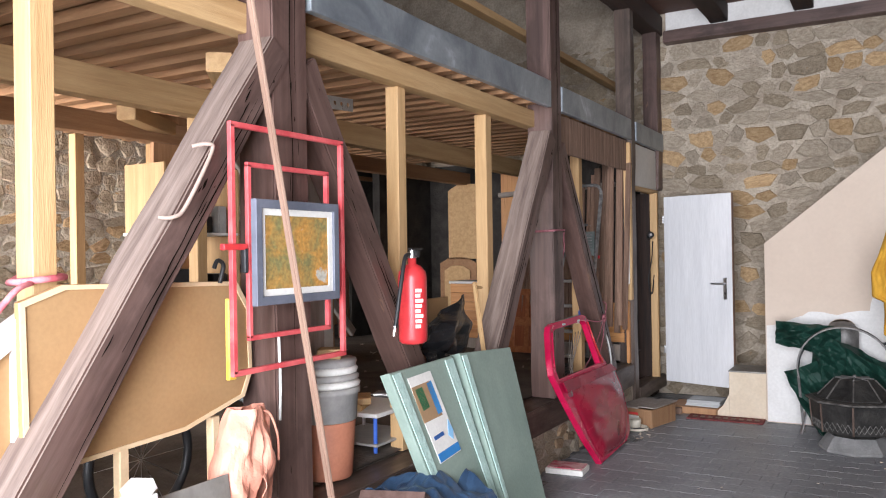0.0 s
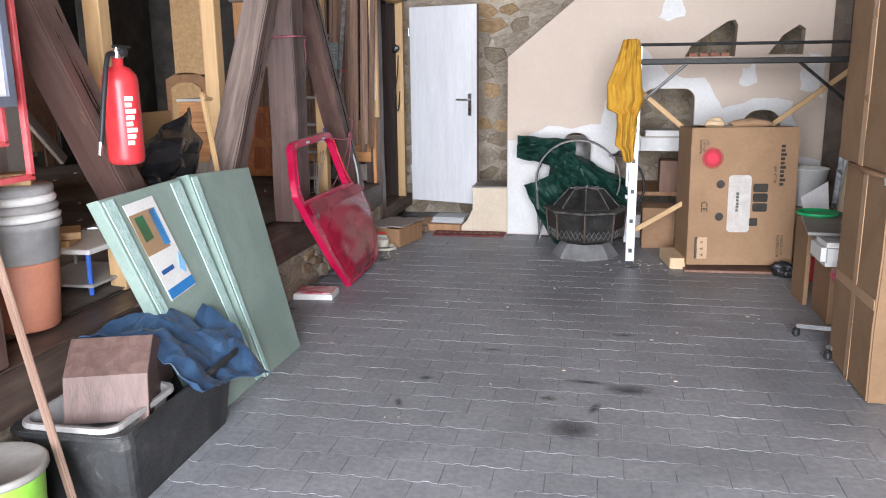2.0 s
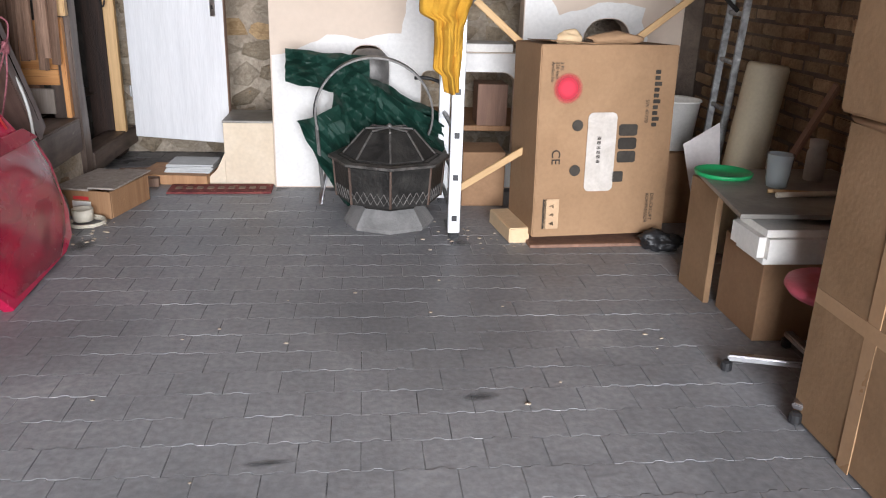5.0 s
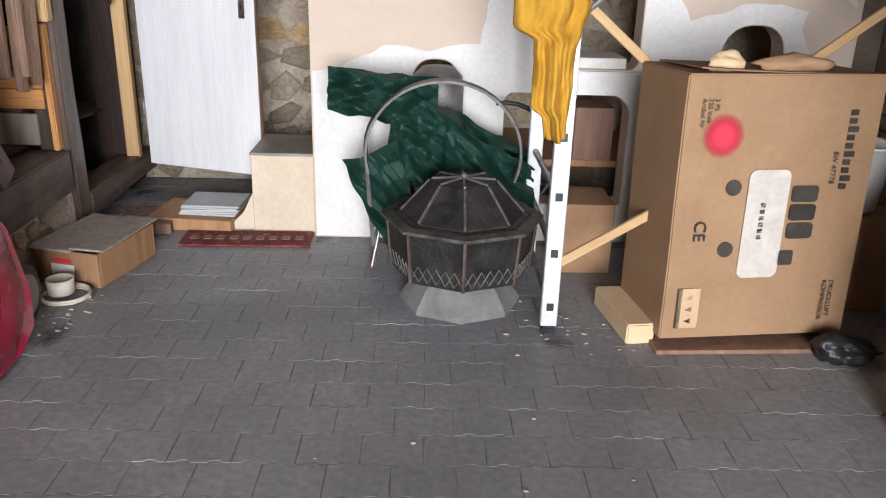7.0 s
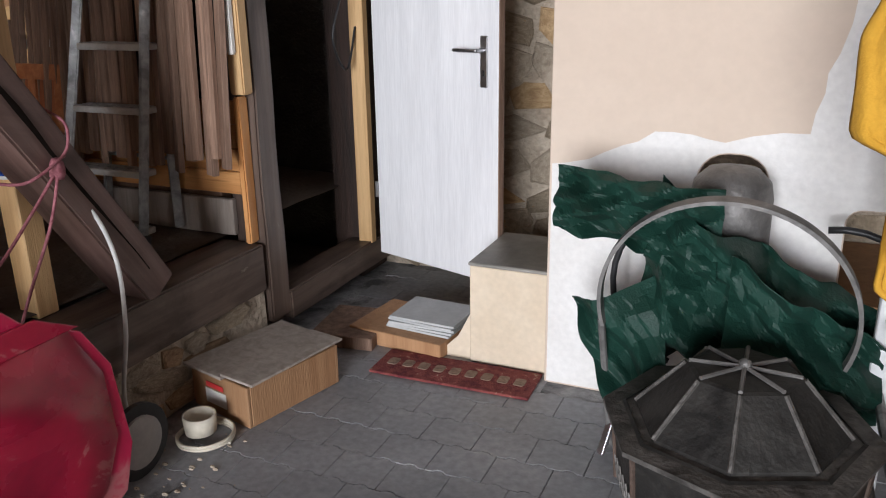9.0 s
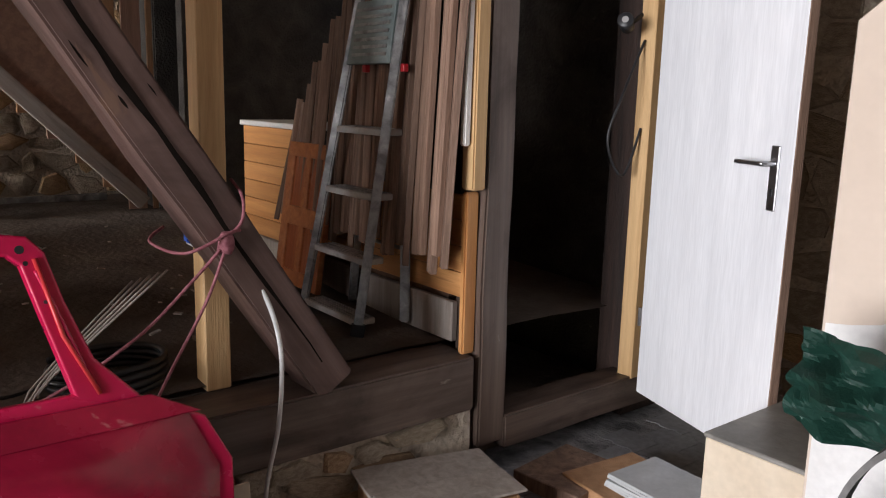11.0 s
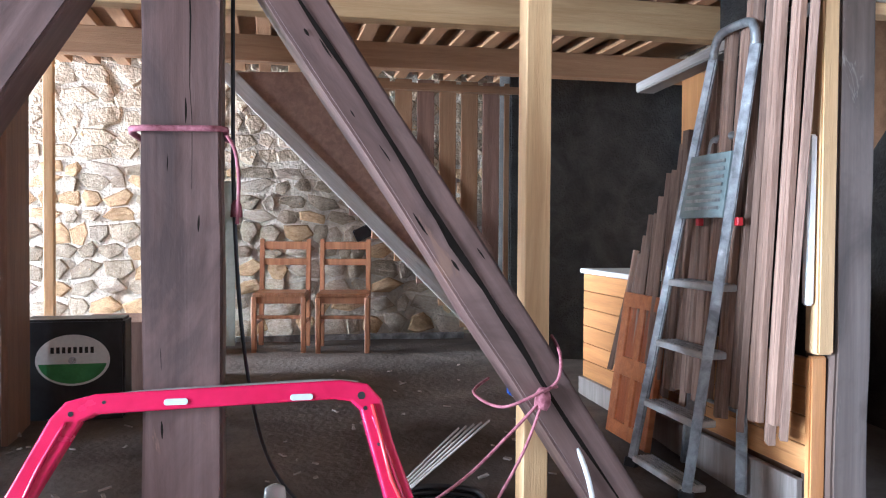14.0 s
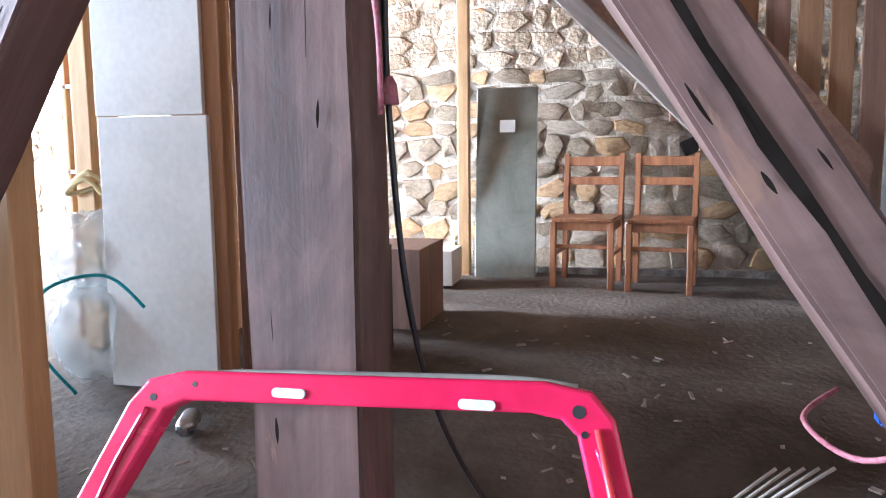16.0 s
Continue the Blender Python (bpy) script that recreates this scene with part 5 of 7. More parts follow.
tagged(part("bottle", lathe([(0.001, 0), (0.03, 0.005), (0.034, 0.02), (0.034, 0.12), (0.012, 0.16), (0.012, 0.19)], 16), M_STEEL, m=pose(-4.25, 5.62, store_z(-4.25) + 0.035, 0, 90, 200), smooth=True), "silver bottle lying on the dusty floor", "bottle")

# shelving and plastic sacks beyond the prop
sh = thing("tool_shelf", -5.5, 4.85, store_z(-5.5), label="shelf with tools and cardboard boxes in window light", category="shelf")
for z in (0.45, 0.8, 1.2):
    part("board", box(-0.2, 0.2, -0.45, 0.28, z, z + 0.02, 0.003), M_PAPER, sh)
for y in (-0.43, 0.26):
    part("side", box(-0.2, 0.2, y, y + 0.02, 0, 1.7, 0.003), M_PINE, sh)
for k, (y, z, w, h, mt) in enumerate(((-0.3, 0.47, 0.2, 0.14, M_CARD), (-0.05, 0.47, 0.2, 0.15, M_CARD), (0.13, 0.47, 0.12, 0.1, M_PAPER), (-0.2, 0.82, 0.3, 0.14, M_BLACK), (0.12, 0.82, 0.14, 0.1, M_BLACK), (-0.25, 1.22, 0.12, 0.16, M_RED), (0.0, 1.22, 0.1, 0.12, M_BLACK), (0.15, 1.22, 0.08, 0.2, M_GREY_PL))):
    tagged(part("storage_box", box(-0.1, 0.16, y - w / 2, y + w / 2, 0, h, 0.006), mt, m=pose(-5.5, 4.85, store_z(-5.5) + z)), "small storage box on the tool shelf", "box", "boxes on the shelf")
M_CLEAR = clear("clear_film", (0.6, 0.68, 0.72), 0.12, 0.38)
for k, (y, z, r) in enumerate(((5.02, 0.2, 0.2), (4.98, 0.5, 0.17))):
    tagged(part("plastic_sack", crumple(0, 0, 0, r * 1.1, r, r * 1.15, 0.3, 11 + k, 2.2, 4), M_CLEAR, m=pose(-4.85, y - 0.1, store_z(-4.8) + z)), "clear plastic sack of scrap beside the white panel", "sack", "clear sacks")
rope("air_hose", [(-4.4, 5.1, 0.62), (-4.35, 5.0, 0.8), (-4.45, 4.95, 0.98), (-4.6, 5.1, 1.02), (-4.62, 5.25, 0.9)], 0.007, mat("turquoise_hose", (0.02, 0.3, 0.38), (0.05, 0.42, 0.5), 0.4), "turquoise air hose over the plastic sack", "hose")
rope("rope_coil", [(-5.15, 4.56, 1.35), (-5.1, 4.68, 1.4), (-5.16, 4.7, 1.34), (-5.12, 4.55, 1.3), (-5.1, 4.66, 1.37), (-5.14, 4.72, 1.3)], 0.012, mat("straw_rope", (0.4, 0.3, 0.14), (0.5, 0.4, 0.2), 0.9), "straw-coloured rope tied to the stud")

# ---- pine half wall, laths and ladder by the door post ----
hw = thing("pine_half_wall", 0, 8.5, 0.0, label="varnished pine board half wall with grey base", category="half wall")
for k in range(6):
    z = 0.68 + k * 0.1
    beam("board", (-5.35, 0, z + 0.05), (-4.55, 0, z + 0.05), 0.022, 0.097, M_PINE_ORANGE, hw, roll=0, bevel=0.003)
for k in range(4):
    z = 0.7 + k * 0.1
    beam("board", (-4.53, 0, z + 0.05), (-3.36, 0, z + 0.05), 0.022, 0.097, M_PINE_ORANGE, hw, roll=0, bevel=0.003)
part("base", box(-5.37, -3.4, -0.03, 0.0, 0.52, 0.68, 0.004), M_LATH_PALE, hw, "pale grey base board")
part("cap", box(-5.36, -4.6, -0.03, 0.35, 1.282, 1.31, 0.004), M_PAPER, hw, "white cap strip")
part("side_panel", box(-5.36, -5.33, 0.012, 0.36, 0.56, 1.28, 0.004), M_PINE_ORANGE, hw)
tagged(beam("pine_plank", (XF - 0.035, 8.47, 1.13), (XF - 0.035, 8.47, 2.7), 0.07, 0.06, M_PINE), "new pine plank fixed to the door post", "plank")
tagged(beam("pine_plank", (-3.31, 8.472, 0.5), (-3.31, 8.472, 1.12), 0.03, 0.06, M_PINE_ORANGE), "varnished pine plank end at the post", "plank")
NL = 27
for k in range(NL):
    u = k / (NL - 1)
    x = -4.64 + 1.34 * u + random.uniform(-0.015, 0.015)
    top = 1.35 + 1.15 * min(1, u * 1.25) + random.uniform(-0.06, 0.06)
    tagged(beam("lath", (x, 8.36 + random.uniform(-0.02, 0.01), 0.85 + 0.04 * math.sin(k * 2.3)), (x + random.uniform(0.0, 0.05), 8.43, top), random.uniform(0.04, 0.065), 0.025, M_LATH, bevel=0.002, wob=0.002), "weathered dark lath leaning on the half wall", "lath", "laths by the door post")
tagged(beam("white_batten", (-3.29, 8.42, 1.29), (-3.285, 8.42, 1.845), 0.03, 0.03, M_PAPER), "short white plastic batten among the laths", "batten")
tagged(beam("ledger", (-4.75, 8.56, 2.25), (-3.45, 8.54, 2.3), 0.1, 0.05, M_LATH_PALE), "pale ledger over the laths", "beam")
M_RED_WOOD = mat("red_brown_varnish", (0.3, 0.09, 0.03), (0.44, 0.16, 0.06), 0.4, 0, 1.5, G, 0.1, 12)
pd = thing("panelled_door", -4.35, 8.28, 0.58, label="varnished panelled cupboard door leaning on the half wall", category="cupboard door", rx=-8)
part("frame", plate([(-0.2, 0), (0.2, 0), (0.2, 0.66), (-0.2, 0.66)], ([(-0.14, 0.06), (-0.02, 0.06), (-0.02, 0.28), (-0.14, 0.28)], [(0.02, 0.06), (0.14, 0.06), (0.14, 0.28), (0.02, 0.28)], [(-0.14, 0.36), (-0.02, 0.36), (-0.02, 0.6), (-0.14, 0.6)], [(0.02, 0.36), (0.14, 0.36), (0.14, 0.6), (0.02, 0.6)]), 0.03, 0.004), M_RED_WOOD, pd, m=pose(0, 0, 0, 90))
part("panel", box(-0.16, 0.16, 0.012, 0.026, 0.04, 0.62, 0.004), mat("red_brown_wood", (0.24, 0.06, 0.02), (0.36, 0.11, 0.04), 0.4, 0, 1.5, G, 0.1, 12), pd)

# folding ladder: wide tread side and rear support
al = thing("step_ladder", 0, 0, 0, label="paint-splashed aluminium folding step ladder", category="ladder")
front = lambda z: 8.14 + 0.11 * z


def on_ladder(left, z):
    """A point of the left or right stile at a height."""
    x = -4.105 + (z - 0.55) * 0.176 if left else -3.655 + (z - 0.55) * 0.07
    return Vector((x, front(z), z))


for left in (True, False):
    stile = beam("stile", on_ladder(left, 0.53), on_ladder(left, 2.2), 0.038, 0.022, M_ALU, al, roll=90)
    part("foot_cap", box(-0.028, 0.028, -0.016, 0.016, 0, 0.05, 0.004), M_BLACK, stile, "black rubber foot cap", m=pose(0, 0, -0.008))
tl, tr = on_ladder(True, 2.19), on_ladder(False, 2.19)
part("handle_bow", rod(smooth_path([tl, tl + Vector((0.012, 0.003, 0.06)), tl + Vector((0.06, 0.006, 0.095)), tr + Vector((-0.06, 0.006, 0.095)), tr + Vector((-0.012, 0.003, 0.06)), tr], 6), 0.017, sides=10), M_ALU, al, smooth=True)
for z in (0.585, 0.83, 1.085, 1.335):
    a, b = on_ladder(True, z), on_ladder(False, z)
    tread = part("tread", box(a.x + 0.012, b.x - 0.012, a.y - 0.01, a.y + 0.085, z - 0.026, z, 0.004), M_ALU_DUST, al, "dusty ribbed aluminium tread")
    for k in range(5):
        part("rib", box(a.x + 0.02, b.x - 0.02, a.y + 0.004 + k * 0.017, a.y + 0.009 + k * 0.017, z, z + 0.003, 0), M_ALU, tread)
a, b = on_ladder(True, 1.585), on_ladder(False, 1.585)
tray = part("platform", plate([(a.x + 0.02, 0), (b.x - 0.02, 0), (b.x - 0.02, 0.235), (a.x + 0.05, 0.235)], (), 0.022, 0.004), mat("teal_grey_tray", (0.16, 0.2, 0.195), (0.26, 0.31, 0.3), 0.55, 0, 9, None, 0.1, 60), al, "folded grey-green platform", m=pose(0, a.y - 0.02, 1.585, 82))
for k in range(7):
    part("ridge", box(a.x + 0.06, b.x - 0.04, 0.025 + k * 0.029, 0.037 + k * 0.029, 0, 0.004, 0), M_ALU, tray)
for y0, x0, x1, z1 in ((8.44, -4.09, -3.87, 1.82), (8.44, -3.675, -3.64, 1.82)):
    beam("rear_leg", (x0, y0, 0.54), (x1, y0 - 0.03, z1), 0.04, 0.022, M_ALU, al)
part("rear_bow", rod(smooth_path([(-3.87, 8.41, 1.81), (-3.86, 8.41, 1.87), (-3.82, 8.41, 1.89), (-3.69, 8.41, 1.89), (-3.65, 8.41, 1.87), (-3.64, 8.41, 1.81)], 5), 0.015), M_ALU, al, smooth=True)
part("cross_tie", rod([(-4.03, 8.43, 0.85), (-3.67, 8.43, 0.85)], 0.009), M_ALU, al)
for x in (-3.83, -3.565):
    part("hinge_cap", box(-0.012, 0.012, -0.012, 0.012, 0, 0.03, 0.003), M_RED, al, "red hinge cap", m=pose(x, front(1.56) + 0.03, 1.55))

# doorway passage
# The passage's deep shade is put into this near-black wall colour.
M_PASSAGE_SHADE = mat("passage_shade", (0.025, 0.022, 0.02), (0.06, 0.053, 0.047), 0.95, 0, 5, None, 0.7)
structure(part("wall_passage", box(-5.3, -3.5, 8.53, 8.6, 0.5, 1.08, 0.004), M_BOARD_BROWN), "dark board back of the half wall", "wall")
# Added backing that keeps light from leaking into the passage.
structure(part("wall_lath_back", box(-4.15, -3.42, 8.61, 8.63, 0.5, 2.7, 0.003), M_PASSAGE_SHADE), "near-black backing added behind the laths to block light", "wall")
structure(part("wall_passage_end", box(-6.4, -6.3, 8.5, 9.74, 0, 2.75, 0.004), M_PASSAGE_SHADE), "passage end wall, its shade painted near-black", "wall")
# Dark panel set before the stone wall to deepen the passage shade.
structure(part("wall_passage_north", box(-6.3, -3.52, 9.69, 9.735, 0.0, 2.75, 0.004), M_PASSAGE_SHADE), "panel before the passage wall, coloured near-black for the shade there", "wall")
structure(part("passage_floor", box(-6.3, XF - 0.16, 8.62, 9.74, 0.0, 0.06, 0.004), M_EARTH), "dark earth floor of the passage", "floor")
tagged(part("sloped_board", plate([(8.64, 1.33), (9.55, 2.62), (8.64, 2.62)], (), 0.02, 0.002), M_PINE_DIM, m=pose(-3.7, 0, 0) @ YZ), "sloping pine board closing the stair side over the passage", "board")
sp = thing("spotlight", -3.33, 9.31, 1.78, label="black clamp spotlight by the door jamb", category="lamp")
part("head", lathe([(0.012, -0.05), (0.028, -0.04), (0.034, 0.03), (0.03, 0.034)], 16), M_BLACK, sp, m=pose(0.04, -0.05, 0, 70, 0, 30), smooth=True)
part("arm", rod([(0.0, 0.02, 0.0), (0.0, 0.12, 0.06)], 0.01), M_BLACK, sp)
part("lens", lathe([(0.001, 0.031), (0.014, 0.034), (0.014, 0.036)], 16), M_GREY_PL, sp, m=pose(0.04, -0.05, 0, 70, 0, 30))
rope("cable", [(-3.3, 9.4, 1.72), (-3.28, 9.26, 1.5), (-3.3, 9.2, 1.3), (-3.29, 9.3, 1.15), (-3.29, 9.4, 1.35)], 0.006, M_BLACK, "black lamp cable hanging in a loop", "cable")
# cupboard doors and planks against the far wall of the store
for x, z0, h, mt, lb in ((-5.72, 1.55, 0.95, M_PINE, "light arched cupboard door leaning on stone"), (-5.85, 0.62, 0.95, M_PINE_DIM, "brown arched panelled cupboard door leaning on stone")):
    w = 0.26
    arch = [(-w, 0), (w, 0), (w, h - 0.08), (w * 0.5, h - 0.01), (0, h), (-w * 0.5, h - 0.01), (-w, h - 0.08)]
    c = thing("cupboard_door", x, 9.66 - 0.06, z0, 0, lb, "cupboard door", "cupboard doors")
    part("leaf", plate(arch, (), 0.025, 0.004), mt, c, m=pose(0, 0, 0, 90))
    part("raised_panel", plate([(q * 0.7, 0.08 + r * 0.8) for q, r in arch], (), 0.01, 0.004), M_PINE, c, m=pose(0, -0.028, 0, 90))
tagged(part("pine_plank", box(-0.12, 0.12, -0.02, 0.02, 0, 2.0, 0.004), M_PINE_ORANGE, m=pose(-5.1, 9.6, 0.6)), "orange pine plank standing by the stone wall", "plank")

tagged(part("pine_plank", box(-0.1, 0.1, -0.015, 0.015, 0, 1.68, 0.004), M_PINE_ORANGE, m=pose(-4.36, 8.62, 0.61)), "orange pine plank in the dark recess", "plank")

tagged(part("angle_bracket", plate([(0, 0), (0.36, 0.02), (0.36, 0.085), (0, 0.065)], [rounded(0.03 + 0.055 * k, 0.055 + 0.055 * k, 0.025 + 0.003 * k, 0.045 + 0.003 * k, 0.008, 3) for k in range(6)], 0.004), M_STEEL, m=pose(-3.44, 3.68, 2.36) @ YZ), "perforated galvanised bracket under the mezzanine", "bracket")
tagged(part("grey_board", box(-0.01, 0.01, -0.09, 0.09, 0, 2.0, 0.003), M_LATH_PALE, m=pose(-3.62, 3.9, 0.52)), "pale grey board standing behind the post", "board")

random.seed(77)
bm = bmesh.new()
for k in range(110):
    r = bmesh.ops.create_cube(bm, size=1)
    x, y = random.uniform(-6.2, -3.55), random.uniform(5.2, 8.0)
    m = pose(x, y, store_z(x) + 0.012, random.uniform(-20, 20), random.uniform(-20, 20), random.uniform(0, 180)) @ Matrix.Diagonal((random.uniform(0.01, 0.05), random.uniform(0.005, 0.02), 0.006, 1))
    for v in r['verts']:
        v.co = m @ v.co
tagged(part("wood_chips", bm, M_LATH_PALE), "wood chips and crumbs on the dusty store floor", "debris", kind="stuff")
# ---- things: back wall of the garage ----
M_TARP = mat("green_tarpaulin", (0.004, 0.03, 0.02), (0.008, 0.048, 0.034), 0.6, 0, 4, None, 0.15, 120, spec=0.4)
M_IRON = mat("black_iron", (0.02, 0.019, 0.018), (0.05, 0.047, 0.043), 0.55, 0.5, 8, None, 0.2, 50)
M_IRON_GREY = mat("worn_grey_iron", (0.13, 0.125, 0.12), (0.26, 0.25, 0.24), 0.55, 0.5, 8, None, 0.2, 50)
M_IRON_WORN = mat("sooty_worn_iron", (0.05, 0.046, 0.042), (0.15, 0.14, 0.13), 0.6, 0.4, 14, None, 0.3, 50)
M_ASH = mat("grey_concrete", (0.13, 0.128, 0.124), (0.23, 0.225, 0.22), 0.9, 0, 5, None, 0.2)
M_MUSTARD = mat("mustard_cotton", (0.42, 0.21, 0.015), (0.54, 0.29, 0.03), 0.95, 0, 7, None, 0.2, 120)
M_TEXT = mat("dark_print", (0.03, 0.025, 0.02), (0.06, 0.05, 0.04), 0.8, 0, 8, None, 0.0)
M_RUG = mat("red_patterned_rug", (0.12, 0.02, 0.025), (0.26, 0.07, 0.06), 0.98, 0, 26, None, 0.3, 120, c3=(0.45, 0.35, 0.25), c3_at=0.58)
M_TILE = mat("grey_tile", (0.4, 0.41, 0.41), (0.52, 0.53, 0.53), 0.5, 0, 4, None, 0.03)
M_CREAMPL = mat("cream_plastic", (0.55, 0.5, 0.4), (0.65, 0.6, 0.5), 0.5, 0, 4, None, 0.03)
M_WPIPE = mat("beige_roll", (0.5, 0.45, 0.33), (0.58, 0.53, 0.4), 0.6, 0, 3, None, 0.03)

# step block with a flared board
sb = thing("step_block", -2.22, 8.9, 0, label="cream board step block with a worn grey top", category="step")
part("body", box(-0.18, 0.165, -0.2, 0.25, 0, 0.435, 0.004), M_CREAM, sb)
part("top", box(-0.185, 0.165, -0.205, 0.25, 0.436, 0.452, 0.004), M_SHEET, sb, "scuffed grey top")
part("flared_board", plate([(-0.34, 0), (-0.17, 0), (-0.17, 0.24), (-0.24, 0.1)], (), 0.02, 0.002), M_CREAM, sb, m=pose(0, -0.18, 0, 90))
mat_ob = tagged(part("door_mat", box(-0.345, 0.345, -0.11, 0.11, 0, 0.012, 0.003, 0.003), M_RUG, m=pose(-2.41, 8.56, 0.0, 0, 0, 1.5)), "small dark red patterned rug on the floor", "rug")
for k in range(9):
    part("motif", plate(rounded(-0.022, 0.022, -0.03, 0.03, 0.012, 3), (), 0.003), mat("rug_motif", (0.2, 0.13, 0.1), (0.32, 0.23, 0.17), 0.98, 0, 30, None, 0.2) if k == 0 else bpy.data.materials["rug_motif"], mat_ob, m=pose(-0.28 + k * 0.07, 0, 0.0165))
block("plank_base", -2.98, -2.5, 8.68, 9.05, 0, 0.07, M_PINE_DIM, "low timber board under the tiles", "board", rz=-6)
for k in range(5):
    block("tile", -2.82 + 0.004 * k, -2.5 + 0.004 * k, 8.74, 9.0, 0.071 + 0.012 * k, 0.082 + 0.012 * k, M_TILE, "grey wall tile in a small stack", "tile", "stack of tiles", 0.001, rz=-5 + 2.5 * (k % 3))
block("timber_offcut", -3.16, -2.86, 8.6, 8.95, 0, 0.06, M_LATH, "weathered board by the threshold", "board", rz=8)

cr = thing("wooden_crate", -3.04, 8.14, 0, -14, label="shallow pine crate with grey lid boards and a label", category="crate")
for nm, b in (("front", (-0.165, 0.165, -0.23, -0.215, 0, 0.165)), ("back", (-0.165, 0.165, 0.215, 0.23, 0, 0.165)), ("side", (-0.165, -0.15, -0.215, 0.215, 0, 0.165)), ("side", (0.15, 0.165, -0.215, 0.215, 0, 0.165))):
    part(nm, box(*b, 0.003), M_PINE_DIM, cr)
part("lid_board", box(-0.19, 0.04, -0.25, 0.25, 0.167, 0.18, 0.003), M_LATH_PALE, cr)
part("lid_board", box(0.02, 0.19, -0.245, 0.24, 0.181, 0.192, 0.003), M_LATH_PALE, cr, m=pose(0, 0, 0, 0, 0, 3))
part("label", box(-0.08, 0.04, -0.2335, -0.231, 0.04, 0.1, 0), M_PAPER, cr, "white paper label")
part("red_mark", box(-0.07, 0.03, -0.235, -0.2338, 0.11, 0.13, 0), M_RED, cr, "red printed bar")
cup = thing("cable_reel", -3.06, 7.76, 0.0, label="white cup and coiled cable on the floor", category="cup")
part("cup", lathe([(0.045, 0.03), (0.055, 0.032), (0.06, 0.1), (0.052, 0.1), (0.048, 0.045)], 18), M_CREAMPL, cup, smooth=True)
part("coil", rod(smooth_path([(0.1 * math.cos(a * 0.9) + 0.02, 0.1 * math.sin(a * 0.9), 0.008 + 0.0015 * a) for a in range(18)], 4), 0.006, sides=6), M_CREAMPL, cup, smooth=True)
dr = thing("cable_drum", -3.1, 7.5, 0.0, label="black cable drum standing at the plinth", category="cable drum")
part("flange", rod([(0.0, 0, 0.13), (0.02, 0, 0.13)], 0.13, sides=28), M_BLACK, dr)
part("core", rod([(0.02, 0, 0.13), (0.03, 0, 0.13)], 0.09, sides=24), M_GREY_PL, dr, "grey core")
tagged(part("plywood_piece", box(-0.006, 0.006, -0.22, 0.22, 0, 0.28, 0.002), M_CREAM, m=pose(-3.19, 7.32, 0, 0, -6, 0)), "pale board leaning on the plinth", "board")
random.seed(12)
bm = bmesh.new()
for k in range(90):
    r = bmesh.ops.create_icosphere(bm, subdivisions=1, radius=random.uniform(0.002, 0.009))
    zone = k % 3
    cx, cy, sx, sy = ((-2.95, 7.6, 0.15, 0.3), (-0.85, 7.55, 0.35, 0.25), (-1.6, 5.6, 1.6, 1.8))[zone]
    o = Vector((random.gauss(cx, sx * 0.5), random.gauss(cy, sy * 0.5), 0.003))
    for v in r['verts']:
        v.co = Vector((v.co.x * 1.6, v.co.y, v.co.z * 0.6)) + o
tagged(part("debris", bm, M_MORTAR), "crumbs of mortar and chips on the pavers", "debris", kind="stuff")


def octagon(r, z, turn=22.5):
    return [(r * math.cos(radians(turn + 45 * k)), r * math.sin(radians(turn + 45 * k)), z) for k in range(8)]


def oct_body(levels, turn=0.0, cap=True):
    bm = bmesh.new()
    rings = [[bm.verts.new(p) for p in octagon(r, z, turn)] for r, z in levels]
    for A, B in zip(rings, rings[1:]):
        for k in range(8):
            bm.faces.new((A[k], A[(k + 1) % 8], B[(k + 1) % 8], B[k]))
    if cap:
        bm.faces.new(rings[0][::-1])
        bm.faces.new(rings[-1])
    bmesh.ops.recalc_face_normals(bm, faces=bm.faces)
    return bm


fp = thing("fire_bowl", -1.285, 7.85, 0, label="octagonal black fire bowl with mesh hood on a concrete foot", category="fire bowl")
part("foot", oct_body([(0.275, 0), (0.275, 0.02), (0.22, 0.1), (0.2, 0.12)], -90), M_ASH, fp, "grey concrete foot")
part("neck", oct_body([(0.2, 0.12), (0.22, 0.15), (0.24, 0.19)], -90), M_IRON, fp)
bowl = part("bowl", oct_body([(0.312, 0.165), (0.33, 0.385), (0.335, 0.39), (0.335, 0.405), (0.3, 0.42), (0.28, 0.39)], -90), M_IRON, fp)
part("rim", oct_body([(0.3, 0.404), (0.362, 0.398), (0.364, 0.413), (0.302, 0.416)], -90), M_IRON_WORN, fp, "worn grey rim")
part("hood", oct_body([(0.275, 0.405), (0.27, 0.425), (0.145, 0.565), (0.135, 0.57)], -90), M_IRON, fp, "black mesh hood")
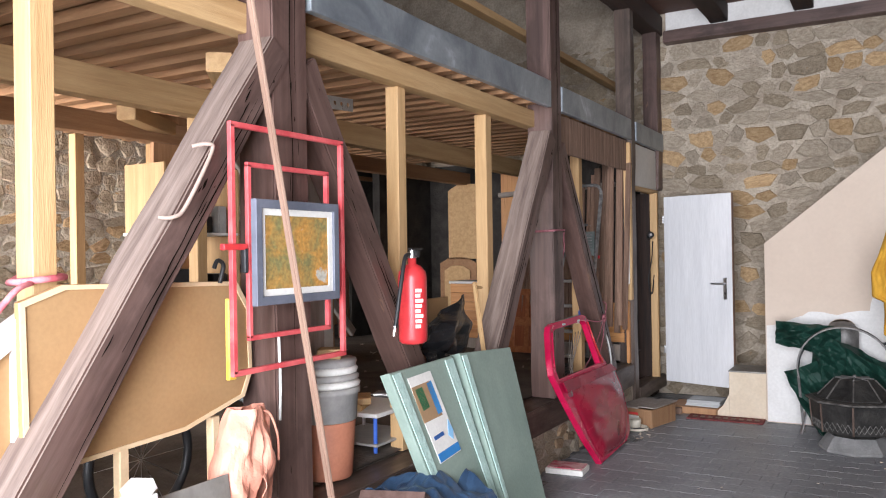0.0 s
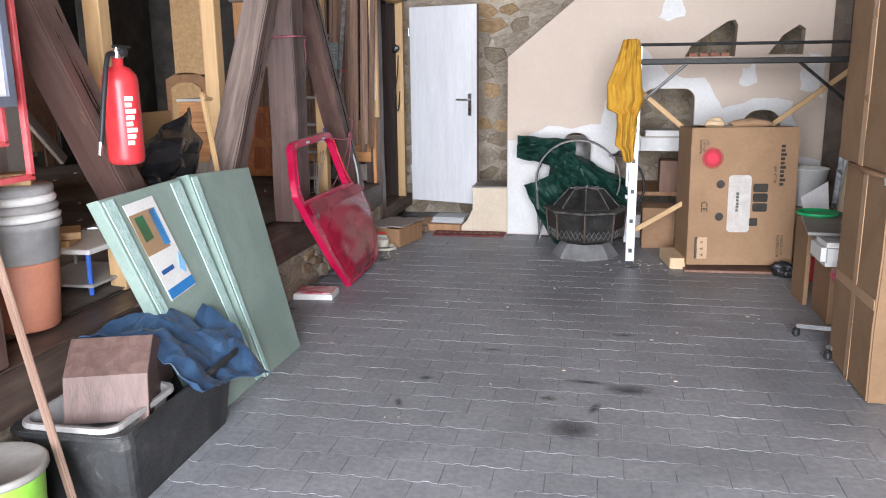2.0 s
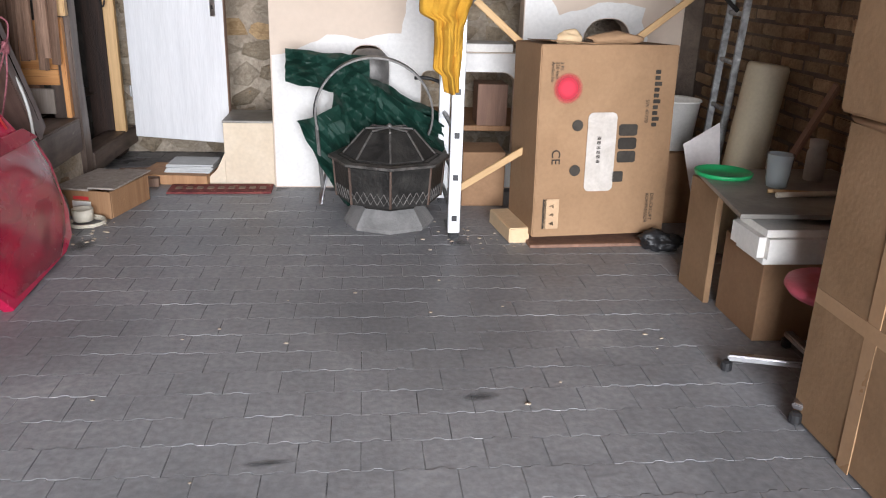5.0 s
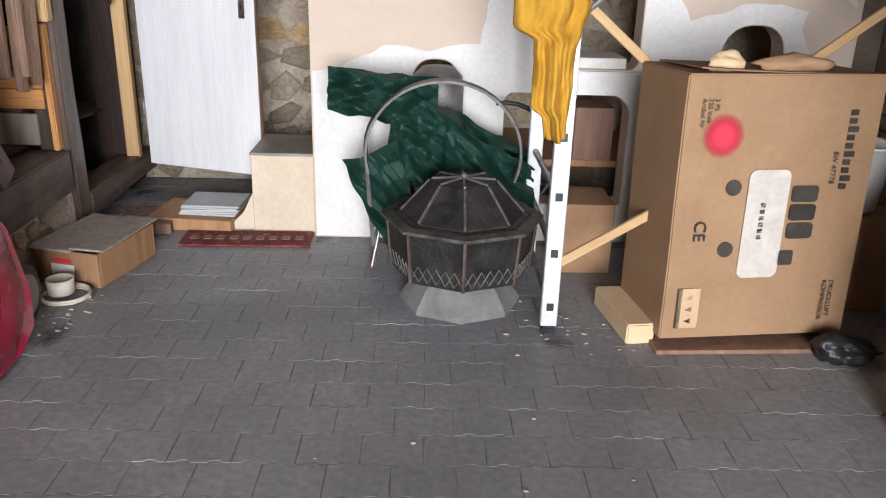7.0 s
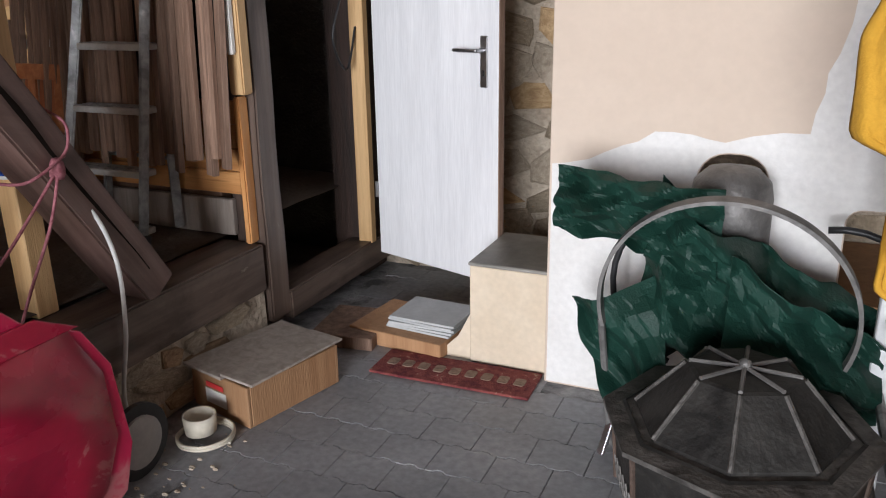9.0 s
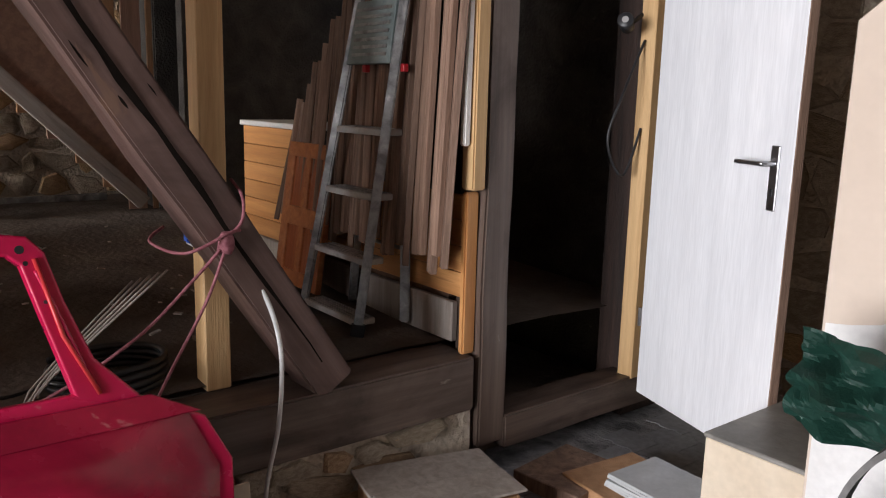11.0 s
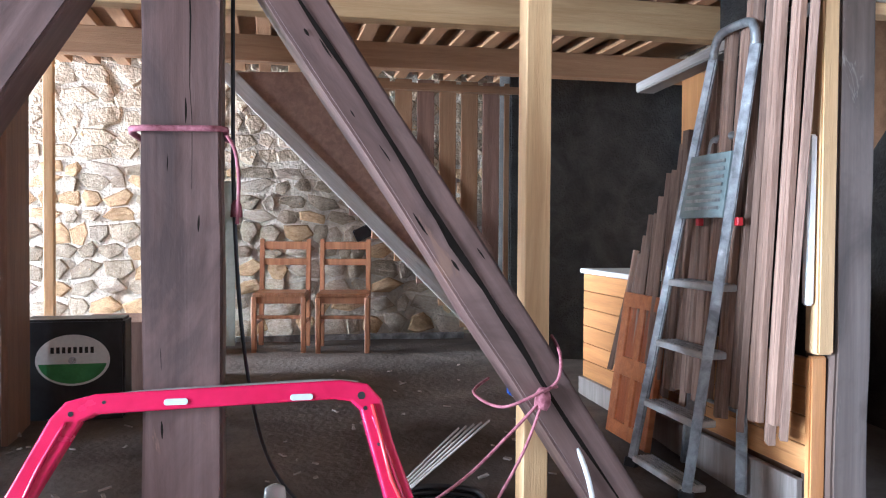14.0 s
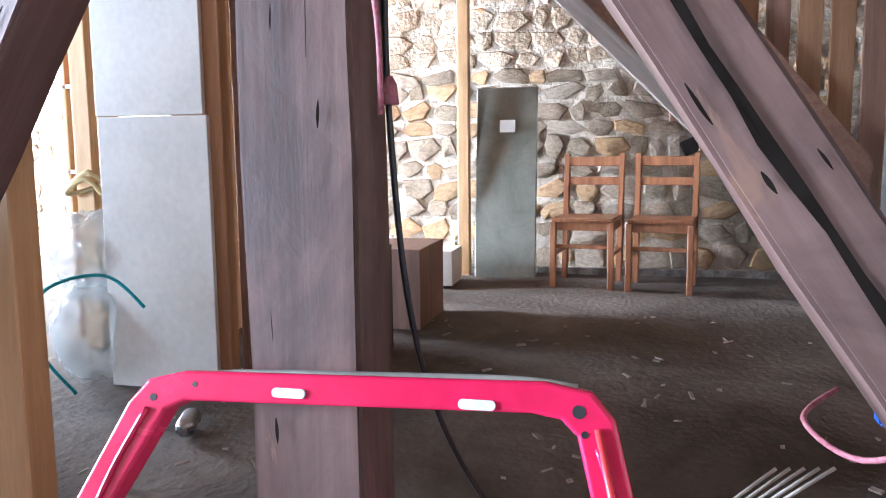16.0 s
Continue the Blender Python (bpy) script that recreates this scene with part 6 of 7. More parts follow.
for k in range(8):
    a = radians(-90 + 45 * k)
    c, s = math.cos(a), math.sin(a)
    part("hood_rib", rod([(0.273 * c, 0.273 * s, 0.425), (0.147 * c, 0.147 * s, 0.566)], 0.007, sides=6), M_IRON_WORN, fp)
    part("top_spoke", rod([(0.14 * c, 0.14 * s, 0.572), (0, 0, 0.578)], 0.006, sides=6), M_IRON_GREY, fp)
    part("corner_bar", rod([(0.314 * c, 0.314 * s, 0.165), (0.332 * c, 0.332 * s, 0.39)], 0.008, sides=6), M_RUST, bowl)
    a2 = a + radians(45)
    for j in range(6):
        u, w = j / 6, (j + 1) / 6
        for (p, q) in ((u, w), (w, u)):
            z0, z1 = 0.18, 0.25
            r0, r1 = 0.317, 0.323
            A = Vector((c, s, 0)).lerp(Vector((math.cos(a2), math.sin(a2), 0)), p)
            B = Vector((c, s, 0)).lerp(Vector((math.cos(a2), math.sin(a2), 0)), q)
            part("lattice_bar", rod([A * r0 + Vector((0, 0, z0)), B * r1 + Vector((0, 0, z1))], 0.003, sides=4), M_IRON_WORN, bowl)
part("knob", lathe([(0.006, 0.572), (0.016, 0.58), (0.016, 0.592), (0.006, 0.6)], 12), M_IRON_GREY, fp, smooth=True)


tp = thing("tarpaulin", -1.42, 8.32, 0, label="crumpled dark green tarpaulin stuffed against the wall", category="tarpaulin")
part("crumpled_middle", cloth(1, 1, 60, 60, lambda u, v: (-0.2 + 0.7 * u - 0.04 * v + 0.05 * crease(u, v, 5), 0.04 - 0.2 * bulge_of(u, v) - 0.36 * crease(u, v, 21, 8),
                                                          0.95 - 0.4 * u - (0.66 - 0.32 * u) * v + 0.05 * crease(u, v, 4))), M_TARP, tp)
part("upper_flap", cloth(1, 1, 40, 30, lambda u, v: (-0.5 + 0.52 * u, -0.06 - 0.2 * crease(u, v, 3, 5) - 0.05 * u, 0.98 - 0.03 * u - (0.2 + 0.08 * u) * v + 0.02 * crease(u, v, 8))), M_TARP, tp)
part("lower_flap", cloth(1, 1, 36, 44, lambda u, v: (-0.44 + 0.3 * u + 0.3 * v - 0.2 * u * v, -0.1 - 0.18 * crease(u, v, 6, 5) - 0.12 * v, 0.53 + 0.12 * u - 0.5 * v - 0.1 * u * v)), M_TARP, tp)
part("right_flap", cloth(1, 1, 40, 32, lambda u, v: (0.06 + 0.44 * u, -0.2 + 0.1 * u - 0.22 * crease(u, v, 9, 6), 0.78 - 0.26 * u - (0.4 - 0.16 * u) * v)), M_TARP, tp)
for ob in list(tp.children):
    ob.modifiers.new("thickness", 'SOLIDIFY').thickness = 0.003
hoop = thing("metal_hoop", -1.37, 8.14, 0.6, label="bent flat metal hoop standing over the tarpaulin", category="hoop", rx=10)
part("band", cloth(1, 1, 40, 2, lambda u, v: (0.37 * math.cos(radians(195 - 215 * u)), -0.02 + 0.04 * v, 0.37 * math.sin(radians(195 - 215 * u)))), M_IRON_GREY, hoop).modifiers.new("thickness", 'SOLIDIFY').thickness = 0.012
part("left_end", rod([(-0.36, 0, -0.08), (-0.33, 0.02, -0.6)], 0.012), M_IRON_GREY, hoop)
tagged(part("wire_hoop", rod([(-1.05 + 0.27 * math.cos(a * math.pi / 16), 8.5, 0.5 + 0.29 * math.sin(a * math.pi / 16)) for a in range(-9, 10)], 0.012), M_BLACK, smooth=True), "black rubber hoop beside the opening", "hoop")
tagged(part("wire_hoop", rod([(-1.5 + 0.26 * math.cos(a * math.pi / 16), 8.46, 0.55 + 0.29 * math.sin(a * math.pi / 16)) for a in range(9, 24)], 0.011), M_BLACK, smooth=True), "black rubber hoop behind the tarpaulin", "hoop")
tagged(part("flue_cowl", lathe([(0.13, 0), (0.13, 0.25), (0.12, 0.3), (0.08, 0.34), (0.02, 0.35)], 24), M_IRON_GREY, m=pose(-1.4, 8.5, 0.62), smooth=True), "grey metal flue cowl behind the tarpaulin", "flue")
tagged(beam("flat_bar", (-1.72, 8.2, 0.0), (-1.66, 8.3, 0.3), 0.03, 0.008, M_STEEL), "flat metal bar leaning behind the tarpaulin", "bar")
# what stands behind the openings
block("sill_slab", -0.78, -0.42, 8.68, 8.95, 0.942, 1.0, M_PAPER, "pale sill slab behind the opening", "slab")
tagged(part("white_sill", box(-0.42, 0.42, -0.02, 0.02, 0, 0.12, 0.006), M_WHITE, m=pose(-0.4, 8.62, 0.82)), "white filler patch band on the plaster wall", "patch")
block("wood_shelf", -1.2, -0.2, 8.9, 9.73, 0.36, 0.4, M_PINE_DIM, "wooden shelf inside the opening", "shelf")
block("wooden_crate_box", -0.62, -0.4, 8.9, 9.15, 0.4, 0.7, M_BOARD_BROWN, "brown box on the shelf inside the opening", "box")
for k in range(4):
    block("flower_pot", -0.42 + k * 0.095, -0.345 + k * 0.095, 8.84, 8.92, 1.65, 1.69, M_TERRA, "terracotta brick piece on the ledge", "brick", "bricks on the ledge")
# white filler: one coat over the foot of the wall, and smaller patches above
def ragged(pts, step=0.06, amp=0.022):
    """A polygon with its long sides broken unevenly."""
    out = []
    for (x0, z0), (x1, z1) in zip(pts, pts[1:] + pts[:1]):
        n = max(1, int(math.hypot(x1 - x0, z1 - z0) / step))
        for k in range(n):
            x, z = x0 + (x1 - x0) * k / n, z0 + (z1 - z0) * k / n
            w = 0 if z < 0.01 or x < -2.04 or x > 0.73 else amp
            out.append((x + w * noise.noise(Vector((x * 9, z * 9, 1))) * 1.6, z + w * noise.noise(Vector((x * 9, z * 9, 5))) * 1.6))
    return out


coat = [(-2.045, 0.004), (0.735, 0.004), (0.735, 0.74), (0.52, 0.8), (0.46, 1.25), (0.2, 1.3), (-0.12, 1.2), (-0.28, 1.46), (-0.6, 1.5), (-0.85, 1.76), (-1.0, 1.8), (-1.1, 1.45), (-1.2, 1.06), (-1.43, 1.03), (-1.67, 1.03), (-1.86, 0.94), (-2.045, 0.9)]
part("filler_coat", plate(ragged(coat), [holes[0], holes[1], holes[3], holes[4]], 0.003), M_WHITE, wall_plaster, "white filler coat", m=pose(0, 0, 0.0025))
for patch in ([(0.5, 1.36), (0.7, 1.3), (0.71, 1.6), (0.58, 1.7)], [(0.0, 1.4), (0.16, 1.42), (0.14, 1.6), (0.02, 1.58)],
              [(-0.7, 1.98), (-0.5, 2.0), (-0.52, 2.3), (-0.64, 2.32)], [(-0.35, 2.15), (-0.1, 2.2), (-0.16, 2.5), (-0.3, 2.46)]):
    part("filler_patch", plate(ragged(patch, 0.03, 0.03), (), 0.003), M_WHITE, wall_plaster, m=pose(0, 0, 0.0025))

# ---- scaffold shelf with shirt ----
sf = thing("scaffold_trestle", 0, 7.53, 0, label="white aluminium scaffold ladder carrying a grey platform", category="scaffold")
for y in (0.0, 0.75):
    part("stile", box(-0.955, -0.885, y - 0.02, y + 0.02, 0.03, 1.72, 0.004), M_ALU_WHITE, sf)
    part("foot", box(-0.95, -0.89, y - 0.03, y + 0.03, 0, 0.03, 0.006), M_BLACK, sf)
for z in (0.12, 0.36, 0.6, 0.84, 1.08, 1.32):
    part("rung", rod([(-0.92, -0.022, z), (-0.92, 0.772, z)], 0.015), M_ALU, sf)
    part("rung_end", box(-0.935, -0.905, -0.0235, -0.0205, z - 0.017, z + 0.017, 0), M_BLACK, sf, "dark rung socket")
part("platform", box(-0.9, 0.66, -0.02, 0.74, 1.585, 1.625, 0.004), M_IRON, sf, "dark grey platform")
part("guard_rail", rod([(-0.9, 0, 1.73), (0.6, 0, 1.73)], 0.012), M_IRON, sf)
part("brace", rod([(-0.88, 0, 1.3), (-0.55, 0, 1.59)], 0.012), M_IRON_GREY, sf)
part("brace", rod([(0.6, 0, 1.3), (0.25, 0, 1.59)], 0.012), M_IRON, sf)
part("cross_batten", box(-0.02, 0.02, -0.01, 0.01, 0, 0.75, 0.003), M_PINE, sf, "pine batten", m=pose(-0.93, 0.35, 1.42, 0, 130, 0))
part("cross_batten", box(-0.02, 0.02, -0.01, 0.01, 0, 0.75, 0.003), M_PINE, sf, "pine batten", m=pose(-0.93, 0.1, 0.24, 0, 58, 0))
part("cross_batten", box(-0.02, 0.02, -0.01, 0.01, 0, 0.8, 0.003), M_PINE, sf, "pine batten", m=pose(0.1, 0.35, 1.06, 0, 52, 0))
sl = thing("extension_ladder", 0.62, 7.62, 0, -8, label="aluminium ladder standing by the brick wall", category="ladder", ry=3)
for y in (0.0, 0.3):
    part("stile", box(-0.02, 0.02, y - 0.012, y + 0.012, 0, 2.3, 0.003), M_ALU, sl)
for k in range(8):
    part("rung", rod([(0, 0, 0.2 + 0.27 * k), (0, 0.3, 0.2 + 0.27 * k)], 0.014), M_ALU, sl)
shp = [(-0.08, 0.95), (0.06, 0.97), (0.09, 0.85), (0.1, 0.62), (0.14, 0.5), (0.07, 0.36), (0.06, 0.02), (-0.02, -0.02), (-0.06, 0.12), (-0.12, 0.14), (-0.11, 0.4), (-0.21, 0.42), (-0.22, 0.62), (-0.15, 0.74)]


def shirt_edge(v):
    """Left and right rims of the hanging shirt at height v (0 top, 1 foot)."""
    z = 0.97 - 0.97 * v
    xs = []
    for (x0, z0), (x1, z1) in zip(shp, shp[1:] + shp[:1]):
        if (z0 - z) * (z1 - z) <= 0 and z0 != z1:
            xs.append(x0 + (x1 - x0) * (z - z0) / (z1 - z0))
    return (min(xs), max(xs)) if xs else (-0.02, 0.02)


def shirt_place(u, v):
    es = [shirt_edge(min(0.98, max(0.02, 0.02 + 0.96 * v + d))) for d in (-0.012, 0, 0.012)]
    a, b = sum(e[0] for e in es) / 3, sum(e[1] for e in es) / 3
    x = a + (b - a) * u + 0.012 * crease(u * 0.6, v * 2, 83)
    wave = 0.02 * math.sin(u * 15 + 5 * noise.noise(Vector((u * 1.5, v * 1.6, 5)))) * (0.3 + 0.7 * v)
    return (x, -0.05 * math.sin(math.pi * u) - wave - 0.075 * crease(u * 1.1, v * 1.6, 81, 7), 0.97 - 0.97 * (0.02 + 0.96 * v) + 0.012 * crease(u, v, 82))


sr = part("shirt", cloth(1, 1, 64, 80, shirt_place), M_MUSTARD, m=pose(-0.97, 7.485, 0.82) @ Matrix.Diagonal((0.8, 1, 1, 1)), smooth=True)
sr.modifiers.new("thickness", 'SOLIDIFY').thickness = 0.006
tagged(sr, "mustard yellow cotton shirt hung on the scaffold ladder", "shirt")

# ---- cartons ----
def carton(name, w, d, h, material, parent, flaps=False):
    b = part("body", box(-w / 2, w / 2, -d / 2, d / 2, 0, h, 0.006, 0.004), material, parent)
    return b


sw = thing("compressor_carton", -0.125, 7.64, 0.043, 7, label="large brown cardboard carton printed with a compressor, taped on top", category="carton", rx=-2.5)
carton("body", 0.8, 0.46, 1.06, M_CARD_LIGHT, sw)
FY = -0.238


def print_on(nm, pts, material, label=""):
    part(nm, plate(pts, (), 0.002), material, sw, label, m=pose(0, FY, 0, 90))


def text_on(txt, x, z, size, rot=-90, ext=0.0005):
    cu = bpy.data.curves.new("text", 'FONT')
    cu.body, cu.size, cu.extrude = txt, size, ext
    ob = bpy.data.objects.new("text", cu)
    me = bpy.data.meshes.new_from_object(ob)
    bpy.data.objects.remove(ob)
    part_ob = link("print_text", me, M_TEXT, sw, "dark printed text")
    part_ob.matrix_basis = pose(x, FY - 0.002, z, 90) @ pose(0, 0, 0, 0, 0, rot)


print_on("tank_picture", rounded(-0.11, 0.06, 0.26, 0.7, 0.03), mat("grey_print", (0.5, 0.45, 0.4), (0.62, 0.57, 0.52), 0.8, 0, 9, None, 0), "pale printed tank")
for cz in (0.38, 0.63):
    print_on("wheel_picture", [(-0.17 + 0.032 * math.cos(a * 0.524), cz + 0.032 * math.sin(a * 0.524)) for a in range(12)], M_TEXT, "printed wheel")
for k in range(3):
    print_on("motor_picture", rounded(0.075, 0.185, 0.42 + k * 0.075, 0.485 + k * 0.075, 0.015), M_TEXT, "printed dark motor")
print_on("pump_picture", rounded(0.055, 0.12, 0.31, 0.37, 0.01), M_TEXT, "printed pump")
for k in range(10):
    print_on("name_bar", rounded(0.265, 0.295 + 0.012 * (k % 3 == 1), 0.62 + k * 0.032, 0.642 + k * 0.032, 0.004, 2), M_TEXT, "large printed mark bar")
for k in range(6):
    print_on("name_bar", rounded(-0.05, -0.028, 0.42 + k * 0.026, 0.438 + k * 0.026, 0.003, 2), M_TEXT, "small printed mark bar")
text_on("3 PS", -0.29, 0.97, 0.026)
text_on("230 Volt", -0.315, 0.97, 0.026)
text_on("Artikel Nr", -0.34, 0.97, 0.026)
text_on("CE", -0.31, 0.5, 0.07)
text_on("SW 47778", 0.22, 0.77, 0.03)
text_on("DRUCKLUFT", 0.3, 0.24, 0.028)
text_on("KOMPRESSOR", 0.27, 0.24, 0.028)
print_on("arrow_frame", [(-0.34, 0.05), (-0.25, 0.05), (-0.25, 0.22), (-0.34, 0.22)], mat("pale_card_print", (0.5, 0.33, 0.2), (0.56, 0.38, 0.23), 0.8, 0, 9, None, 0))
print_on("side_bar", [(-0.345, 0.05), (-0.325, 0.05), (-0.325, 0.22), (-0.345, 0.22)], M_TEXT)
for z in (0.08, 0.13, 0.18):
    print_on("arrow_mark", [(-0.31, z), (-0.28, z - 0.012), (-0.28, z + 0.012)], M_TEXT, "printed arrow")
# sprayed red spot that fades outward
spot_m = bpy.data.materials.new("red_spray")
spot_m.use_nodes = True
nt = spot_m.node_tree
tc, gr, rp = nt.nodes.new("ShaderNodeTexCoord"), nt.nodes.new("ShaderNodeTexGradient"), nt.nodes.new("ShaderNodeValToRGB")
gr.gradient_type = 'SPHERICAL'
mp = nt.nodes.new("ShaderNodeMapping")
mp.inputs["Scale"].default_value = (11, 11, 11)
nt.links.new(tc.outputs["Object"], mp.inputs[0])
nt.links.new(mp.outputs[0], gr.inputs[0])
rp.color_ramp.elements[0].position, rp.color_ramp.elements[1].position = 0.05, 0.65
rp.color_ramp.elements[0].color, rp.color_ramp.elements[1].color = (0, 0, 0, 1), (1, 1, 1, 1)
nt.links.new(gr.outputs["Fac"], rp.inputs[0])
nt.links.new(rp.outputs[0], nt.nodes["Principled BSDF"].inputs["Alpha"])
nt.nodes["Principled BSDF"].inputs["Base Color"].default_value = (0.62, 0.03, 0.06, 1)
nt.nodes["Principled BSDF"].inputs["Roughness"].default_value = 0.7
part("red_spray", plate([(0.1 * math.cos(a * 0.2618), 0.095 * math.sin(a * 0.2618)) for a in range(24)], (), 0.001), spot_m, sw, "sprayed red spot", m=pose(-0.24, FY - 0.001, 0.83, 90))
part("torn_flap", box(-0.36, 0.36, -0.2, 0.2, 1.062, 1.068, 0.001, 0.01), M_CARD, sw, "torn top flap", m=pose(0, 0, 0, 0, 1, 0))
part("packing", crumple(0, 0, 0, 0.14, 0.06, 0.035, 0.5, 40, 3, 3), M_CARD_LIGHT, sw, "torn foam packing", m=pose(0.05, -0.14, 1.09))
part("packing", crumple(0, 0, 0, 0.06, 0.03, 0.035, 0.6, 41, 3, 3), M_TAN_RIM, sw, "torn foam packing", m=pose(-0.2, -0.12, 1.09))
tagged(part("skirting_board", box(-0.42, 0.42, -0.05, 0.25, 0, 0.02, 0.003), M_BOARD_BROWN, m=pose(-0.09, 7.4, 0.0, 0, 0, 3)), "brown board lying under the carton", "board")
tagged(part("support_board", box(-0.35, 0.35, -0.15, 0.15, 0, 0.022, 0.003), M_CARD_DARK, m=pose(-0.09, 7.8, 0.021, 0, 0, 3)), "cardboard sheet under the carton", "board")
tagged(part("aerated_block", box(-0.06, 0.06, -0.2, 0.2, 0, 0.09, 0.006), M_TAN_RIM, m=pose(-0.58, 7.62, 0.0, 0, 0, 8)), "long cream block beside the carton", "block")
block("small_carton", -0.8, -0.52, 8.18, 8.5, 0, 0.36, M_CARD_DARK, "small brown carton behind the scaffold ladder", "carton")
tagged(part("tangled_strap", crumple(0, 0, 0, 0.1, 0.08, 0.05, 0.7, 50, 3.4, 4), M_BLACK, m=pose(0.24, 7.33, 0.05)), "black strap heap on the floor", "strap")
rope("strap", [(0.3, 7.3, 0.02), (0.4, 7.32, 0.03), (0.42, 7.36, 0.012), (0.33, 7.38, 0.015)], 0.006, M_BLACK, "loose black strap end", "strap")

# ---- bench and clutter along the brick wall ----
wb = thing("work_bench", 0.46, 6.45, 0, label="low bench of cartons and panels with a grey tabletop", category="bench")
part("top", plate([(-0.28, 0.36), (-0.4, -0.38), (0.43, -0.4), (0.43, 0.4)], (), 0.02, 0.003), M_SHEET, wb, "dusty grey top", m=pose(0, 0, 0.585))
part("side_panel", box(-0.28, -0.25, 0.1, 0.38, 0, 0.56, 0.003), M_CARD, wb, m=pose(0, 0, 0, 0, 0, 3))
part("panel_edge", box(-0.288, -0.281, 0.22, 0.25, 0.02, 0.55, 0.001), M_RED, wb, "red stripe")
part("rear_leg", box(0.35, 0.4, -0.35, 0.35, 0, 0.56, 0.004), M_BOARD_BROWN, wb)
block("carton_box", 0.22, 0.6, 6.12, 6.5, 0, 0.38, M_CARD_DARK, "scuffed brown carton under the bench", "carton")
block("foam_mould", 0.13, 0.6, 6.0, 6.3, 0.385, 0.53, M_PAPER, "white foam packing moulds under the bench top", "foam", bevel=0.03)
GREEN = mat("bright_green_plastic", (0.01, 0.3, 0.1), (0.02, 0.38, 0.13), 0.4)
tagged(part("bucket_cover", lathe([(0.1, 0), (0.13, 0.004), (0.135, 0.022), (0.125, 0.024), (0.12, 0.012), (0.01, 0.011)], 28), GREEN, m=pose(0.26, 6.7, 0.585), smooth=True), "bright green round plastic lid", "lid")
tagged(part("measuring_cup", lathe([(0.045, 0), (0.048, 0.005), (0.06, 0.15), (0.055, 0.15), (0.044, 0.012)], 20), M_CLEAR, m=pose(0.42, 6.5, 0.585), smooth=True), "clear plastic measuring cup", "cup")
tagged(part("jar", lathe([(0.04, 0), (0.045, 0.01), (0.045, 0.13), (0.035, 0.15), (0.04, 0.155), (0.04, 0.19), (0.01, 0.195)], 18), M_GREY_PL, m=pose(0.66, 6.62, 0.585), smooth=True), "dusty glass jar on the bench", "jar")
tagged(part("stick_bundle", rod([(-0.14, 0, 0), (0.14, 0.03, 0)], 0.012), M_CREAMPL, m=pose(0.46, 6.3, 0.6)), "pale wooden stick on the bench", "stick")
tagged(part("stick_bundle", rod([(-0.1, 0.02, 0), (0.13, -0.03, 0)], 0.01), M_PINE, m=pose(0.42, 6.36, 0.597)), "thin wooden stick on the bench", "stick")
tagged(beam("brown_board", (0.62, 6.95, 0.4), (0.84, 6.85, 1.0), 0.16, 0.02, M_BOARD_BROWN), "red-brown board leaning on the bricks", "board")
rl_ = thing("foam_roll", 0.6, 7.3, 0, label="upright roll of beige underlay by the brick wall", category="roll", ry=6)
part("roll", lathe([(0.1, 0), (0.11, 0.01), (0.11, 1.03), (0.1, 1.05), (0.05, 1.045), (0.02, 1.03)], 26), M_WPIPE, rl_, smooth=True)
cf = thing("card_sheet", 0.36, 7.15, 0.0, label="torn white and red cardboard sheet leaning by the carton", category="cardboard")
part("sheet", plate([(-0.02, 0.0), (0.12, 0.05), (0.1, 0.35), (0.05, 0.75), (-0.12, 0.62), (-0.03, 0.3)], (), 0.006, 0.001), M_PAPER_GREY, cf, m=pose(0, 0, 0, 90, 0, -25) @ pose(0, 0, 0, -6))
part("red_end", plate([(-0.02, 0.0), (0.12, 0.05), (0.115, 0.18), (-0.02, 0.2)], (), 0.004), M_RED, cf, "red lower end", m=pose(0, -0.006, 0, 90, 0, -25) @ pose(0, 0, 0, -6))
tagged(part("white_bucket", lathe([(0.1, 0), (0.12, 0.01), (0.15, 0.3), (0.16, 0.3), (0.155, 0.31), (0.14, 0.3), (0.11, 0.03)], 24), M_PAPER, m=pose(0.48, 7.95, 0.45), smooth=True), "white plastic bucket behind the carton", "bucket")
block("bucket_stand", 0.3, 0.66, 7.8, 8.1, 0, 0.45, M_CARD_DARK, "brown carton under the white bucket", "carton")
stl = thing("swivel_stool", 0.3, 5.72, 0, label="swivel stool with pink round seat and steel star base", category="stool")
part("seat", lathe([(0.02, 0.37), (0.17, 0.375), (0.19, 0.4), (0.185, 0.42), (0.1, 0.425), (0.01, 0.42)], 30), mat("dusty_pink_vinyl", (0.4, 0.05, 0.08), (0.52, 0.1, 0.14), 0.45), stl, "dusty pink seat", smooth=True)
part("column", lathe([(0.025, 0.08), (0.025, 0.37)], 14), M_STEEL, stl)
for k in range(5):
    a = radians(155 + 72 * k)
    lg = beam("star_leg", (0, 0, 0.09), (0.34 * math.cos(a), 0.34 * math.sin(a), 0.065), 0.04, 0.025, M_STEEL, stl)
    part("castor", lathe([(0.012, 0), (0.022, 0.008), (0.022, 0.04), (0.012, 0.048)], 12), M_BLACK, stl, "black castor", m=pose(0.34 * math.cos(a), 0.34 * math.sin(a), 0.0))
bx1 = thing("moving_carton", 0.465, 5.2, 0, 0, label="tall brown cardboard carton, taped and dented", category="carton", group="stacked cartons")
part("body", box(-0.38, 0.38, -0.32, 0.32, 0, 1.06, 0.008, 0.008), M_CARD, bx1)
part("tape", box(-0.384, -0.38, -0.03, 0.03, 0.0, 1.05, 0), M_TAPE, bx1, "brown packing tape")
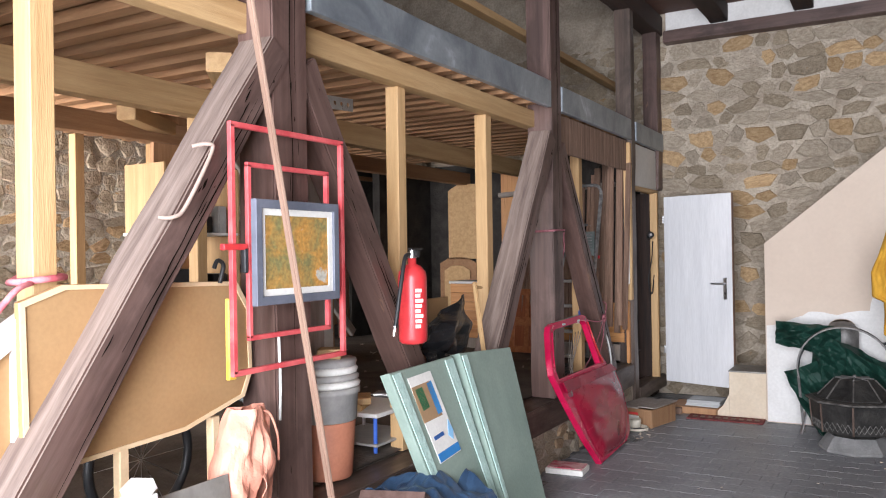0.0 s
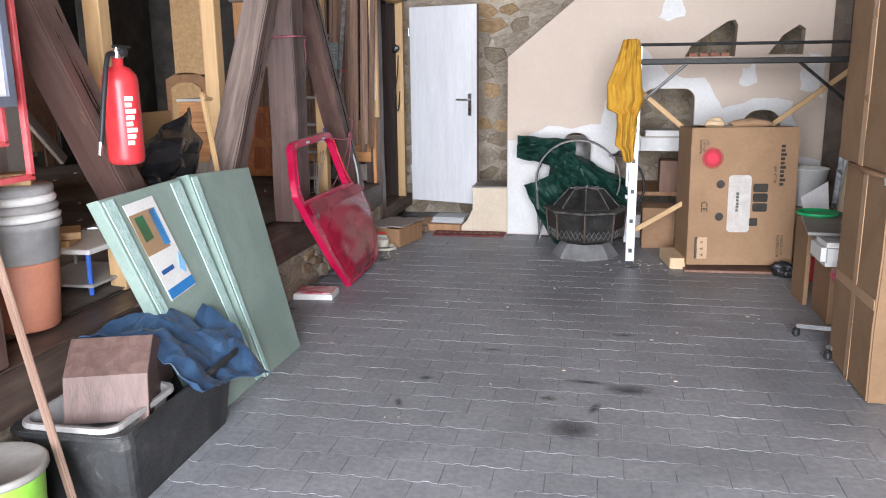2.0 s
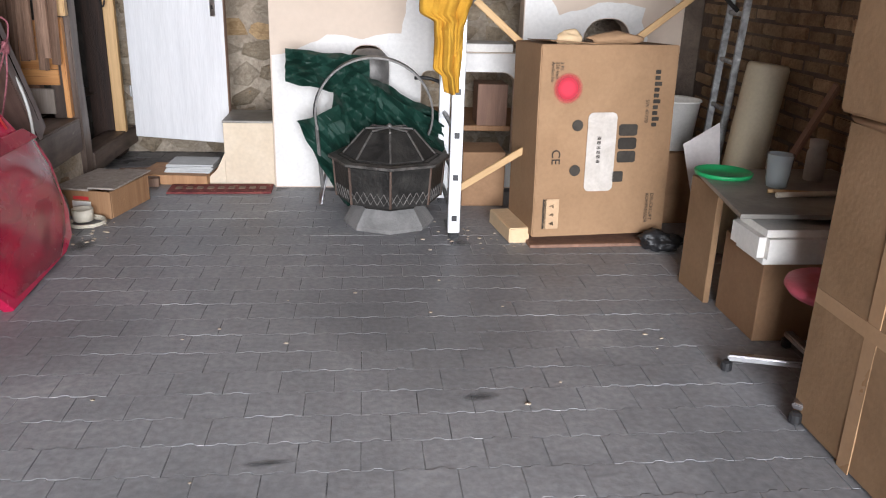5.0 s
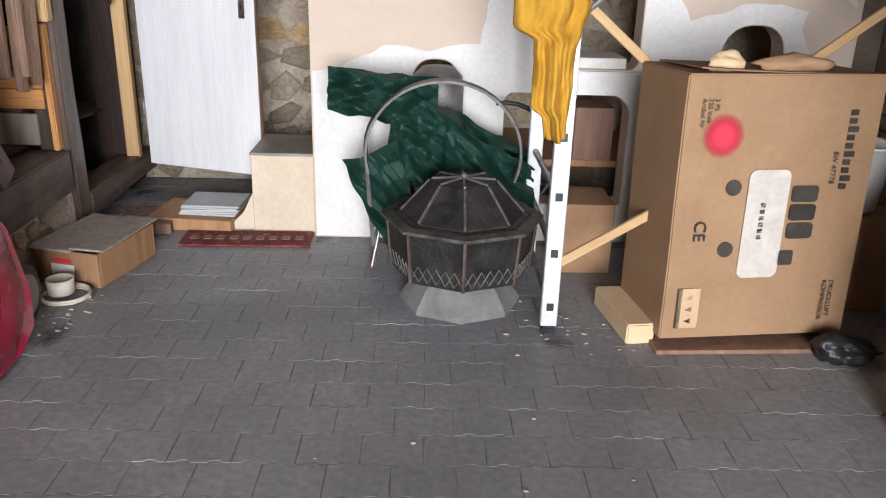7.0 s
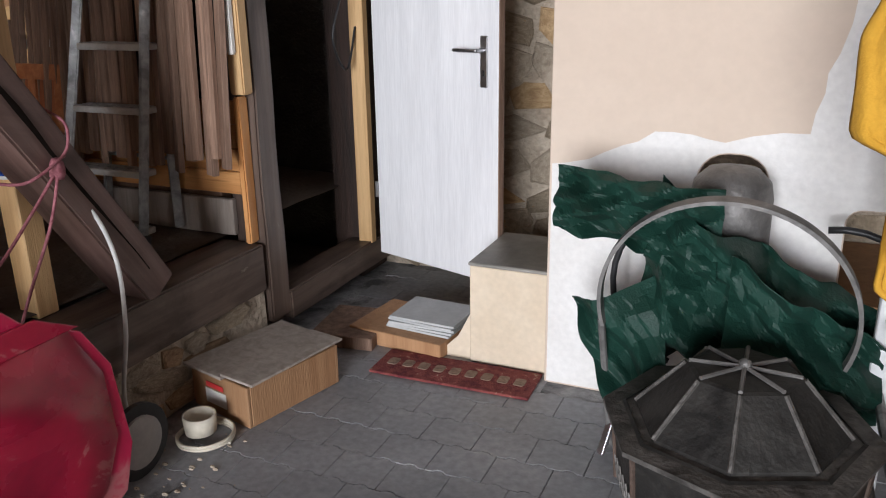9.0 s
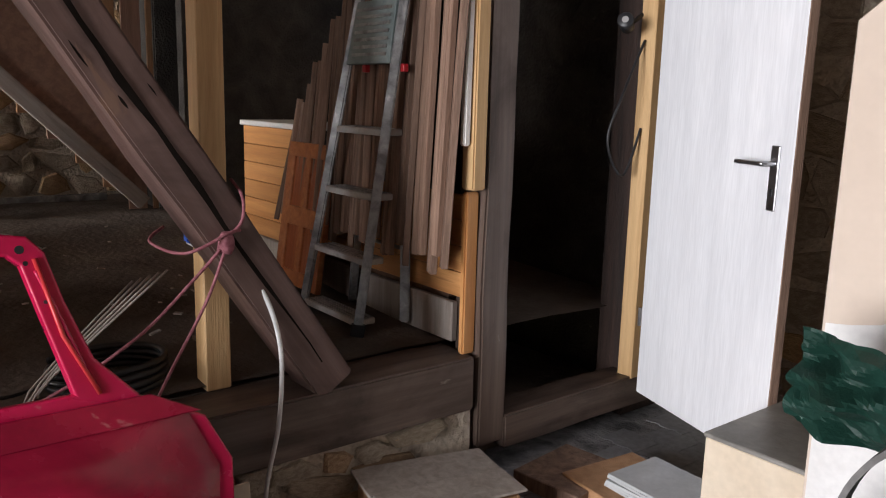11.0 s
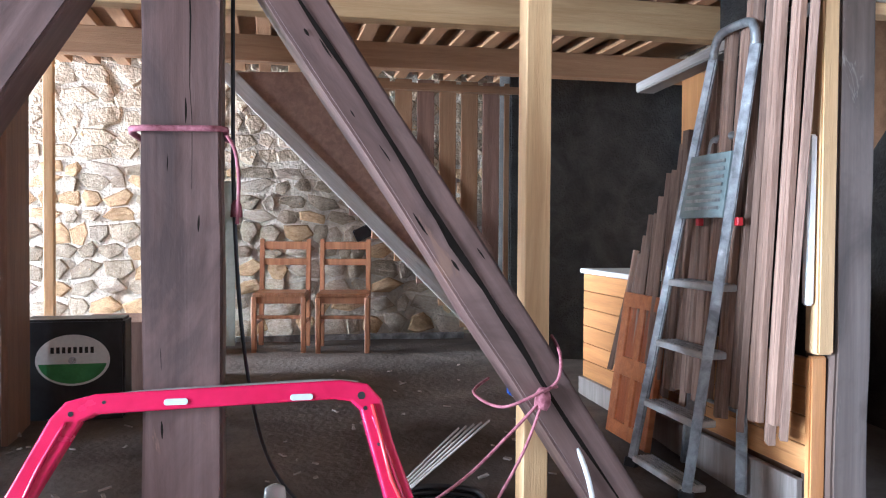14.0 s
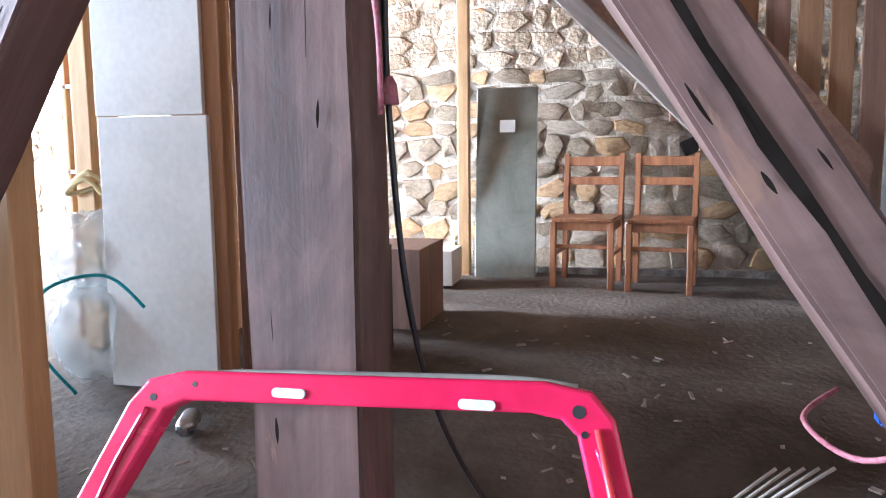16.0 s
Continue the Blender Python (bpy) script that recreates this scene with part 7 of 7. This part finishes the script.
part("tape", box(-0.385, -0.3815, -0.31, 0.31, 0.45, 0.5, 0), M_TAPE, bx1, "brown packing tape")
part("torn_edge", crumple(0, 0, 0, 0.05, 0.28, 0.025, 0.6, 61, 3, 3), M_CARD_DARK, bx1, "torn cardboard rim", m=pose(-0.35, 0, 1.06))
part("torn_paper", crumple(0, 0, 0, 0.02, 0.05, 0.03, 0.6, 62, 3, 3), M_PAPER, bx1, "torn white paper", m=pose(-0.37, -0.29, 1.05))
bx2 = thing("moving_carton", 0.45, 5.2, 1.085, 2, label="upper brown cardboard carton with torn tape", category="carton", group="stacked cartons")
part("body", box(-0.4, 0.4, -0.33, 0.33, 0, 0.9, 0.008, 0.008), M_CARD, bx2)
part("tape", box(-0.404, -0.4, -0.03, 0.03, 0.0, 0.88, 0), M_TAPE, bx2, "brown packing tape")
tagged(part("flat_carton", box(-0.02, 0.02, -0.45, 0.45, 0, 0.55, 0.004), M_CARD_DARK, m=pose(0.34, 4.22, 0, 0, 16, 0)), "flat brown carton leaning by the stacked cartons", "carton")
tagged(part("black_rail", box(-0.015, 0.015, -0.015, 0.015, 0, 0.6, 0.003), M_BLACK, m=pose(0.3, 4.72, 0.0, 0, 20, 0)), "black rail leaning beside the flat carton", "rail")

# oil stains soaked into the pavers
M_OIL = bpy.data.materials.new("oil_stain")
M_OIL.use_nodes = True
nt = M_OIL.node_tree
tc, gr, nz = nt.nodes.new("ShaderNodeTexCoord"), nt.nodes.new("ShaderNodeTexGradient"), nt.nodes.new("ShaderNodeTexNoise")
gr.gradient_type = 'SPHERICAL'
nz.inputs["Scale"].default_value, nz.inputs["Detail"].default_value, nz.inputs["Roughness"].default_value = 2.6, 9, 0.75
mu = nt.nodes.new("ShaderNodeMath")
mu.operation = 'MULTIPLY'
rp = nt.nodes.new("ShaderNodeValToRGB")
rp.color_ramp.elements[0].position, rp.color_ramp.elements[1].position = 0.17, 0.5
rp.color_ramp.elements[0].color, rp.color_ramp.elements[1].color = (0, 0, 0, 1), (0.34, 0.34, 0.34, 1)
nt.links.new(tc.outputs["Object"], gr.inputs[0])
nt.links.new(tc.outputs["Object"], nz.inputs["Vector"])
nt.links.new(gr.outputs["Fac"], mu.inputs[0])
nt.links.new(nz.outputs["Fac"], mu.inputs[1])
nt.links.new(mu.outputs[0], rp.inputs[0])
nt.links.new(rp.outputs[0], nt.nodes["Principled BSDF"].inputs["Alpha"])
nt.nodes["Principled BSDF"].inputs["Base Color"].default_value = (0.025, 0.025, 0.027, 1)
nt.nodes["Principled BSDF"].inputs["Roughness"].default_value = 0.5
for x, y, sx, sy, rz in STAINS:
    ob = part("oil_stain", plate([(math.cos(a * 0.2618), math.sin(a * 0.2618)) for a in range(24)], (), 0.0005), M_OIL, floor)
    ob.matrix_basis = pose(x, y, 0.0022, 0, 0, rz) @ Matrix.Diagonal((sx, sy, 1, 1))
# ---- pieces of walls and floors ----
rubble(wall_north, pose(0, 0, 0), XR - XW, 4.0, 0.16, 0.26, 0.009, (M_STONE, M_STONE_GREY, M_STONE_GREY, M_STONE_OCHRE, M_STONE),
       keep=lambda u, v: not (u > 7.5 and v < 1.5), piece=lambda u, v: u > 4.2 and not (u > 6.2 and v < 1.6 + 0.8 * (u - 6.2)))
rubble(wall_west, pose(0, 0, 0), YB + 0.6, 3.0, 0.14, 0.18, 0.017, (M_STONE, M_STONE_OCHRE, M_STONE, M_STONE_GREY),
       keep=lambda u, v: v > 0.5 and u > 1.4, piece=lambda u, v: u > 5.0 and v < 2.8)
rubble(plinth, pose(0, 0, 0), 7.68, 0.28, 0.11, 0.2, 0.022, (M_STONE, M_STONE_GREY, M_BRICK))

# bricks of the side wall
brick_me = bpy.data.meshes.new("brick")
bm = box(0, 0.235, 0, 0.062, -0.01, 0.012, 0.006)
bm.to_mesh(brick_me)
bm.free()
brick_me.materials.append(M_BRICK)
for r in range(27):
    for c in range(12):
        y = 8.66 - 0.25 * c - (0.125 if r % 2 else 0)
        if y - 0.235 < 5.9 or y > 8.7:
            continue
        ob = new("brick", brick_me)
        ob.parent = wall_east
        ob.matrix_basis = FACE_E @ pose(-y, 0.01 + r * 0.077 + random.uniform(-0.004, 0.004), random.uniform(-0.008, 0.004), 0, 0, random.uniform(-1.2, 1.2))

# interlocking pavers: long edges step sideways and back
PW, PH = 0.2, 0.164
prof = ((0, 0), (0.14, 0), (0.2, 0.011), (0.32, 0.011), (0.38, 0), (0.64, 0), (0.7, 0.011), (0.82, 0.011), (0.88, 0), (1, 0))
loop = [(x * PW, y) for x, y in prof] + [(x * PW, y + PH) for x, y in prof[::-1]]
bm = bmesh.new()
g = 0.0017
cx, cy = PW / 2, PH / 2
ring = lambda s, z: [bm.verts.new((cx + (x - cx) * (1 - 2 * s / PW), cy + (y - cy) * (1 - 2 * s / PH), z)) for x, y in loop]
ra, rb, rc = ring(g, -0.02), ring(g, -0.0007), ring(g + 0.0009, 0)
for A, B in ((ra, rb), (rb, rc)):
    for i in range(len(loop)):
        j = (i + 1) % len(loop)
        bm.faces.new((A[i], A[j], B[j], B[i]))
bm.faces.new(rc)
bmesh.ops.recalc_face_normals(bm, faces=bm.faces)
paver_me = bpy.data.meshes.new("paver")
bm.to_mesh(paver_me)
bm.free()
paver_me.materials.append(M_PAVER)
rest_v, rest_f = [], []
pv = [v.co.copy() for v in paver_me.vertices]
pf = [tuple(p.vertices) for p in paver_me.polygons]
single = 0
for r in range(72):
    for c in range(22):
        x, y = -3.24 + c * PW + (PW / 2 if r % 2 else 0), -1.95 + r * PH
        if x + PW > XR or y + PH > 9.7 or (x > -2.1 and y > 8.5):
            continue
        m = pose(x, y, random.uniform(-0.0014, 0.0004), random.uniform(-0.18, 0.18), random.uniform(-0.18, 0.18), random.uniform(-0.4, 0.4))
        if -2.5 < x < 0.15 and 3.4 < y < 7.3 and single < 300:
            single += 1
            ob = new("paver", paver_me)
            ob.parent = floor
            ob.matrix_basis = m
        else:
            k = len(rest_v)
            rest_v += [m @ v for v in pv]
            rest_f += [tuple(k + i for i in f) for f in pf]
me = bpy.data.meshes.new("pavers")
me.from_pydata(rest_v, [], rest_f)
ob = link("pavers", me, M_PAVER, floor)
ob["kind"] = "stuff"
